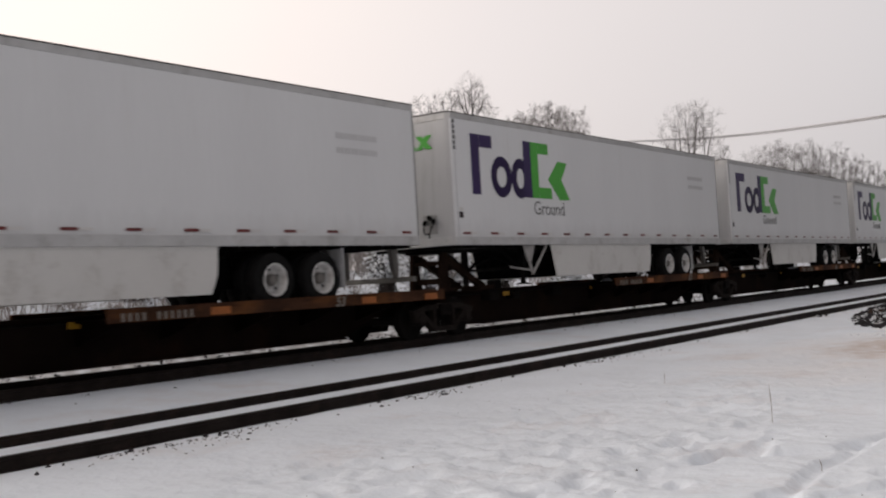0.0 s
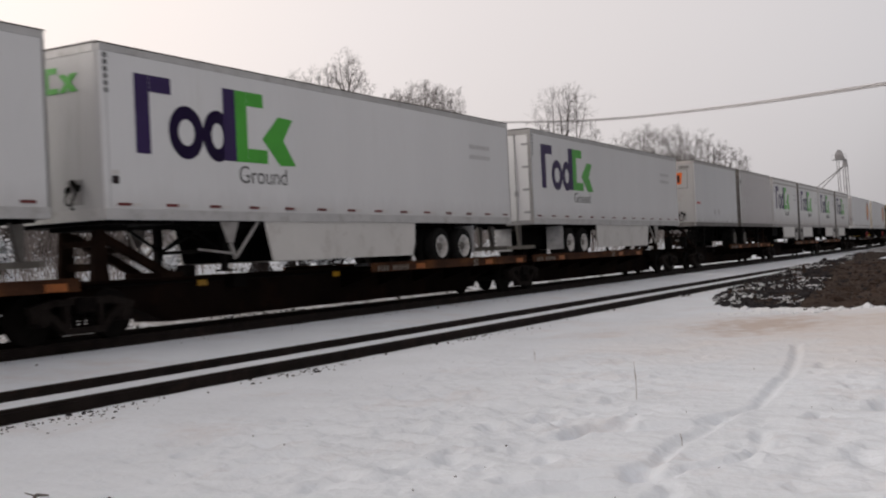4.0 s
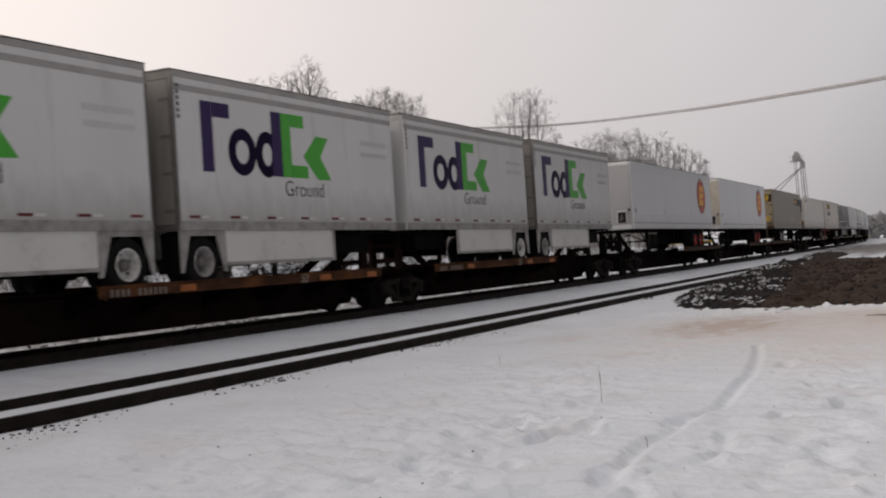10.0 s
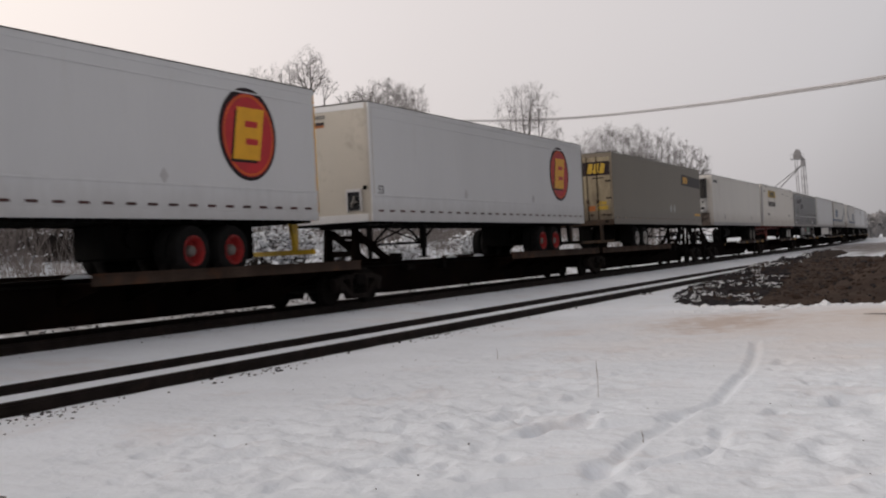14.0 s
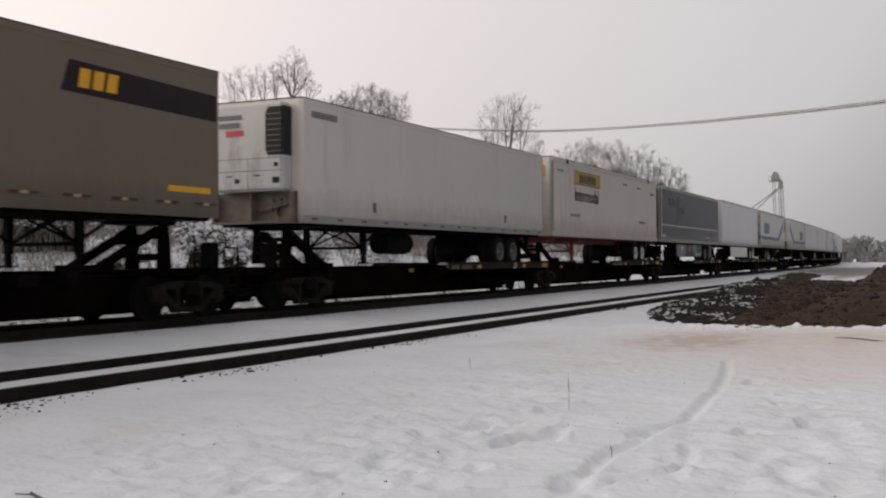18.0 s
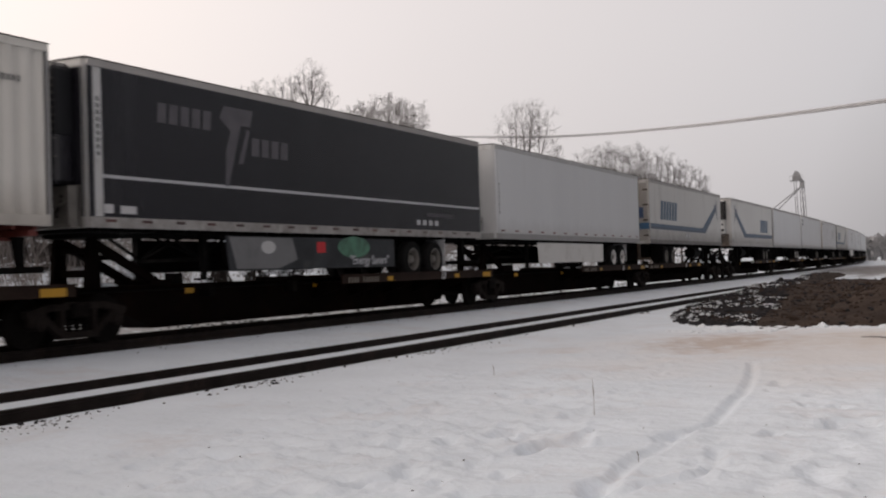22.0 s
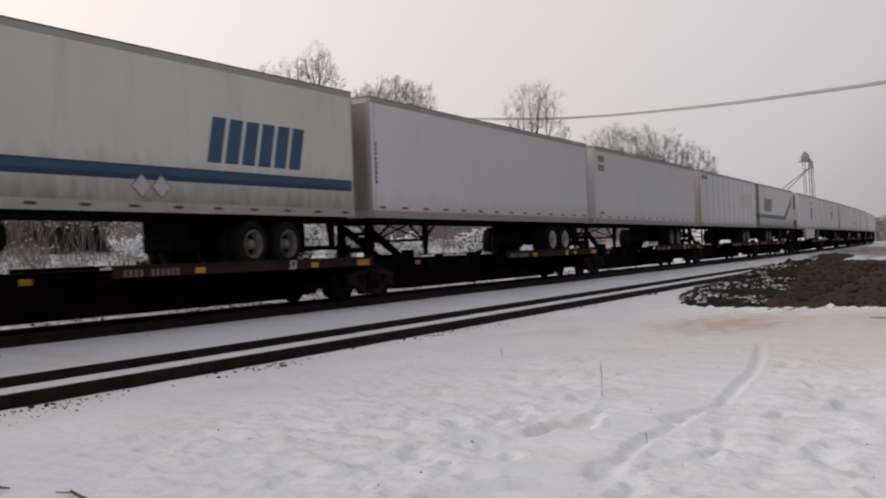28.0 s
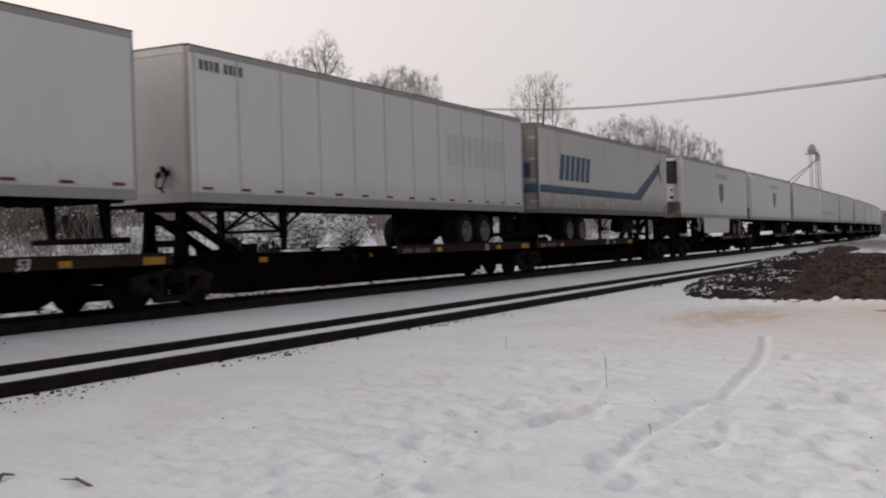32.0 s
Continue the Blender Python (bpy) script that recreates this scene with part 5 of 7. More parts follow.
        for yy, zz, w2, h2 in ((-0.80, Z0 + 1.00, 0.10, 0.07), (-0.80, Z0 + 1.36, 0.06, 0.05), (0.30, Z0 + 1.0, 0.07, 0.05)):
            part("control_panel", box(B(), *span(-0.432, -0.40), yy - w2, yy + w2, zz - h2, zz + h2, 0.008), M_GLASSDARK, u)
        for yy in (-0.35, 0.45):
            bm = B()
            tube(bm, (X(-0.43), yy, Z0 + 1.12), (X(-0.43), yy + 0.16, Z0 + 1.12), 0.016, n=6)
            part("latch", bm, M_DULLRIM, u)
        bm = B()
        a, b2 = span(-0.30, -0.004)
        box(bm, a, b2, -1.15, 1.15, Z0 + 0.0, Z0 + 0.05)
        box(bm, *span(-0.10, -0.004), -1.12, 1.12, Z0 + 0.05, Z0 + 0.74)
        for yy in (-1.1, 0.0, 1.1):
            box(bm, a, b2, yy - 0.02, yy + 0.02, Z0 + 0.05, Z0 + 0.72)
        tube(bm, (X(-0.16), -0.95, Z0 + 0.45), (X(-0.16), -0.20, Z0 + 0.30), 0.03, n=6)
        tube(bm, (X(-0.16), -0.70, Z0 + 0.08), (X(-0.16), -0.45, Z0 + 0.70), 0.022, n=6)
        part("fuel_deck", bm, M_DULLRIM if reefer_mat else M_RUSTDECK, t)
        bm = B()
        a, b2 = span(4.6, 6.1)
        tube(bm, (a, -0.75, 1.62), (b2, -0.75, 1.62), 0.30, n=16)
        part("fuel_tank", bm, M_BLACK, t)
    return t


# ---- painted liveries, as plain shapes ----
def livery_parcel(t, length, fx):
    """Purple and green block shapes with one readable word below them. The shapes start near the end that leads on the side seen."""
    x = -length / 2 + 0.80
    z = 3.22
    flat(t, "livery_shape", rect(x, x + 0.36, z, z + 1.42), M_PURPLE)
    flat(t, "livery_shape", rect(x + 0.37, x + 0.92, z + 1.12, z + 1.42), M_PURPLE)
    ring(t, "livery_shape", x + 1.30, z + 0.46, 0.47, 0.50, 0.25, M_PURPLE)
    ring(t, "livery_shape", x + 2.17, z + 0.46, 0.42, 0.50, 0.25, M_PURPLE)
    flat(t, "livery_shape", rect(x + 2.36, x + 2.72, z, z + 1.42), M_PURPLE, lift=0.008)
    flat(t, "livery_shape", rect(x + 2.73, x + 3.08, z, z + 1.42), M_GREEN)
    for z2, w in ((0.0, 0.62), (1.14, 0.52)):
        flat(t, "livery_shape", rect(x + 3.09, x + 3.09 + w, z + z2, z + z2 + 0.28), M_GREEN)
    flat(t, "livery_shape", [(x + 3.55, z + 0.50), (x + 4.12, z - 0.02), (x + 4.66, z + 0.0), (x + 4.25, z + 0.52), (x + 4.60, z + 0.98), (x + 4.10, z + 1.0)], M_GREEN, lift=0.008)
    g = again("lettering", GROUND_WORD, t, x + 2.75, -HALF - 0.006, z - 0.42)
    tagged(g, "thin grey word Ground")
    again("marking", URL_BARS, t, length / 2 - (2.55 if length > 12 else 1.6), -HALF - 0.006, 4.15)
    again("marking", URL_BARS, t, length / 2 - (2.55 if length > 12 else 1.6), -HALF - 0.006, 3.86)
    # a green corner of the same livery on the front wall
    if fx < 0:
        xx = -length / 2 - 0.010
        for y1, y0, z0, z1, mat in ((1.15, 1.02, 4.28, 4.74, M_PURPLE), (1.01, 0.82, 4.62, 4.74, M_PURPLE), (0.74, 0.48, 4.28, 4.58, M_PURPLE), (0.40, 0.16, 4.28, 4.58, M_PURPLE), (0.15, 0.04, 4.28, 4.74, M_PURPLE),
                                    (0.03, -0.09, 4.28, 4.74, M_GREEN), (-0.10, -0.32, 4.28, 4.38, M_GREEN), (-0.10, -0.30, 4.63, 4.74, M_GREEN)):
            bm = B()
            box(bm, xx - 0.004, xx, y0, y1, z0, z1)
            part("livery_shape", bm, mat, t)
        bm = B()
        prism(bm, [(-0.34, 4.60), (-0.50, 4.60), (-0.80, 4.28), (-0.62, 4.28)], "x", xx - 0.004, xx)
        prism(bm, [(-0.34, 4.28), (-0.50, 4.28), (-0.80, 4.60), (-0.62, 4.60)], "x", xx - 0.006, xx - 0.002)
        part("livery_shape", bm, M_GREEN, t)
    if length > 12 and fx < 0:
        flat(t, "marking", rect(-length / 2 + 0.20, -length / 2 + 0.36, 2.66, 2.80), M_BLACKLOGO)
        flat(t, "marking", rect(-length / 2 + 0.20, -length / 2 + 0.36, 2.82, 2.90), M_REFLWHITE)
    xx = -length / 2 + 0.10
    for k in range(6):
        part("marking", box(B(), xx, xx + 0.085, -HALF - 0.008, -HALF - 0.004, 4.22 + 0.12 * k, 4.30 + 0.12 * k), M_INK, t)


GROUND_WORD = text_mesh("Ground", 0.50, M_INK, -0.004)
URL_BARS = bars_mesh(12, 0.085, 0.12, 0.03, M_GHOST, 7)
INTERMODAL = text_mesh("Intermodal", 0.75, M_BLACKLOGO, 0.010)
ENERGY = text_mesh('"Energy Savers"', 0.30, M_SILVER, 0.004)
SIGN53 = text_mesh("53", 0.30, M_INK, 0.004)
SHIELD_OUT = [(0, 0), (0.55, 0.30), (0.70, 0.9), (0.55, 1.15), (-0.55, 1.15), (-0.70, 0.9), (-0.55, 0.30)]


def livery_oval(t, length):
    cx, cz = length / 2 - 2.55, 3.84
    flat(t, "livery_shape", oval(cx, cz, 0.98, 0.98, 40), M_BLACKLOGO, "round black-rimmed red and yellow emblem")
    flat(t, "livery_shape", oval(cx + 0.02, cz - 0.02, 0.88, 0.88, 40), M_REDLOGO, lift=0.010)
    ring(t, "livery_shape", cx + 0.02, cz - 0.02, 0.86, 0.86, 0.05, M_ORANGE, 0.012)
    flat(t, "livery_shape", rect(cx - 0.64, cx + 0.26, cz - 0.60, cz + 0.48, 0.22), M_BLACKLOGO, lift=0.013)
    flat(t, "livery_shape", rect(cx - 0.56, cx + 0.36, cz - 0.54, cz + 0.56, 0.22), M_YELLOWLOGO, lift=0.016)
    for z in (-0.22, 0.15):
        flat(t, "livery_shape", rect(cx - 0.12, cx + 0.30, cz + z, cz + z + 0.13, 0.03), M_REDLOGO, lift=0.020)
    again("lettering", SIGN53, t, -length / 2 + 0.35, -HALF - 0.006, 2.75)
    for xx in (-length / 2 + 5.6, -length / 2 + 11.0):
        flat(t, "placard_holder", [(xx, 2.70), (xx + 0.12, 2.86), (xx, 3.02), (xx - 0.12, 2.86)], M_FADED)
    xx = -length / 2 - 0.010
    bm = B()
    box(bm, xx - 0.004, xx, 0.02, 0.40, 4.52, 4.58)
    prism(bm, oval(0.44, 4.55, 0.09, 0.11, 16), "x", xx - 0.005, xx)
    part("livery_shape", bm, M_EMBER, t, "small orange emblem")
    bm = B()
    box(bm, xx - 0.004, xx, 0.0, 0.40, 4.58, 4.66)
    part("marking", bm, M_BLACKLOGO, t)
    bm = B()
    for k in range(6):
        box(bm, xx - 0.004, xx, -0.02 + 0.09 * k, 0.04 + 0.09 * k, 4.74, 4.84)
    part("marking", bm, M_INK, t)


def livery_bars(t, x, z, count, w, h, gap, mat, lean=0.0, lift=0.006):
    """A brand's name as a row of plain slanted bars."""
    for i in range(count):
        flat(t, "livery_shape", rect(x + i * (w + gap), x + i * (w + gap) + w, z, z + h, lean), mat, lift=lift)


def livery_blue(t, length, away):
    """A blue stripe that rises to a star-like shape; bars for the name. away: the front points down the line."""
    h = length / 2
    k = 1 if away else -1

    def F(pts):
        return [(k * a, b) for a, b in pts]
    z = 2.74 if away else 2.66
    flat(t, "livery_stripe", F([(-h + 0.12, z), (h - 5.0, z - 0.04), (h - 5.1, z + 0.23), (-h + 0.12, z + 0.26)]), M_DEEPBLUE, "long blue stripe with a lighter core")
    flat(t, "livery_stripe", F([(-h + 0.12, z + 0.10), (h - 5.0, z + 0.06), (h - 5.08, z + 0.20), (-h + 0.12, z + 0.23)]), M_BLUE, lift=0.009)
    flat(t, "livery_stripe", F([(h - 5.0, z - 0.04), (h - 4.4, z - 0.04), (h - 1.35, 4.05), (h - 1.75, 4.28), (h - 5.1, z + 0.23)]), M_DEEPBLUE)
    flat(t, "livery_stripe", F([(h - 4.95, z + 0.06), (h - 4.66, z + 0.04), (h - 1.52, 4.15), (h - 1.75, 4.26), (h - 5.05, z + 0.22)]), M_BLUE, lift=0.009)
    star = [(h - 1.05, 4.70), (h - 1.25, 4.22), (h - 1.0, 3.50), (h - 1.45, 4.02), (h - 2.0, 3.95), (h - 1.65, 4.22), (h - 1.95, 4.42), (h - 1.50, 4.36)]
    flat(t, "livery_shape", F([(h - 1.42 + (p - h + 1.42) * 1.08, 4.18 + (q - 4.18) * 1.07) for p, q in star]), M_SILVER, "pale outline of the star-like shape", lift=0.011)
    flat(t, "livery_shape", F(star), M_DEEPBLUE, "dark blue star-like shape", lift=0.014)
    x0 = -h + 1.95 if away else 1.15 + h - 6.6
    livery_bars(t, x0, 3.22 if away else 3.06, 6, 0.43, 0.92, 0.12, M_BLUE, 0.22)
    for q in (0, 0.52):
        xx = (-0.8 if away else 0.8) + q
        flat(t, "placard_holder", [(xx, 2.32), (xx + 0.24, 2.52), (xx, 2.72), (xx - 0.24, 2.52)], M_SILVER, lift=0.016)
        flat(t, "placard_holder", [(xx, 2.29), (xx + 0.275, 2.52), (xx, 2.75), (xx - 0.275, 2.52)], M_DULLRIM, lift=0.012)
    again("lettering", SIGN53, t, -h + 0.22 if not away else h - 0.6, -HALF - 0.014, 2.28)


def marking_front(t, length, count, z=4.55, x=0.35, size=0.17, mat=None, rows=1):
    """Owner's mark and number as plain bars, near the front of the side."""
    me = bars_mesh(count, size * 0.62, size, size * 0.25, mat or M_INK, 5)
    for k in range(rows):
        tagged(again("marking", me, t, -length / 2 + x, -HALF - 0.006, z - k * size * 1.5), "dark owner's marks as bars")


# ---- the train: trailers by the place of their leading end along the train ----
RIDERS = []  # (thing, place of its middle along the train)
G_PARCEL = "long parcel trailers on the train"
G_PUP = "short parcel trailers in pairs"
G_PLAIN = "plain white trailers on the train"


def load(t, s0, length):
    RIDERS.append((t, s0 + length / 2))
    return t


L53, LPUP = 16.2, 8.5
for s0 in (-164.2, -146.57, -129.14, -111.75):
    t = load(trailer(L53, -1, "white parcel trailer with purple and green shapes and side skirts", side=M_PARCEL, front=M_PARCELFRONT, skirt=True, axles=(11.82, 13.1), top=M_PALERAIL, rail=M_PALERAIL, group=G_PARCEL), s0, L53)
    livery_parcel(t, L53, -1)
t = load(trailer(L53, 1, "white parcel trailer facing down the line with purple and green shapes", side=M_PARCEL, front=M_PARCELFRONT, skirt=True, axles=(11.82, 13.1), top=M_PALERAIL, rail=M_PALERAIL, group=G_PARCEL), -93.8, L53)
livery_parcel(t, L53, 1)



def rear_blue(t):
    """Blue stripe and bars carried round onto the rear doors."""
    xx = -L53 / 2 - 0.012
    bm = B()
    box(bm, xx - 0.004, xx, -HALF + 0.02, HALF - 0.02, 2.72, 3.02)
    part("livery_stripe", bm, M_BLUE, t)
    for i in range(3):
        bm = B()
        box(bm, xx - 0.004, xx, -1.0 + i * 0.36, -0.74 + i * 0.36, 3.25, 3.75)
        part("livery_shape", bm, M_DEEPBLUE, t)


# two short freight trailers, back to back
t = load(trailer(LPUP, -1, "short smooth white freight trailer with an orange sign on its front", top=M_GREYRAIL, rail=M_GRIMERAIL, front=M_GREYFRONT, refl="tick", red_gap=0.9, wheels="dull", axles=(7.75,), legs=2.6, pup=True, Z1=5.17), -74.5, LPUP)
xx = -LPUP / 2 - 0.010
bm = B()
prism(bm, [(-0.64, 4.06), (0.72, 4.02), (0.80, 4.58), (-0.72, 4.62)], "x", xx - 0.006, xx - 0.002)
sign = part("front_sign", bm, M_ORANGE, t, "orange tapered sign")
bm = B()
for i in range(6):
    y0 = 0.60 - i * 0.21
    box(bm, xx - 0.010, xx - 0.006, y0 - 0.13, y0, 4.14, 4.50)
part("marking", bm, M_BLACKLOGO, sign)
bm = B()
for y0, y1, z0, z1 in ((-0.95, 1.0, 4.74, 4.76), (-0.95, 1.0, 3.86, 3.88), (-0.96, -0.94, 3.86, 4.76), (0.99, 1.01, 3.86, 4.76)):
    box(bm, xx - 0.005, xx - 0.001, y0, y1, z0, z1)
part("sign_border", bm, M_INK, t)
bm = B()
for y0 in (-1.05, 0.62):
    for i in range(5):
        box(bm, xx - 0.005, xx - 0.001, y0 + i * 0.1, y0 + i * 0.1 + 0.07, 4.80, 4.92)
part("marking", bm, M_INK, t)
flat(t, "marking", rect(-LPUP / 2 + 0.2, -LPUP / 2 + 0.85, 3.10, 3.20), M_REDLOGO)
for q in (3.6, 4.4):
    flat(t, "placard_holder", [(-LPUP / 2 + q, 2.55), (-LPUP / 2 + q + 0.2, 2.75), (-LPUP / 2 + q, 2.95), (-LPUP / 2 + q - 0.2, 2.75)], M_FADED)
t = load(trailer(LPUP, 1, "short white ribbed freight trailer facing down the line", ribs=17, rib_depth=0.05, rib_mat=M_FADED, rail=M_GRIMERAIL, side=M_SPRAYED, rear_mat=M_DULLRIM, door=M_DOOR, wheels="dull", axles=(7.6,), legs=2.6, pup=True, Z1=5.17), -65.2, LPUP)
flat(t, "marking", rect(-LPUP / 2 + 0.2, -LPUP / 2 + 0.7, 4.42, 4.62), M_INK)
for q in (1.0, 1.7):
    flat(t, "placard_holder", [(-LPUP / 2 + q, 2.50), (-LPUP / 2 + q + 0.17, 2.70), (-LPUP / 2 + q, 2.90), (-LPUP / 2 + q - 0.17, 2.70)], M_FADED, lift=0.02)

for s0, fx in ((-55.75, -1), (-46.51, 1), (-37.3, -1), (-27.95, 1)):
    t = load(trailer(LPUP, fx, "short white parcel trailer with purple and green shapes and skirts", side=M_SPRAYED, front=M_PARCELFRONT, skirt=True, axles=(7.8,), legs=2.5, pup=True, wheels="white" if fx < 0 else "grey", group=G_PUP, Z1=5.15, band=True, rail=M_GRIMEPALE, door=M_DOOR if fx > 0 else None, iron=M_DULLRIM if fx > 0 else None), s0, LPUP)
    livery_parcel(t, LPUP, fx)

for s0 in (-16.25, 2.45):
    t = load(trailer(L53, -1, "white trailer with a round red emblem and red wheels", wheels="red", axles=(11.8, 13.05), top=M_WHITE, rail=M_WHITE, front=M_SOOTY if s0 < 0 else M_FRONT, group="trailers with a round red emblem", low_panel=0.45, red_gap=0.56, rear_mat=M_YELLOWLOGO if s0 < 0 else None), s0, L53)
    livery_oval(t, L53)
    bm = B()
    xx = -L53 / 2 - 0.012
    box(bm, xx - 0.02, xx, -0.98, -0.62, 2.34, 2.80)
    hatch = part("front_hatch", bm, M_GLASSDARK, t)
    bm = B()
    for y0, y1, z0, z1 in ((-1.03, -0.98, 2.30, 2.88), (-0.62, -0.57, 2.30, 2.88), (-0.98, -0.62, 2.80, 2.88)):
        box(bm, xx - 0.05, xx, y0, y1, z0, z1, 0.008)
    part("hatch_frame", bm, M_FADED, hatch)
    bm = B()
    tube(bm, (xx - 0.04, -0.74, 2.42), (xx - 0.04, -0.82, 2.70), 0.035, n=8)
    tube(bm, (xx - 0.03, -0.90, 2.55), (xx - 0.03, -0.70, 2.52), 0.025, n=8)
    part("hose", bm, M_DULLRIM, hatch)
    bm = B()
    tube(bm, (xx - 0.03, -1.13, 2.90), (xx + 0.02, -1.13, 2.90), 0.055, n=16)
    part("power_socket", bm, M_BLACK, t)

t = load(trailer(L53, 1, "taupe trailer facing down the line with dark and yellow panels", side=M_TAUPE, door=M_REAR, top=M_TAUPE, rail=M_TAUPE, axles=(11.5, 12.8), refl="beige", wheels="grey", rear_mat=M_TAUPE, iron=M_RUSTIRON), 22.6, L53)
h = L53 / 2
flat(t, "livery_stripe", [(h - 4.35, 4.10), (h - 0.1, 4.02), (h - 0.1, 4.55), (h - 4.15, 4.66)], M_BLACKLOGO, "black tapered band with yellow bars")
livery_bars(t, h - 3.95, 4.20, 3, 0.26, 0.34, 0.08, M_YELLOWLOGO, 0.06, 0.012)
flat(t, "marking", rect(h - 1.6, h - 0.3, 2.52, 2.64), M_YELLOWLOGO)
for q, c in ((9.6, M_SILVER), (10.3, M_FADED)):
    flat(t, "placard_holder", [(-h + q, 2.62), (-h + q + 0.22, 2.84), (-h + q, 3.06), (-h + q - 0.22, 2.84)], c)
xx = -h - 0.010
for y0 in (-1.19, 0.015):
    d = part("livery_panel", box(B(), xx - 0.004, xx, y0, y0 + 1.175, 4.12, 4.70), M_BLACKLOGO, t, "black panel with leaning yellow bars")
    for i in range(3):
        y1 = y0 + 0.80 - i * 0.27
        part("livery_shape", prism(B(), [(y1 + 0.20, 4.20), (y1, 4.20), (y1 - 0.09, 4.62), (y1 + 0.11, 4.62)], "x", xx - 0.008, xx - 0.004), M_MUSTARD, d)
    part("livery_shape", box(B(), xx - 0.008, xx - 0.004, y0 + 0.26, y0 + 0.92, 4.27, 4.32), M_MUSTARD, d)
# unit marks, a hazard holder and small print on the doors
bm = B()
for k in range(4):
    box(bm, xx - 0.006, xx, -0.66 - 0.11 * k, -0.58 - 0.11 * k, 2.88, 3.02)
for k in range(5):
    box(bm, xx - 0.006, xx, -0.66 - 0.10 * k, -0.585 - 0.10 * k, 2.66, 2.83)
part("marking", bm, M_MUSTARD, t, "yellow bars on the rear door")
part("marking", box(B(), xx - 0.006, xx, -0.50, -0.20, 2.62, 2.84), M_EMBER, t, "faded orange square on the rear door")
part("placard_holder", prism(B(), [(0.80, 2.56), (1.04, 2.82), (0.80, 3.08), (0.56, 2.82)], "x", xx - 0.012, xx), M_RUSTDECK, t, "worn brown hazard placard holder")
for y0, y1, z0, z1 in ((0.30, 0.80, 3.98, 4.03), (-0.92, -0.42, 3.98, 4.03), (0.62, 1.00, 3.30, 3.36)):
    part("marking", box(B(), xx - 0.005, xx, y0, y1, z0, z1), M_RUSTIRON, t)
for y0 in (-0.88, -0.34, 0.26, 0.72):
    bm = B()
    tube(bm, (xx - 0.035, y0 - 0.14, 2.46), (xx - 0.035, y0 + 0.14, 2.44), 0.014, n=6)
    box(bm, xx - 0.03, xx, y0 - 0.04, y0 + 0.04, 2.40, 2.50)
    part("lock_handle", bm, M_RUSTIRON, t)
bm = B()
box(bm, xx - 0.03, xx + 0.02, -HALF, HALF, Z0 - 0.02, Z0 + 0.20, 0.01)
sill = part("rear_sill", bm, M_RUSTIRON, t, "rusty dark sill below the doors")
for y0 in (-1.05, 0.98):
    part("tail_lamp", box(B(), xx - 0.045, xx - 0.03, y0, y0 + 0.12, Z0 + 0.06, Z0 + 0.16), M_BLACK, sill)

t = load(trailer(L53, -1, "off-white refrigerated trailer with a cooling unit on its front", side=M_CREAM, top=M_CREAM, rail=M_ALU, reefer=True, wheels="dull", refl="dim", axles=(12.05, 13.25), Z1=4.97), 42.05, L53)
marking_front(t, L53, 9, 4.55, 0.35, 0.16)
for q in (3.3, 12.4):
    flat(t, "vent_cover", rect(-h + q, -h + q + 0.18, 2.40, 2.66), M_INK)
xx = -h - 0.44
bm = B()
for y0, y1, z0, z1 in ((0.15, 0.85, 4.50, 4.60), (0.2, 0.8, 4.30, 4.42)):
    box(bm, xx, xx + 0.004, y0, y1, z0, z1)
part("marking", bm, M_INK, t)
bm = B()
box(bm, xx, xx + 0.004, 0.1, 0.6, 4.10, 4.24)
part("marking", bm, M_REDLOGO, t)

TOPLIFT = text_mesh("TOP LIFT ONLY", 0.18, M_INK, 0.002)
# shipping container on a red chassis
t = load(trailer(L53, -1, "cream corrugated shipping container on a red chassis, with a yellow sign", side=M_CREAM, top=M_CREAM, rail=M_CREAM, under=M_RED, corrugated=True, axles=(12.05, 13.3), reds=False, category="container", round_front=False), 59.4, L53)
flat(t, "livery_sign", rect(-h + 2.6, -h + 6.2, 4.18, 4.72), M_MUSTARD, "yellow panel with dark bars")
livery_bars(t, -h + 3.30, 4.27, 7, 0.24, 0.34, 0.09, M_BLACKLOGO, 0.0, 0.012)
for z0, z1 in ((4.18, 4.21), (4.69, 4.72)):
    flat(t, "sign_border", rect(-h + 2.6, -h + 6.2, z0, z1), M_BLACKLOGO, lift=0.010)
again("lettering", INTERMODAL, t, -h + 2.66, -HALF - 0.006, 3.52)
me = bars_mesh(7, 0.06, 0.10, 0.05, M_INK, 4)
for x0 in (-h + 2.1, h - 3.6):
    again("lettering", TOPLIFT, t, x0, -HALF - 0.006, 2.86)
for x0, z0 in ((-h + 0.6, 4.55), (h - 6.4, 4.55), (h - 3.9, 4.5), (h - 1.3, 4.35)):
    again("marking", me, t, x0, -HALF - 0.006, z0)
for x0 in (-h + 1.75, h - 1.75):
    bm = B()
    box(bm, x0 - 0.08, x0 + 0.08, -HALF - 0.02, -HALF + 0.05, Z0, 5.06, 0.01)
    part("lifting_post", bm, M_CREAM, t)
    bm = B()
    box(bm, x0 - 0.12, x0 + 0.12, -HALF - 0.03, -HALF + 0.10, 4.92, 5.08, 0.01)
    part("lifting_casting", bm, M_BLACK, t)
bm = B()
box(bm, -h + 0.4, h - 0.2, -0.55, -0.42, Z0 - 0.22, Z0 - 0.08)
box(bm, -h + 0.4, h - 0.2, 0.42, 0.55, Z0 - 0.22, Z0 - 0.08)
for xx in (-h + 0.3, -h + 3.4, h - 4, h - 0.4):
    box(bm, xx, xx + 0.16, -1.2, 1.2, Z0 - 0.16, Z0 - 0.06)
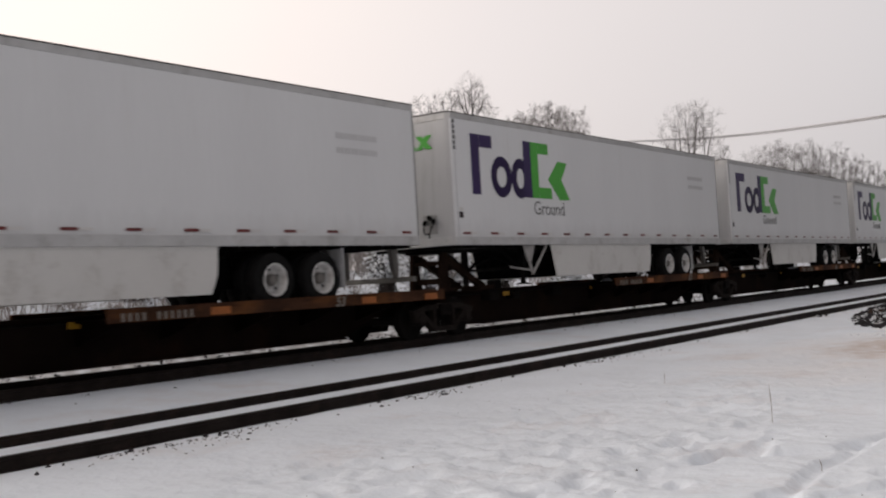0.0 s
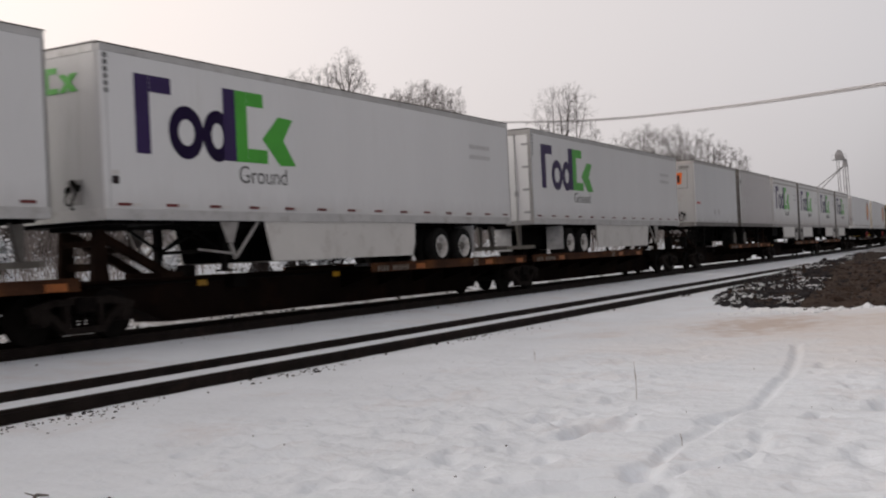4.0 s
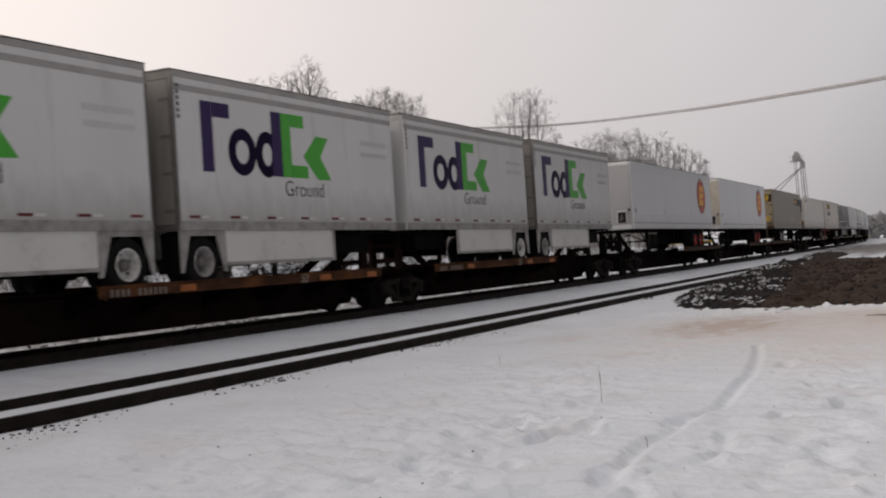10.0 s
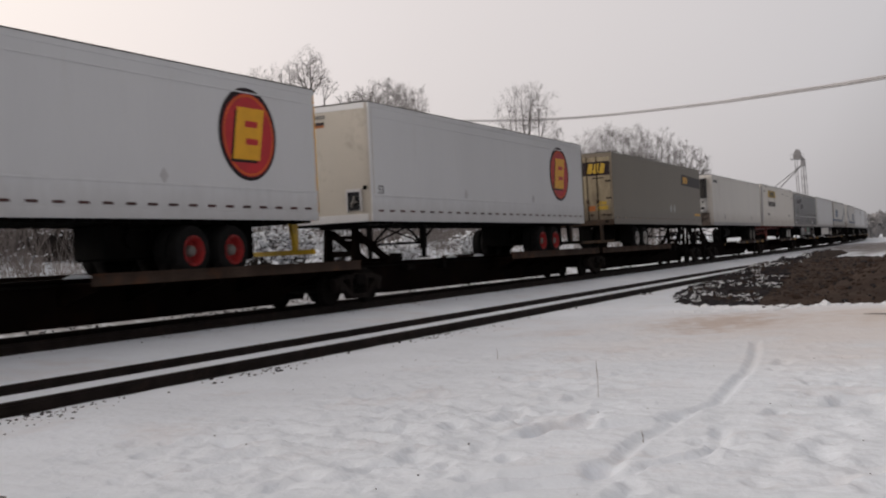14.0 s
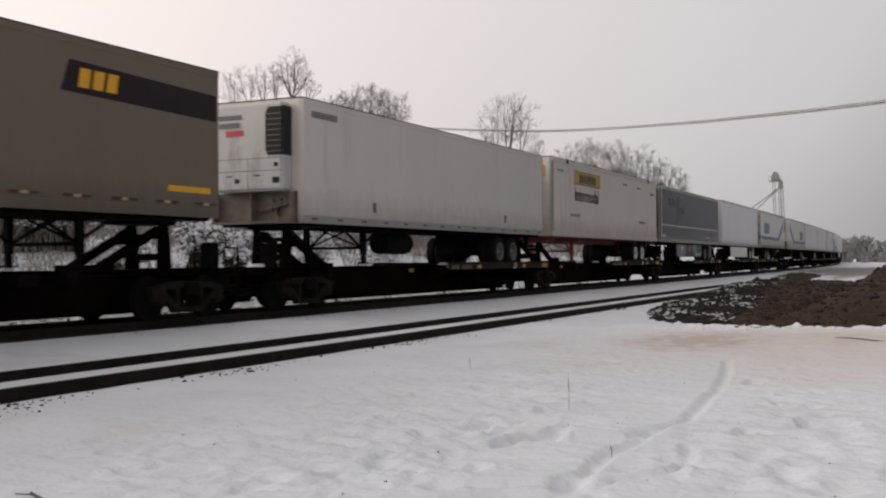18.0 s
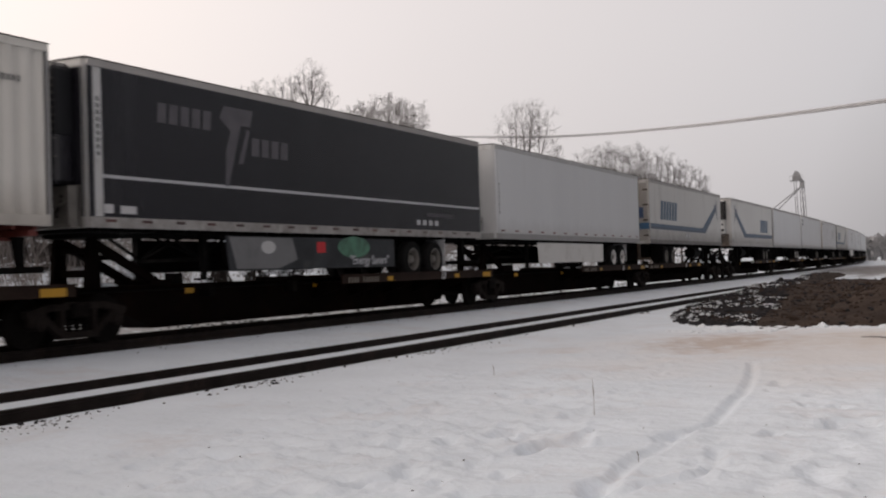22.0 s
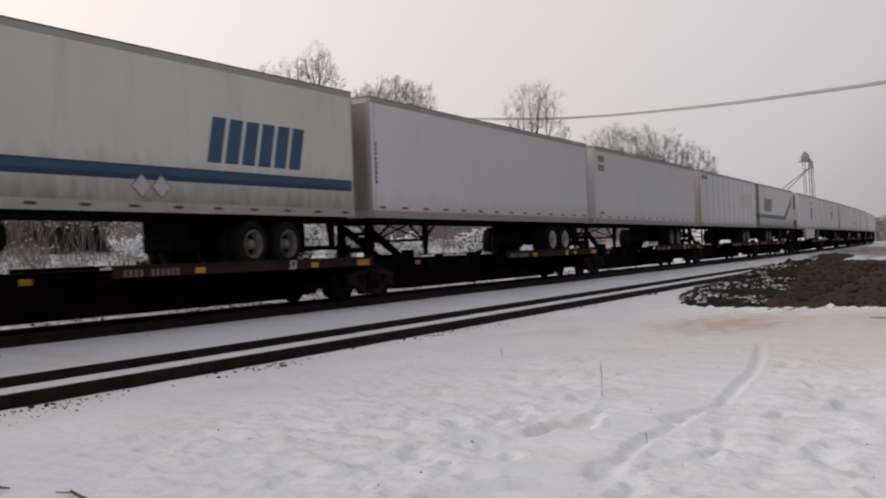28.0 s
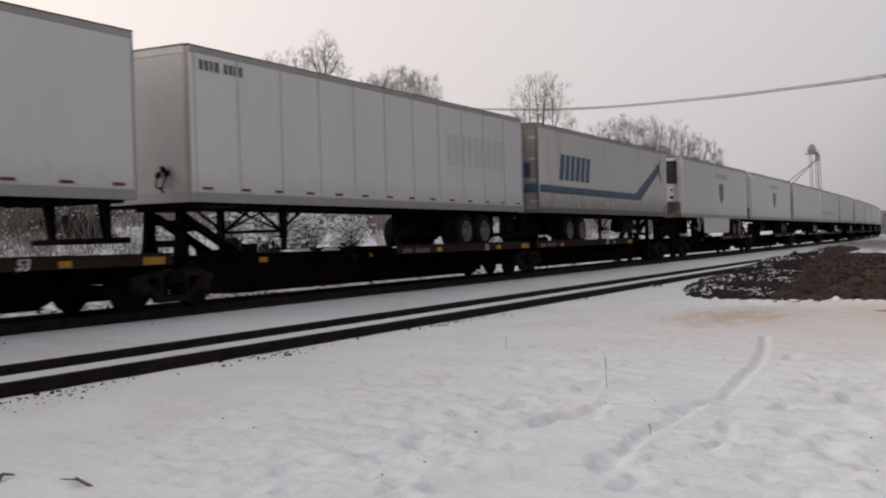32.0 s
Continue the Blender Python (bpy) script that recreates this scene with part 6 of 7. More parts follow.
part("chassis_frame", bm, M_RED, t, "faded red chassis frame")
xx = -h - 0.014
bm = B()
box(bm, xx - 0.03, xx, -1.0, 0.9, 4.35, 4.75)
part("livery_sign", bm, M_YELLOWLOGO, t)
bm = B()
for k in range(9):
    box(bm, xx - 0.04, xx, -1.12, 1.12, Z0 + 0.25 + 0.22 * k, Z0 + 0.33 + 0.22 * k)
part("front_ribs", bm, M_CREAM, t)

M_DULLPRINT = material("dull_grey_print", (0.15, 0.15, 0.155), 0.5, spread=0.2, scale=2, bump=0.02, dirt=(0.07, 0.07, 0.072), dirt_amount=0.5, dirt_scale=2)
M_SKIRTGREEN = material("green_skirt_print", (0.06, 0.15, 0.10), 0.5, spread=0.5, scale=4, bump=0.02)
t = load(trailer(L53, -1, "black trailer with pale stripes and a patterned side skirt", side=M_DARK, front=M_DARK, reefer=True, reefer_mat=M_DARK, top=M_GREYRAIL, rail=M_GRIMEPALE, wheels="dull", skirt=True, axles=(11.8, 13.1), Z1=4.99, round_front=False, reds=False, span_skirt=(3.75, 10.75), skirt_mat=M_DARKSKIRT), 76.5, L53)
flat(t, "livery_stripe", rect(-h + 0.34, h - 0.1, 2.92, 2.98), M_SILVER, "thin pale stripe")
flat(t, "edge_trim", rect(-h + 0.14, -h + 0.33, Z0 + 0.2, 4.85), M_PALERAIL, "pale alloy edge trim", lift=0.004)
for k in range(9):
    flat(t, "marking", rect(-h + 0.20, -h + 0.27, 3.3 + 0.12 * k, 3.38 + 0.12 * k), M_INK)
livery_bars(t, -h + 1.75, 4.05, 5, 0.24, 0.38, 0.09, M_DIMGREY, 0.03)
livery_bars(t, -h + 4.65, 3.65, 4, 0.26, 0.38, 0.09, M_DIMGREY, 0.03)
flat(t, "livery_shape", [(-h + 3.75, 2.95), (-h + 3.85, 2.95), (-h + 4.3, 4.25), (-h + 4.62, 4.25), (-h + 4.72, 4.60), (-h + 3.75, 4.60), (-h + 3.6, 4.35), (-h + 3.95, 4.1), (-h + 3.8, 3.7)], M_DIMGREY)
flat(t, "livery_shape", [(-h + 4.2, 3.45), (-h + 4.35, 3.45), (-h + 4.6, 4.15), (-h + 4.5, 4.2)], M_DIMGREY)
me = bars_mesh(15, 0.075, 0.11, 0.04, M_DIMGREY, 9)
again("marking", me, t, h - 3.6, -HALF - 0.008, 2.60)
for k in range(17):
    again("reflector", REFL_DARK, t, -h + 0.5 + 0.92 * k, -HALF - 0.018, Z0 + 0.10)
for x0, z0, w0, h0 in ((0.35, 2.30, 0.22, 0.16), (0.75, 2.30, 0.40, 0.14), (0.2, 2.62, 0.12, 0.05)):
    flat(t, "marking", rect(-h + x0, -h + x0 + w0, z0, z0 + h0), M_FADED)
flat(t, "livery_shape", oval(-h + 5.2, 1.72, 0.26, 0.14, 20), M_WHITE, lift=-0.020)
for i in range(4):
    flat(t, "placard_holder", rect(h - 4.2 + i * 0.36, h - 3.98 + i * 0.36, 2.36, 2.50), M_SILVER)
sk = again("lettering", ENERGY, t, -h + 8.55, -HALF + 0.022, 1.32)
tagged(sk, "pale words on the skirt")
flat(t, "livery_shape", oval(-h + 8.75, 1.74, 0.75, 0.26, 24), M_SKIRTGREEN, lift=-0.026)
flat(t, "livery_shape", rect(-h + 7.1, -h + 7.45, 1.60, 1.85), M_REDLOGO, lift=-0.026)
flat(t, "livery_shape", [(-h + 4.1, 1.26), (-h + 5.6, 1.26), (-h + 6.3, 1.45), (-h + 6.1, 1.93), (-h + 3.85, 1.93)], M_DULLPRINT, lift=-0.026)

t = load(trailer(L53, -1, "plain white trailer with side skirts and rounded front corners", skirt=True, span_skirt=(3.6, 10.9), axles=(12.3, 13.55), front=M_PARCELFRONT, top=M_PALERAIL, refl="red", group=G_PLAIN), 94.0, L53)
for k in range(8):
    flat(t, "marking", rect(-h + 0.22, -h + 0.28, 2.85 + 0.13 * k, 2.93 + 0.13 * k), M_INK)
t = load(trailer(L53, 1, "white refrigerated trailer facing down the line with a blue stripe", reefer=True, wheels="dull", axles=(11.9, 13.2), side=M_OFFWHITE, door=M_DOOR, iron=M_RUSTIRON, rear_mat=M_GRIMEPALE, refl="dim", rail=M_GRIMERAIL, group="trailers with a blue stripe"), 112.1, L53)
livery_blue(t, L53, True)
rear_blue(t)
t = load(trailer(L53, -1, "white refrigerated trailer with a blue stripe and a cooling unit", reefer=True, side=M_OFFWHITE, rail=M_GREYRAIL, wheels="dull", refl="dim", axles=(12.2, 13.45), group="trailers with a blue stripe"), 131.7, L53)
livery_blue(t, L53, False)
xx = -h - 0.44
bm = B()
for i in range(6):
    box(bm, xx, xx + 0.004, 0.75 - i * 0.2, 0.88 - i * 0.2, 4.05, 4.32)
part("livery_shape", bm, M_INK, t)

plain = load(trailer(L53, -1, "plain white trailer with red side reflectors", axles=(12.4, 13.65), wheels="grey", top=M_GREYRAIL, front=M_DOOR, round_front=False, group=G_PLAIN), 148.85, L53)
bm = B()
for k in range(9):
    box(bm, -h + 0.14, -h + 0.24, -HALF - 0.008, -HALF - 0.004, 2.9 + 0.12 * k, 2.98 + 0.12 * k)
part("marking", bm, M_INK, plain)
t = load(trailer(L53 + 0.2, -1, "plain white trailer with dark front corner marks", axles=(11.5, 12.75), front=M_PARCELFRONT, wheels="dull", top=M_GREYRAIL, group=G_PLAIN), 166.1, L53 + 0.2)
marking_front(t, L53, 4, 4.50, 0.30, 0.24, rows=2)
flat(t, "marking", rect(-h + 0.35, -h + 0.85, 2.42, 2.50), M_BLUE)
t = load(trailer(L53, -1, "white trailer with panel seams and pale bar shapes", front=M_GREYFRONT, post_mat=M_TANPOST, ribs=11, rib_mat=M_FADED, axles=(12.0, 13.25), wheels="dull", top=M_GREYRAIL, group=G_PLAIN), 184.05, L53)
marking_front(t, L53, 4, 4.62, 0.30, 0.20)
marking_front(t, L53, 4, 4.62, 1.05, 0.20)
livery_bars(t, h - 5.4, 3.30, 9, 0.34, 0.9, 0.10, M_GHOST, 0.0, 0.004)
t = load(trailer(L53, 1, "white refrigerated trailer facing down the line with a blue stripe", reefer=True, wheels="dull", axles=(11.9, 13.2), side=M_OFFWHITE, door=M_DOOR, refl="dim", rail=M_GRIMERAIL, group="trailers with a blue stripe"), 201.7, L53)
livery_blue(t, L53, True)
rear_blue(t)
for s0 in (221.1, 239.0):
    t = load(trailer(L53, -1, "white trailer with grey shield shapes and a cooling unit", reefer=True, skirt=s0 < 230, reds=False, wheels="dull", axles=(12.2, 13.45), group="trailers with grey shields"), s0, L53)
    flat(t, "livery_shape", [(0.6 + a * 0.9, 2.85 + b) for a, b in SHIELD_OUT], M_DULLPRINT)
    flat(t, "livery_shape", rect(-0.9, 2.2, 4.25, 4.55), M_FADED)


for k, s0 in enumerate((256.9, 274.6, 292.3, 312.0, 329.7, 347.4, 365.1, 382.8, 402.5, 420.2)):
    if k == 1:
        t = load(trailer(L53, -1, "white trailer with a grey stripe along its side", axles=(12.2, 13.45), top=M_ALU, group=G_PLAIN), s0, L53)
        flat(t, "livery_stripe", rect(-h + 0.2, h - 4, 2.8, 3.05), M_SILVER)
    else:
        load(copy_thing(plain, pose(0, 0, 0)), s0, L53)

# the spine cars under them: joints along the train, cars of five, three, three, five, five platforms
CARS = (([-164.4, -146.9, -129.5, -112.1, -94.3, -76.7], M_RUST, (0, 0, 0, 0, 1)),
        ([-75.6, -56.2, -37.4, -18.4], M_RUST, (2, 2, 2)),
        ([-17.5, 2.0, 20.6, 39.9], M_WORNRAIL, (0, 0, 1)),
        ([40.8, 59.15, 76.4, 93.8, 111.3, 129.4], M_BROWNRAIL, (0, 0, 0, 0, 1)),
        ([130.3, 149.0, 166.3, 183.7, 201.1, 219.2], M_BROWNRAIL, (0, 0, 0, 0, 1)),
        ([220.0, 238.8, 256.6, 274.3, 292.0, 309.8], M_BROWNRAIL, (0, 0, 0, 0, 0)),
        ([310.9, 329.4, 347.1, 364.8, 382.5, 400.2], M_BROWNRAIL, (0, 0, 0, 0, 0)),
        ([401.4, 420.0, 437.5], M_BROWNRAIL, (0, 0)))
for c, (joints, rail_mat, kinds) in enumerate(CARS):
    last = len(kinds) - 1
    for i, (a, b2, kind) in enumerate(zip(joints, joints[1:], kinds)):
        length = b2 - a - 0.06
        hh = length / 2
        lead = 0.55 if i else 1.35      # leading end of the load, from the platform's end
        tail = 0.55 if i < last else 1.35
        if kind == 0:
            pads, hitches = [(hh - tail - 8.6, hh - tail + 0.25)], [(-hh + lead + 0.45, 1)]
        elif kind == 1:
            pads, hitches = [(-hh + lead - 0.25, -hh + lead + 10.6)], [(hh - tail - 0.45, -1)]
        else:
            pads, hitches = [((-2.1, 8.2), (-1.9, 7.8), (-8.0, 1.6))[i]], [(-hh + lead + 0.45, 1), (hh - tail - 0.45, -1)]
        trucks = [-hh + (0.0 if i else 1.75)] + ([hh - 1.75] if i == last else [])
        ends = ([-1] if i == 0 else []) + ([1] if i == last else [])
        u = spine_unit(length, pads, hitches, trucks, ends, rail_mat, 10 * c + i)
        RIDERS.append((u, (a + b2) / 2))


# ---- trees, brush, distance ----
def limb_tree(seed, height, spread, trunk_r, levels=5, kids=(3, 4), up=0.35):
    """Segments of a bare tree: (start, end, radius, radius, level)."""
    r = random.Random(seed)
    segs = []

    def grow(p, d, length, rad, level):
        steps = 3 if level < 3 else 2
        q = p
        for i in range(steps):
            d = (d + Vector((r.uniform(-1, 1), r.uniform(-1, 1), r.uniform(-0.4, 0.9))) * (0.10 if level == 0 else 0.22)).normalized()
            e = q + d * length / steps
            r1 = rad * (1 - 0.25 * (i + 1) / steps)
            segs.append((q, e, rad * (1 - 0.25 * i / steps), r1, level))
            q = e
            if level < levels and (level > 0 or i == steps - 1 or i == steps - 2):
                for _ in range(r.randint(*kids) - (1 if i < steps - 1 else 0)):
                    side = Vector((r.uniform(-1, 1), r.uniform(-1, 1), 0)).normalized()
                    nd = (d * r.uniform(0.5, 1.0) + side * spread * r.uniform(0.5, 1.1) + Vector((0, 0, up))).normalized()
                    grow(q, nd, length * r.uniform(0.55, 0.78), r1 * r.uniform(0.50, 0.68), level + 1)
    grow(Vector((0, 0, 0)), Vector((0, 0, 1)), height * 0.36, trunk_r, 0)
    return segs


def segs_mesh(name, segs, mat, sides, least=0.0):
    vs, fs = [], []
    for a, b2, r1, r2, _ in segs:
        u = (b2 - a).normalized()
        s = u.orthogonal().normalized()
        w = u.cross(s)
        base = len(vs)
        for p, rr in ((a, max(r1, least)), (b2, max(r2, least))):
            for i in range(sides):
                an = 2 * math.pi * i / sides
                vs.append(tuple(p + (s * math.cos(an) + w * math.sin(an)) * rr))
        for i in range(sides):
            j = (i + 1) % sides
            fs.append((base + i, base + j, base + sides + j, base + sides + i))
    return raw(name, vs, fs, mat)


def stem_tree(seed, fork, tips, r0, dense=2, reach=0.34, least=0.0045):
    """A bare tree: a trunk to the fork, then one curved limb to each tip (x, y, z), with three orders of finer branches."""
    r = random.Random(seed)
    segs = []

    def twig(p, d, length, rad, level):
        n = 3
        q = p
        for i in range(n):
            d = (d + Vector((r.uniform(-1, 1), r.uniform(-1, 1), r.uniform(-0.5, 0.7))) * 0.15).normalized()
            e = q + d * length / n
            segs.append((q, e, rad * (1 - 0.25 * i), rad * (1 - 0.25 * (i + 1)), level))
            if level < 4 and (level == 2 or r.random() < 0.7):
                for _ in range(dense if level == 2 else 1):
                    side = d.orthogonal().normalized()
                    side.rotate(Matrix.Rotation(r.uniform(0, 2 * math.pi), 3, d))
                    an = radians(r.uniform(28, 62))
                    twig(q.lerp(e, r.uniform(0.3, 1.0)), (d * math.cos(an) + side * math.sin(an) + Vector((0, 0, 0.04))).normalized(), length * r.uniform(0.45, 0.78), rad * 0.5, level + 1)
            q = e
    fork = Vector(fork)
    segs.append((Vector((0, 0, -0.3)), fork * 0.5, r0 * 1.7, r0 * 1.5, 0))
    segs.append((fork * 0.5, fork, r0 * 1.5, r0 * 1.25, 0))
    for tip in tips:
        tip = Vector(tip)
        span = tip - fork
        bend = fork + Vector((span.x * 0.68, span.y * 0.68, span.z * 0.45)) + Vector((r.uniform(-0.08, 0.08), r.uniform(-0.08, 0.08), 0)) * span.length
        n = 7
        pts = [fork * (1 - u) ** 2 + bend * (2 * u * (1 - u)) + tip * u * u for u in [i / n for i in range(n + 1)]]
        pts = [p + Vector((r.uniform(-1, 1), r.uniform(-1, 1), 0)) * 0.012 * span.length * (0 < i < n) for i, p in enumerate(pts)]
        for i, (p, q) in enumerate(zip(pts, pts[1:])):
            ra, rb = 1.25 * r0 * (1 - 0.86 * i / n), 1.25 * r0 * (1 - 0.86 * (i + 1) / n)
            segs.append((p, q, ra, rb, 1))
            if i > 0 or reach < 0.25:
                d = (q - p).normalized()
                for _ in range(dense):
                    side = d.orthogonal().normalized()
                    side.rotate(Matrix.Rotation(r.uniform(0, 2 * math.pi), 3, d))
                    an = radians(r.uniform(28, 58))
                    twig(p.lerp(q, r.random()), (d * math.cos(an) + side * math.sin(an) + Vector((0, 0, 0.06))).normalized(), span.length * reach * r.uniform(0.7, 1.4) * (1 - 0.62 * i / n), max(rb * 0.36, least), 2)
    return segs


def bare_tree(az, dist, base_el, tip_bearings, seed, r0=0.05, dense=2, reach=0.34, depth=0.5, mat=None, least=0.0045, base_z=1.2):
    """A tree at a bearing: its limbs part at base_el and end at the bearings and elevations given, as seen from the camera's place."""
    r = random.Random(seed + 7)

    def up(el):
        return EYE + dist * math.tan(radians(el)) - base_z
    tips = [(dist * math.tan(radians(az - a)), r.uniform(-depth, depth), up(el)) for a, el in tip_bearings]
    segs = stem_tree(seed, (0, 0, up(base_el)), tips, r0, dense, reach, least)
    segs = [q for q in segs if q[1].z < max(p[2] for p in tips) + 0.5]
    t = tagged(new("tree"), "bare leafless winter tree with fine grey twigs", "tree", "bare trees behind the train")
    tr = segs_mesh("trunk", [q for q in segs if q[4] == 0], M_BARK, 8, 0.05)
    cr = segs_mesh("crown", [q for q in segs if q[4] > 0], mat or M_TWIG, 3, least)
    tr.parent = cr.parent = t
    t.location = (dist * math.cos(radians(az)), dist * math.sin(radians(az)), base_z)
    t.rotation_euler = (0, 0, radians(az - 90))
    return t


# the tall forked tree, its slender neighbours, and the small one beside it
bare_tree(33.85, 66, 8.6, ((34.45, 10.15), (34.15, 10.70), (33.75, 10.95), (33.35, 10.55), (32.95, 10.0)), 11, 0.048, 2, 0.36)
bare_tree(34.7, 67, 8.4, ((34.85, 10.25), (34.55, 9.9)), 12, 0.034, 2, 0.30)
bare_tree(35.3, 68, 8.2, ((35.75, 10.2), (35.2, 10.05)), 13, 0.032, 2, 0.30)
bare_tree(36.0, 69, 8.0, ((36.6, 10.0), (36.1, 9.9)), 14, 0.030, 2, 0.30)
bare_tree(36.9, 69, 7.8, ((37.3, 9.7), (36.9, 9.75)), 17, 0.028, 2, 0.30)
bare_tree(33.05, 66, 8.4, ((32.5, 9.35), (32.8, 9.5), (33.1, 9.45)), 15, 0.028, 1, 0.38)
bare_tree(38.2, 70, 7.8, ((38.6, 9.3), (38.1, 9.5), (37.7, 9.4)), 16, 0.028, 1, 0.34)
# a close row of upright stems
r = random.Random(21)
for i in range(24):
    az = 32.0 - 4.0 * i / 23 + r.uniform(-0.08, 0.08)
    el = 8.05 + 0.95 * math.sin(math.pi * min(1.0, max(0.0, (32.3 - az) / 4.7))) ** 0.8 + r.uniform(-0.14, 0.10)
    bare_tree(az, r.uniform(62, 68), 5.2, ((az + r.uniform(0.12, 0.34), el - 0.10), (az + r.uniform(-0.34, 0.0), el)), 200 + i, 0.030, 2, 0.21, 0.8)
# the open round-crowned tree by the cable, of three stems
bare_tree(22.95, 78, 5.4, ((23.75, 7.3), (23.3, 8.0), (22.85, 8.3)), 31, 0.042, 2, 0.34, 0.7)
bare_tree(22.3, 78, 5.6, ((22.5, 8.35), (22.15, 8.62), (21.95, 8.0)), 32, 0.048, 2, 0.34, 0.7)
bare_tree(21.75, 78, 5.4, ((21.6, 8.35), (21.1, 7.8)), 34, 0.042, 2, 0.34, 0.7)
bare_tree(21.1, 79, 5.0, ((20.8, 6.6), (20.6, 6.2)), 33, 0.030, 2, 0.30)
# the far group, dense on one side and leaning out on the other
for az, el, lean, seed in ((19.6, 5.4, 0.3, 41), (19.1, 5.75, 0.2, 42), (18.6, 6.05, 0.1, 43), (18.15, 6.25, 0.0, 44), (17.7, 6.1, 0.0, 45), (17.25, 6.0, 0.0, 46), (16.75, 5.75, -0.1, 53), (16.4, 6.1, -0.1, 47), (16.0, 5.5, -0.1, 48), (15.6, 5.8, -0.4, 49), (15.0, 5.2, -0.3, 50), (14.4, 5.05, -0.35, 51), (13.8, 4.7, -0.5, 52)):
    bare_tree(az, 106, 2.6, ((az + 0.28 + lean, el - 0.18), (az - 0.02 + lean, el), (az - 0.36 + lean, el - 0.25)), seed, 0.062, 3, 0.22, 1.2, None, 0.0042)
# taller growth on the near bank, at the start of the line
for az, el, seed in ((46.4, 5.6, 61), (47.6, 6.9, 62), (48.8, 7.4, 63), (50.1, 7.3, 64), (51.6, 7.8, 65), (53.2, 7.4, 66), (55.0, 7.9, 67)):
    bare_tree(az, 46, 2.4, ((az + 0.9, el - 0.5), (az + 0.35, el), (az - 0.2, el - 0.15), (az - 0.7, el - 0.3), (az - 1.2, el - 0.9)), seed, 0.022, 2, 0.24, 0.8, M_HEDGE, 0.005)

# brush and weeds along the far side of the line, with snow on them
r = random.Random(77)
segs, clumps = [], []
for i in range(860):
    s, off = r.uniform(-10, 120), r.uniform(24.0, 28.0) if i % 6 == 0 else r.uniform(28, 37)
    if i >= 620:
        s, off = r.uniform(-14, 26), r.uniform(23.0, 33.0)
    x, y, _ = (float(v) for v in line_at(s, off))
    z = float(ground_height(np.array([s]), np.array([off]))[0]) - 0.05
    hgt = r.uniform(0.25, 0.7) if off < 21.5 else r.uniform(0.6, 1.5) if off < 28 else r.uniform(1.4, 3.6)
    for k in range(r.randint(6, 11)):
        p = Vector((x + r.uniform(-0.3, 0.3), y + r.uniform(-0.3, 0.3), z))
        d = Vector((r.uniform(-0.5, 0.5), r.uniform(-0.5, 0.5), 1)).normalized()
        q = p + d * hgt * r.uniform(0.3, 0.55)
        segs.append((p, q, 0.012, 0.009, 0))
        for _ in range(4):
            e = q + (d + Vector((r.uniform(-0.7, 0.7), r.uniform(-0.7, 0.7), r.uniform(-0.1, 0.5)))).normalized() * hgt * r.uniform(0.2, 0.5)
            segs.append((q, e, 0.008, 0.004, 1))
            f = e + Vector((r.uniform(-0.5, 0.5), r.uniform(-0.5, 0.5), r.uniform(-0.2, 0.5))) * hgt * 0.3
            segs.append((q.lerp(e, 0.6), f, 0.005, 0.003, 1))
            if r.random() < 0.16:
                clumps.append((q.lerp(e, r.uniform(0.5, 1.0)), r.uniform(0.015, 0.05)))
                clumps.append((e.lerp(f, r.uniform(0.2, 0.9)), r.uniform(0.01, 0.035)))
brush = segs_mesh("brush", segs, M_SCRUB, 3, 0.003)
tagged(brush, "tangled leafless brown brush along the railway bank", "bushes", kind="stuff")
ico = bmesh.new()
bmesh.ops.create_icosphere(ico, subdivisions=1, radius=1)
ico_v = np.array([v.co[:] for v in ico.verts])
ico_f = np.array([[v.index for v in f.verts] for f in ico.faces])
ico.free()


def blobs(name, items, mat, flat_z=0.6, rough=0.25, seed=1):
    g = np.random.default_rng(seed)
    vs, fs = [], []
    for i, (p, rad) in enumerate(items):
        st = g.uniform(0.7, 1.5, 3) * rad * np.array([1, 1, flat_z])
        vs.append(ico_v * st * (1 + g.uniform(-rough, rough, (len(ico_v), 1))) + np.array(p))
        fs.append(ico_f + i * len(ico_v))
    return raw(name, np.concatenate(vs).tolist(), np.concatenate(fs).tolist(), mat)


tagged(blobs("brush_snow", clumps, M_CLUMP, 0.55), "snow lying on the tangled brush", "snow", kind="stuff")

# a denser grey hedge of taller growth behind
r = random.Random(97)
segs = []
for i in range(430):
    s, off = r.uniform(-22, 80), r.uniform(34, 44)
    x, y, _ = (float(v) for v in line_at(s, off))
    hgt = r.uniform(2.2, 4.4)
    for k in range(7):
        p = Vector((x + r.uniform(-0.4, 0.4), y + r.uniform(-0.4, 0.4), 2.3))
        d = Vector((r.uniform(-0.45, 0.45), r.uniform(-0.45, 0.45), 1)).normalized()
        q = p + d * hgt * r.uniform(0.3, 0.55)
        segs.append((p, q, 0.016, 0.011, 0))
        for _ in range(5):
            m = p.lerp(q, r.uniform(0.3, 1.0))
            e = m + (d + Vector((r.uniform(-0.9, 0.9), r.uniform(-0.9, 0.9), r.uniform(-0.1, 0.5)))).normalized() * hgt * r.uniform(0.15, 0.45)
            segs.append((m, e, 0.010, 0.007, 1))
tagged(segs_mesh("hedge", segs, M_HEDGE, 3, 0.007), "grey leafless hedge behind the railway bank", "hedge", kind="stuff")

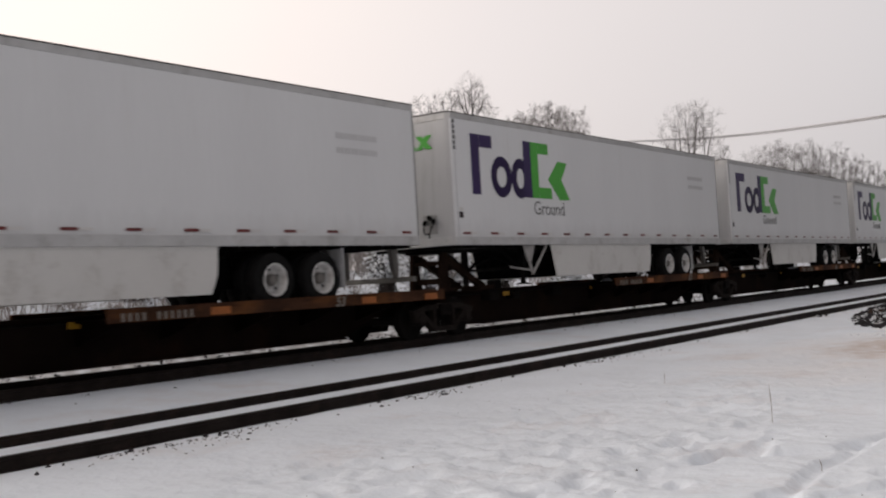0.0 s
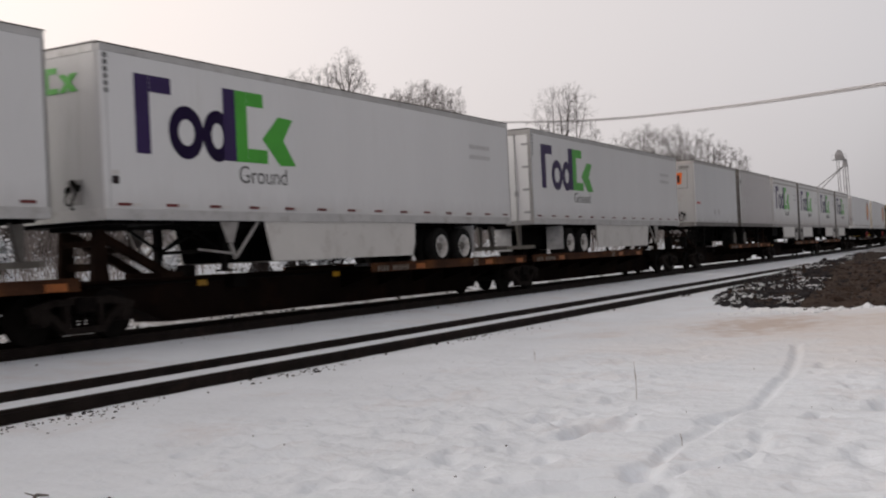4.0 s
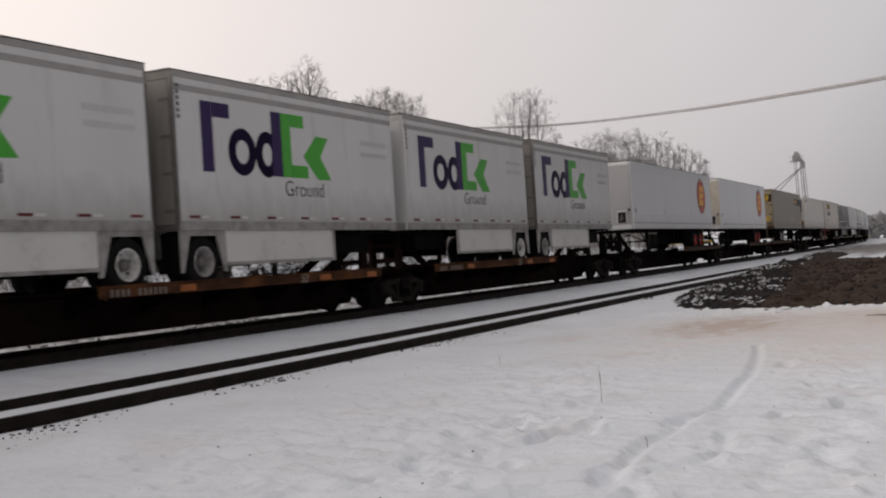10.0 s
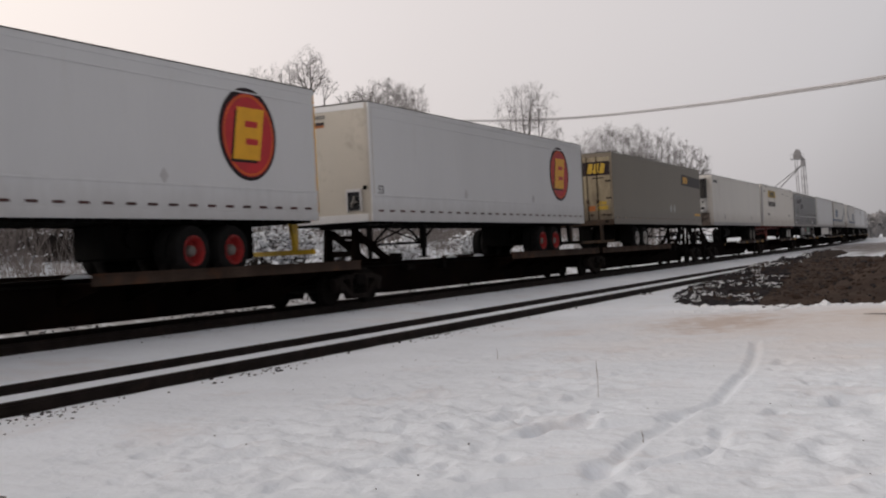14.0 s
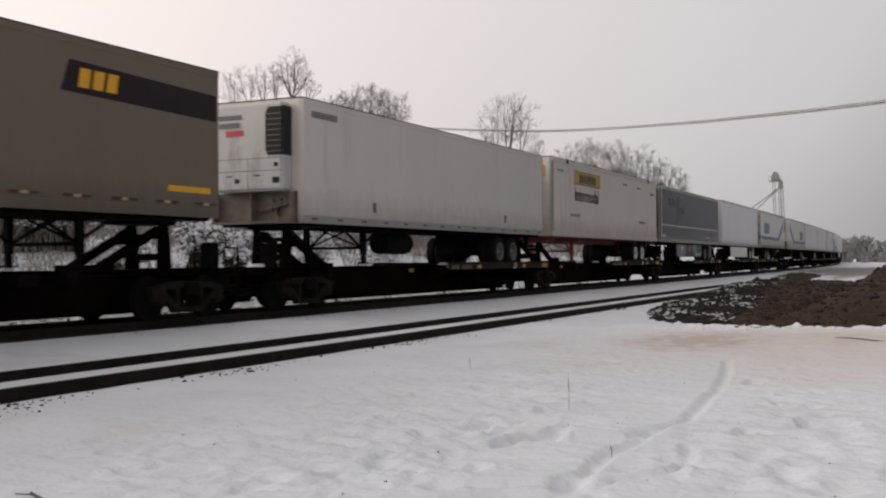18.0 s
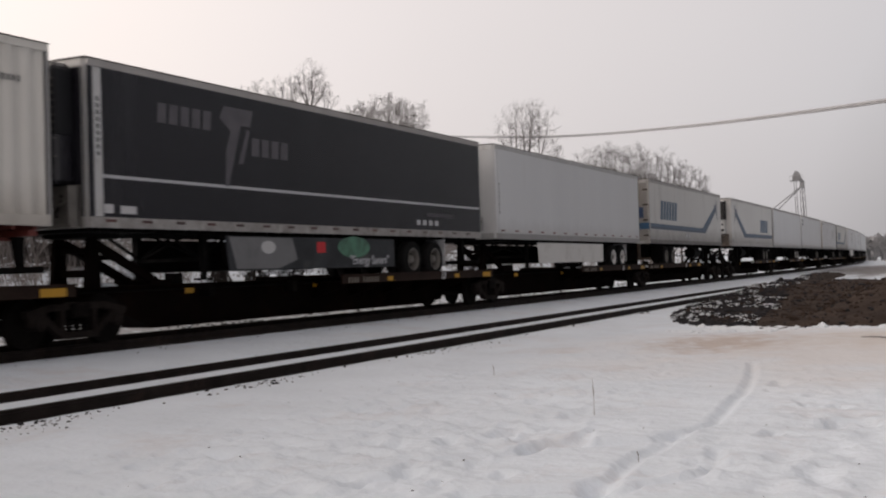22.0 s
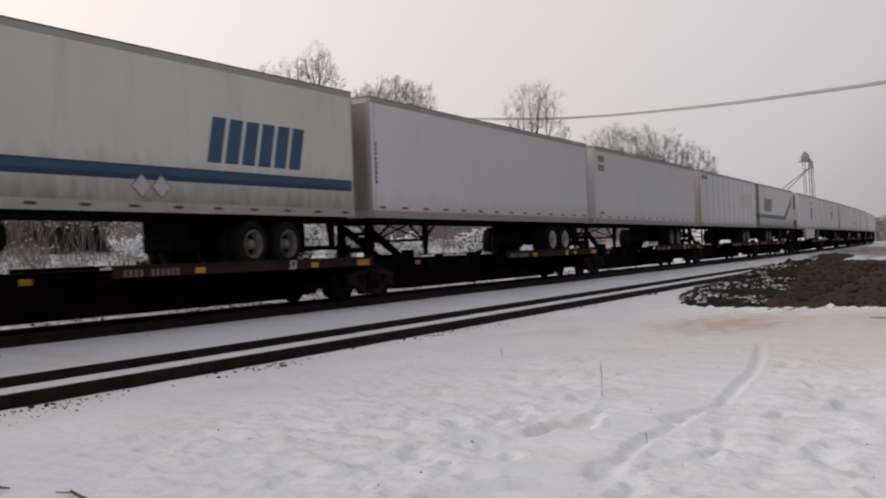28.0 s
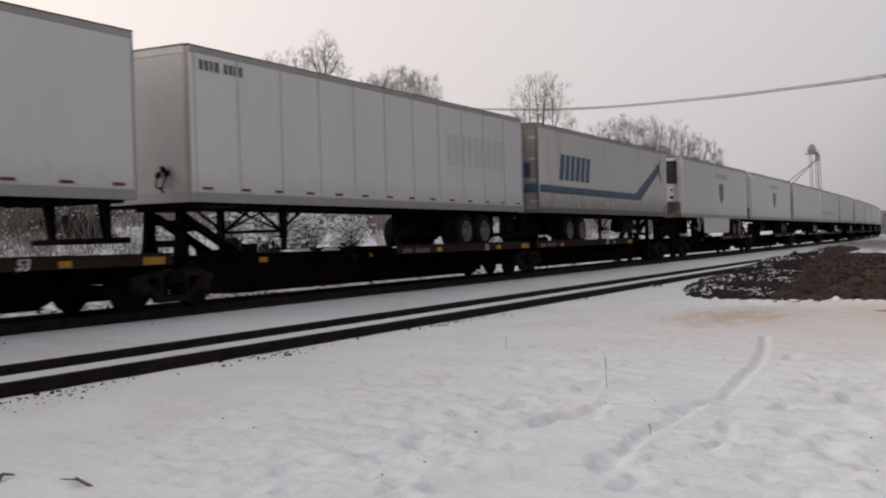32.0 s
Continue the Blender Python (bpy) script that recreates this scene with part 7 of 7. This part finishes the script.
# round bushes bowed under fresh snow
r = random.Random(83)
for az, dist, wide, tall, load_share in [(*q, 0.8) for q in ((36.9, 31, 1.5, 3.0), (35.0, 32, 1.3, 2.6), (32.7, 34, 1.4, 2.9), (38.8, 32, 1.2, 2.5), (43.0, 29, 1.0, 1.4), (29.2, 38, 1.3, 1.8), (25.5, 44, 1.4, 1.9), (52.0, 27, 0.9, 1.3))] + [(*q, 0.3) for q in ((45.6, 32, 1.9, 3.0), (47.2, 31, 2.0, 3.4), (49.0, 32, 2.0, 3.6), (51.0, 31, 1.9, 3.0), (53.2, 31, 2.0, 3.2), (55.4, 30, 1.9, 3.0), (57.5, 30, 1.8, 2.8))]:
    dist, tall = dist * 1.36, tall * 1.0
    bx, by = dist * math.cos(radians(az)), dist * math.sin(radians(az))
    bush = tagged(new("snowy_bush"), "dark low bush bowed under clumps of snow", "bush", "snowy bushes on the bank")
    sg, cl = [], []
    for k in range(95 if load_share > 0.5 else 190):
        a = r.uniform(0, 2 * math.pi)
        d = Vector((math.cos(a) * r.uniform(0.1, 0.9) * wide, math.sin(a) * r.uniform(0.1, 0.9) * wide, tall * r.uniform(0.5, 1.0)))
        p = Vector((d.x * 0.5 + r.uniform(-0.2, 0.2), d.y * 0.5 + r.uniform(-0.2, 0.2), 0.0))
        for j in range(4):
            q = d * ((j + 1) / 4) ** 0.8 + Vector((0, 0, -0.25 * tall * ((j + 1) / 4) ** 3 * d.xy.length / wide))
            sg.append((p, q, 0.016 - 0.003 * j, 0.013 - 0.003 * j, 1))
            for _ in range(3):
                e = q + Vector((r.uniform(-0.25, 0.25), r.uniform(-0.25, 0.25), r.uniform(-0.15, 0.2)))
                sg.append((q, e, 0.006, 0.003, 1))
                if j > 0 and r.random() < load_share:
                    cl.append((e.lerp(q, r.uniform(0, 0.6)) + Vector((0, 0, 0.02)), r.uniform(0.035, 0.10) * (1.0 if load_share > 0.5 else 0.7)))
            p = q
    st = segs_mesh("branch_work", sg, M_DARKWOOD, 3, 0.008)
    sn = blobs("snow_load", cl, M_CLUMP, 0.55, 0.3, int(az))
    st.parent = sn.parent = bush
    tagged(sn, kind="stuff")
    tagged(st, kind="stuff")
    bush.location = (bx, by, float(np.interp(by, [q[0] for q in PROFILE], [q[1] for q in PROFILE])) - 0.05)

# taller thin growth further back, left of the clearing
segs = []
r = random.Random(78)
for i in range(190):
    s, off = r.uniform(-12, 75) if i < 110 else r.uniform(-20, 28), r.uniform(33, 48)
    x, y, _ = (float(v) for v in line_at(s, off))
    for a, b2, r1, r2, l in limb_tree(300 + i, r.uniform(3.5, 6.0), 0.7, 0.035, 3, (2, 3), 0.3):
        o = Vector((x, y, 2.4))
        segs.append((a + o, b2 + o, r1, r2, l))
tagged(segs_mesh("thicket", segs, M_HEDGE, 3, 0.009), "thin grey saplings behind the railway bank", "saplings", kind="stuff")

# far wood beyond the bend
segs = []
r = random.Random(79)
for i in range(430):
    az, dist = r.uniform(-16, 7.6), r.uniform(360, 460)
    if i > 380:
        az, dist = r.uniform(-14, 5.0), 350
    o = Vector((dist * math.cos(radians(az)), dist * math.sin(radians(az)), 0))
    for a, b2, r1, r2, l in limb_tree(500 + i % 40, r.uniform(6, 11.0) if i <= 380 else r.uniform(8, 11), 0.8, 0.25, 2 if i <= 380 else 3, (2, 3), 0.3):
        segs.append((a + o, b2 + o, r1 * 2, r2 * 2, l))
mass = []
for i in range(2600):
    az, dist = radians(r.uniform(-16, 7.6)), r.uniform(365, 460)
    mass.append(((dist * math.cos(az), dist * math.sin(az), r.uniform(0.5, 6.5) + 0.8 * math.sin(az * 90)), r.uniform(0.5, 1.3)))
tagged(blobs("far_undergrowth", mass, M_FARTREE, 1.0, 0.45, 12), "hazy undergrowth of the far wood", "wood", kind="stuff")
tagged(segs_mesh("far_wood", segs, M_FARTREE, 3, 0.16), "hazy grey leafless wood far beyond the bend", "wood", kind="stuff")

# grain elevator leg beyond the line
tower = tagged(new("elevator_tower"), "slender grain elevator tower with a head house and spouts", "tower")
TD, TAZ = 260.0, 8.45
tower.location = (TD * math.cos(radians(TAZ)), TD * math.sin(radians(TAZ)), 0)
tower.rotation_euler = (0, 0, radians(TAZ - 90))
TH = EYE + TD * math.tan(radians(4.42))
def lattice(x0, x1, z1, wide):
    """A slim braced leg that leans from x1 at its foot to x0 at its head."""
    bm = B()
    for x, y in ((-wide, -wide), (wide, -wide), (-wide, wide), (wide, wide)):
        tube(bm, (x1 + x, y, 0), (x0 + x, y, z1), 0.09, n=5)
    z = 0.0
    while z < z1 - 2:
        a1, a2 = x1 + (x0 - x1) * z / z1, x1 + (x0 - x1) * (z + 2) / z1
        for sg in (-wide, wide):
            tube(bm, (a1 - wide, sg, z), (a2 + wide, sg, z + 2), 0.045, n=4)
        z += 2
    return bm


for x0, x1, z1 in ((-0.9, -0.35, TH - 2.1), (0.35, 0.75, TH - 3.4), (0.85, 1.55, TH - 3.0)):
    part("support_leg", lattice(x0, x1, z1, 0.24), M_GALVDARK, tower)
bm = B()
box(bm, -1.5, 0.40, -0.8, 0.8, TH - 2.2, TH - 0.95, 0.12)
prism(bm, [(-1.35, TH - 0.97), (0.30, TH - 0.97), (0.10, TH - 0.40), (-0.25, TH - 0.15), (-0.8, TH), (-1.1, TH - 0.42)], "y", -0.7, 0.7)
part("head_house", bm, M_GALVDARK, tower)
bm = B()
box(bm, 0.10, 1.15, -0.6, 0.6, TH - 4.0, TH - 2.35, 0.1)
tube(bm, (0.62, 0, TH - 2.4), (0.30, 0, TH - 1.6), 0.22, n=8)
part("distributor", bm, M_GALVDARK, tower)
bm = B()
box(bm, -2.05, 0.9, -1.3, 1.3, TH - 2.34, TH - 2.2)
for k in range(6):
    tube(bm, (-2.05 + 2.95 * k / 5, -1.3, TH - 2.2), (-2.05 + 2.95 * k / 5, -1.3, TH - 1.2), 0.035, n=4)
tube(bm, (-2.05, -1.3, TH - 1.2), (0.9, -1.3, TH - 1.2), 0.045, n=4)
part("platform", bm, M_GALVDARK, tower)
for x, y, z in ((-9.5, -1, TH - 11.2), (-6.8, 1.5, TH - 10.6)):
    bm = B()
    tube(bm, (0.5, 0, TH - 3.6), (x, y, z), 0.12, n=8)
    part("spout", bm, M_GALVDARK, tower)


# overhead cable bundle across the clearing
def at_bearing(az, el, dist):
    return Vector((dist * math.cos(radians(az)), dist * math.sin(radians(az)), EYE + dist * math.tan(radians(el))))


CABLE = [at_bearing(*q) for q in ((27.5, 7.1, 96), (24.09, 6.94, 88), (20.77, 6.84, 80), (14.27, 7.01, 65), (8.61, 7.33, 54), (4.13, 7.63, 47), (-4, 8.2, 40), (-20, 9.6, 33))]


def cable(offset, radius):
    cu = bpy.data.curves.new("cable", "CURVE")
    cu.dimensions, cu.bevel_depth, cu.bevel_resolution, cu.resolution_u = "3D", radius, 1, 8
    sp = cu.splines.new("BEZIER")
    sp.bezier_points.add(len(CABLE) - 1)
    for bp, p in zip(sp.bezier_points, CABLE):
        bp.co = p + Vector(offset)
        bp.handle_left_type = bp.handle_right_type = "AUTO"
    ob = new("overhead_cable", cu)
    me = bpy.data.meshes.new_from_object(ob.evaluated_get(bpy.context.evaluated_depsgraph_get()))
    bpy.data.objects.remove(ob)
    me.materials.append(M_CABLE)
    return tagged(new("overhead_cable", me), "sagging grey overhead cable against the sky", "cable", "overhead cables")


for offset in ((0, 0, 0.05), (0, 0, -0.06), (0.05, 0.05, 0.0)):
    cable(offset, 0.036)

# ---- bare earth heap with snowy rubble ----
r = random.Random(91)
ms, mo = np.meshgrid(np.concatenate([np.linspace(24, 60, 250), np.linspace(60.3, 104, 110)]), np.linspace(-16, 9.6, 220), indexing="ij")
mx, my, _ = line_at(ms, mo)


def heap_height(x, y):
    """The heap's height over the ground: a low ragged tongue along the track that rises away from it."""
    n1 = smooth_noise(x * 0.7, y * 0.7, 21)
    n2 = smooth_noise(x * 2.6, y * 2.6, 22)
    n3 = smooth_noise(x * 7, y * 7, 23)
    n4 = smooth_noise(x * 17, y * 17, 24)
    edge = np.interp(y, [-16, 1.5, 3.4, 4.3, 5.1, 6.3, 7.5, 8.6, 9.4, 10.0], [27.0, 26.6, 26.3, 25.4, 26.4, 27.0, 28.8, 33.0, 40.0, 49.0])
    high = np.clip((4.1 - y) / 2.2, 0, 1)
    near = (x - edge + 0.5 * n1 + 0.35 * n2 + 0.2 * n3) / (1.2 + 6 * high)
    far = (np.interp(y, [-16, 0, 3, 4.5, 6.0, 8.8, 9.6, 10.3, 11], [74, 68, 63, 60, 62, 63, 72, 92, 97]) - x + 3 * n1) / 5.0
    side = (np.interp(x, [20, 34, 41, 50, 61, 70, 100], [8.5, 8.95, 9.3, 9.75, 10.2, 10.7, 11.6]) - y + 0.2 * n1 + 0.12 * n2) / 0.9
    m = np.clip(np.minimum(np.minimum(near, far), side), -1, 1)
    rise = 0.11 + 0.34 * np.clip((x - 34) / 12, 0, 1) + 1.25 * high
    return m * rise * (0.9 + 0.5 * n1) + (0.07 * n2 + 0.05 * n3 + 0.025 * n4) * np.clip(m * 2, 0, 1) + 0.015


mz = ground_height(ms, mo) + heap_height(mx, my)
n1, n2 = ms.shape
ii = np.arange(n1 * n2).reshape(n1, n2)
quads = np.stack([ii[:-1, :-1], ii[1:, :-1], ii[1:, 1:], ii[:-1, 1:]], -1).reshape(-1, 4)
keep = (heap_height(mx, my).reshape(-1)[quads] > -0.05).any(1)
heap = raw("earth_mound", np.stack([mx, my, mz], -1).reshape(-1, 3).tolist(), quads[keep].tolist(), M_EARTH, True)
tagged(heap, "low ragged heap of bare brown earth beside the track", "earth heap")
def scatter(count, s_range, o_range, seed):
    """Random places on the heap with their rise over the ground and the ground's height."""
    g = np.random.default_rng(seed)
    ss, oo = g.uniform(*s_range, count), g.uniform(*o_range, count)
    x, y, _ = line_at(ss, oo)
    return ss, oo, x, y, heap_height(x, y), ground_height(ss, oo)


stones, caps = [], []
ss, oo, xs, ys, hs, zs = scatter(32000, (25, 80), (1.0, 9.5), 31)
drifts = smooth_noise(xs * 1.6, ys * 2.4, 27) + 0.5 * smooth_noise(xs * 6, ys * 6, 28)
for s, o, x, y, hh, z, drift in zip(ss.tolist(), oo.tolist(), xs.tolist(), ys.tolist(), hs.tolist(), zs.tolist(), drifts.tolist()):
    rubbly = o > 4.9 + 0.10 * (s - 26)
    if -0.05 < hh and (rubbly or r.random() < 0.05):
        z += max(hh, 0)
        rad = r.uniform(0.02, 0.06) if r.random() < 0.9 else r.uniform(0.06, 0.11)
        stones.append(((x, y, z + rad * 0.2), rad))
        if rubbly and drift > 0.12 - 0.10 * (o > 7.4):
            for _ in range(6):
                caps.append(((x + r.uniform(-0.25, 0.25), y + r.uniform(-0.14, 0.14), z + rad * 0.4), r.uniform(0.010, 0.032)))
# the ragged lip of snow in front of the earth
ss, oo, xs, ys, hs, zs = scatter(1500, (24.0, 28.5), (0.3, 6.6), 32)
for x, y, hh, z in zip(xs.tolist(), ys.tolist(), hs.tolist(), zs.tolist()):
    if -0.10 < hh < 0.02:
        caps.append(((x, y, z), r.uniform(0.02, 0.08) if r.random() < 0.90 else r.uniform(0.08, 0.17)))
lumps = []
ss, oo, xs, ys, hs, zs = scatter(7000, (25, 50), (-8, 9.0), 33)
for x, y, hh, z in zip(xs.tolist(), ys.tolist(), hs.tolist(), zs.tolist()):
    if hh > 0.03:
        lumps.append(((x, y, z + hh), r.uniform(0.02, 0.05) if r.random() < 0.85 else r.uniform(0.05, 0.13)))
tagged(blobs("earth_clods", lumps, M_EARTH, 0.7, 0.4, 9), "loose dark clods lying on the earth heap", "earth", kind="stuff")
tagged(blobs("rubble", stones, M_STONE, 0.7, 0.35, 2), "dark broken rubble at the foot of the earth heap", "rubble", kind="stuff")
tagged(blobs("rubble_snow", caps, M_CLUMP, 0.4, 0.3, 3), "patches of snow lying on the rubble", "snow", kind="stuff")

# clods of ballast thrown along the near rail
clods = []
for i in range(300):
    s = r.choice((r.uniform(3, 45), r.gauss(7.2, 0.5), r.gauss(8.6, 0.4), r.gauss(12.5, 0.7), r.gauss(18, 1.0)))
    o = 9.42 - abs(r.gauss(0, 0.22)) - (0.25 if math.sin(s * 1.7) + math.sin(s * 4.1) > 0.9 else 0.0) * r.random()
    x, y, _ = (float(v) for v in line_at(s, o))
    z = float(ground_height(np.array([s]), np.array([o]))[0])
    clods.append(((x, y, z), r.uniform(0.006, 0.016) if r.random() < 0.85 else r.uniform(0.016, 0.034)))
for i in range(170):
    s, o = r.uniform(2, 40), 14.15 - abs(r.gauss(0, 0.35)) if i % 3 else 11.25 + abs(r.gauss(0, 0.3))
    x, y, _ = (float(v) for v in line_at(s, o))
    clods.append(((x, y, float(ground_height(np.array([s]), np.array([o]))[0])), r.uniform(0.006, 0.018)))
for i in range(60):
    s, o = r.uniform(5, 16), r.uniform(0.5, 8)
    x, y, _ = (float(v) for v in line_at(s, o))
    clods.append(((x, y, float(ground_height(np.array([s]), np.array([o]))[0])), r.uniform(0.003, 0.010)))
tagged(blobs("ballast_stones", clods, M_STONE, 0.8, 0.3, 4), "scattered dark ballast stones on the snow", "stones", kind="stuff")

# ballast and dead weeds showing through the snow on the far shoulder
g = np.random.default_rng(41)
ss, oo = g.uniform(-14, 80, 34000), 19.0 + 17.0 * g.random(34000) ** 1.9
keepers = smooth_noise(ss * 1.3, oo * 2.0, 42) + 0.6 * smooth_noise(ss * 5, oo * 5, 43) > -0.05
ss, oo = ss[keepers], oo[keepers]
xs, ys, _ = line_at(ss, oo)
zs = ground_height(ss, oo)
grit = [((x, y, z), q) for x, y, z, q in zip(xs.tolist(), ys.tolist(), zs.tolist(), g.uniform(0.012, 0.055, len(ss)).tolist())]
tagged(blobs("shoulder_ballast", grit, M_STONE, 0.6, 0.35, 14), "dark ballast and litter showing through snow beyond the train", "stones", kind="stuff")

# dry weed stalks standing in the snow
for x, y, hgt in ((10.9, 3.8, 0.40), (8.7, 2.66, 0.10), (14.5, 6.6, 0.18)):
    z = float(ground_height(np.array([x]), np.array([y]))[0])
    bm = B()
    tube(bm, (0, 0, -0.05), (0.01, 0, hgt * 0.6), 0.0038, 0.003, n=5)
    tube(bm, (0.01, 0, hgt * 0.6), (0.0, 0.01, hgt), 0.003, 0.0015, n=5)
    tube(bm, (0.005, 0, hgt * 0.5), (0.03, 0.02, hgt * 0.8), 0.003, 0.002, n=4)
    w = new("weed_stalk", mesh_of(bm, "weed_stalk", M_SCRUB))
    w.location = (x, y, z)
    tagged(w, "thin dry weed stalk standing in the snow", "weed", "dry weeds")


# broken sticks lying on the snow
for x, y, turn, length in ((5.33, 5.66, 70, 0.32), (5.2, 6.27, 20, 0.18), (22.0, 1.8, 60, 1.1)):
    z = float(ground_height(np.array([x]), np.array([y]))[0])
    bm = B()
    tube(bm, (-length / 2, 0, 0.02), (length * 0.1, 0.02, 0.05), 0.014, 0.012, n=6)
    tube(bm, (length * 0.1, 0.02, 0.05), (length / 2, -0.03, 0.03), 0.012, 0.006, n=6)
    tube(bm, (0, 0.01, 0.045), (length * 0.2, 0.12, 0.06), 0.007, 0.004, n=5)
    st = new("stick", mesh_of(bm, "stick", M_BARK))
    st.location, st.rotation_euler = (x, y, z - 0.01), (0, 0, radians(turn))
    tagged(st, "short dark broken stick lying on the snow", "stick", "sticks on the snow")


# ---- motion: the train rolls along its line ----
def motions():
    times = [0.5 * i for i in range(65)]
    for thing, s0 in RIDERS:
        rows = []
        for t in times[::2]:
            x, y, hd = line_at(s0 - travelled(t), OFF_B)
            rows.append((t, pose(float(x), float(y), TOP_B, 0, 0, math.degrees(float(hd)))))
        walk(thing, rows)
    # every wheel pair of one place in its truck turns alike
    for x, sets in WHEELSETS.items():
        rows = []
        for i in range(961):
            t = i / 30
            rows.append((t, pose(x, 0, 0.42, 0, -math.degrees((travelled(t) - travelled(0)) / 0.42) % 360, 0)))
        walk(sets[0], rows)
        for w in sets[1:]:
            w.rotation_mode = "QUATERNION"
            keys = w.animation_data_create()
            keys.action = sets[0].animation_data.action
            keys.action_slot = sets[0].animation_data.action_slot


motions()
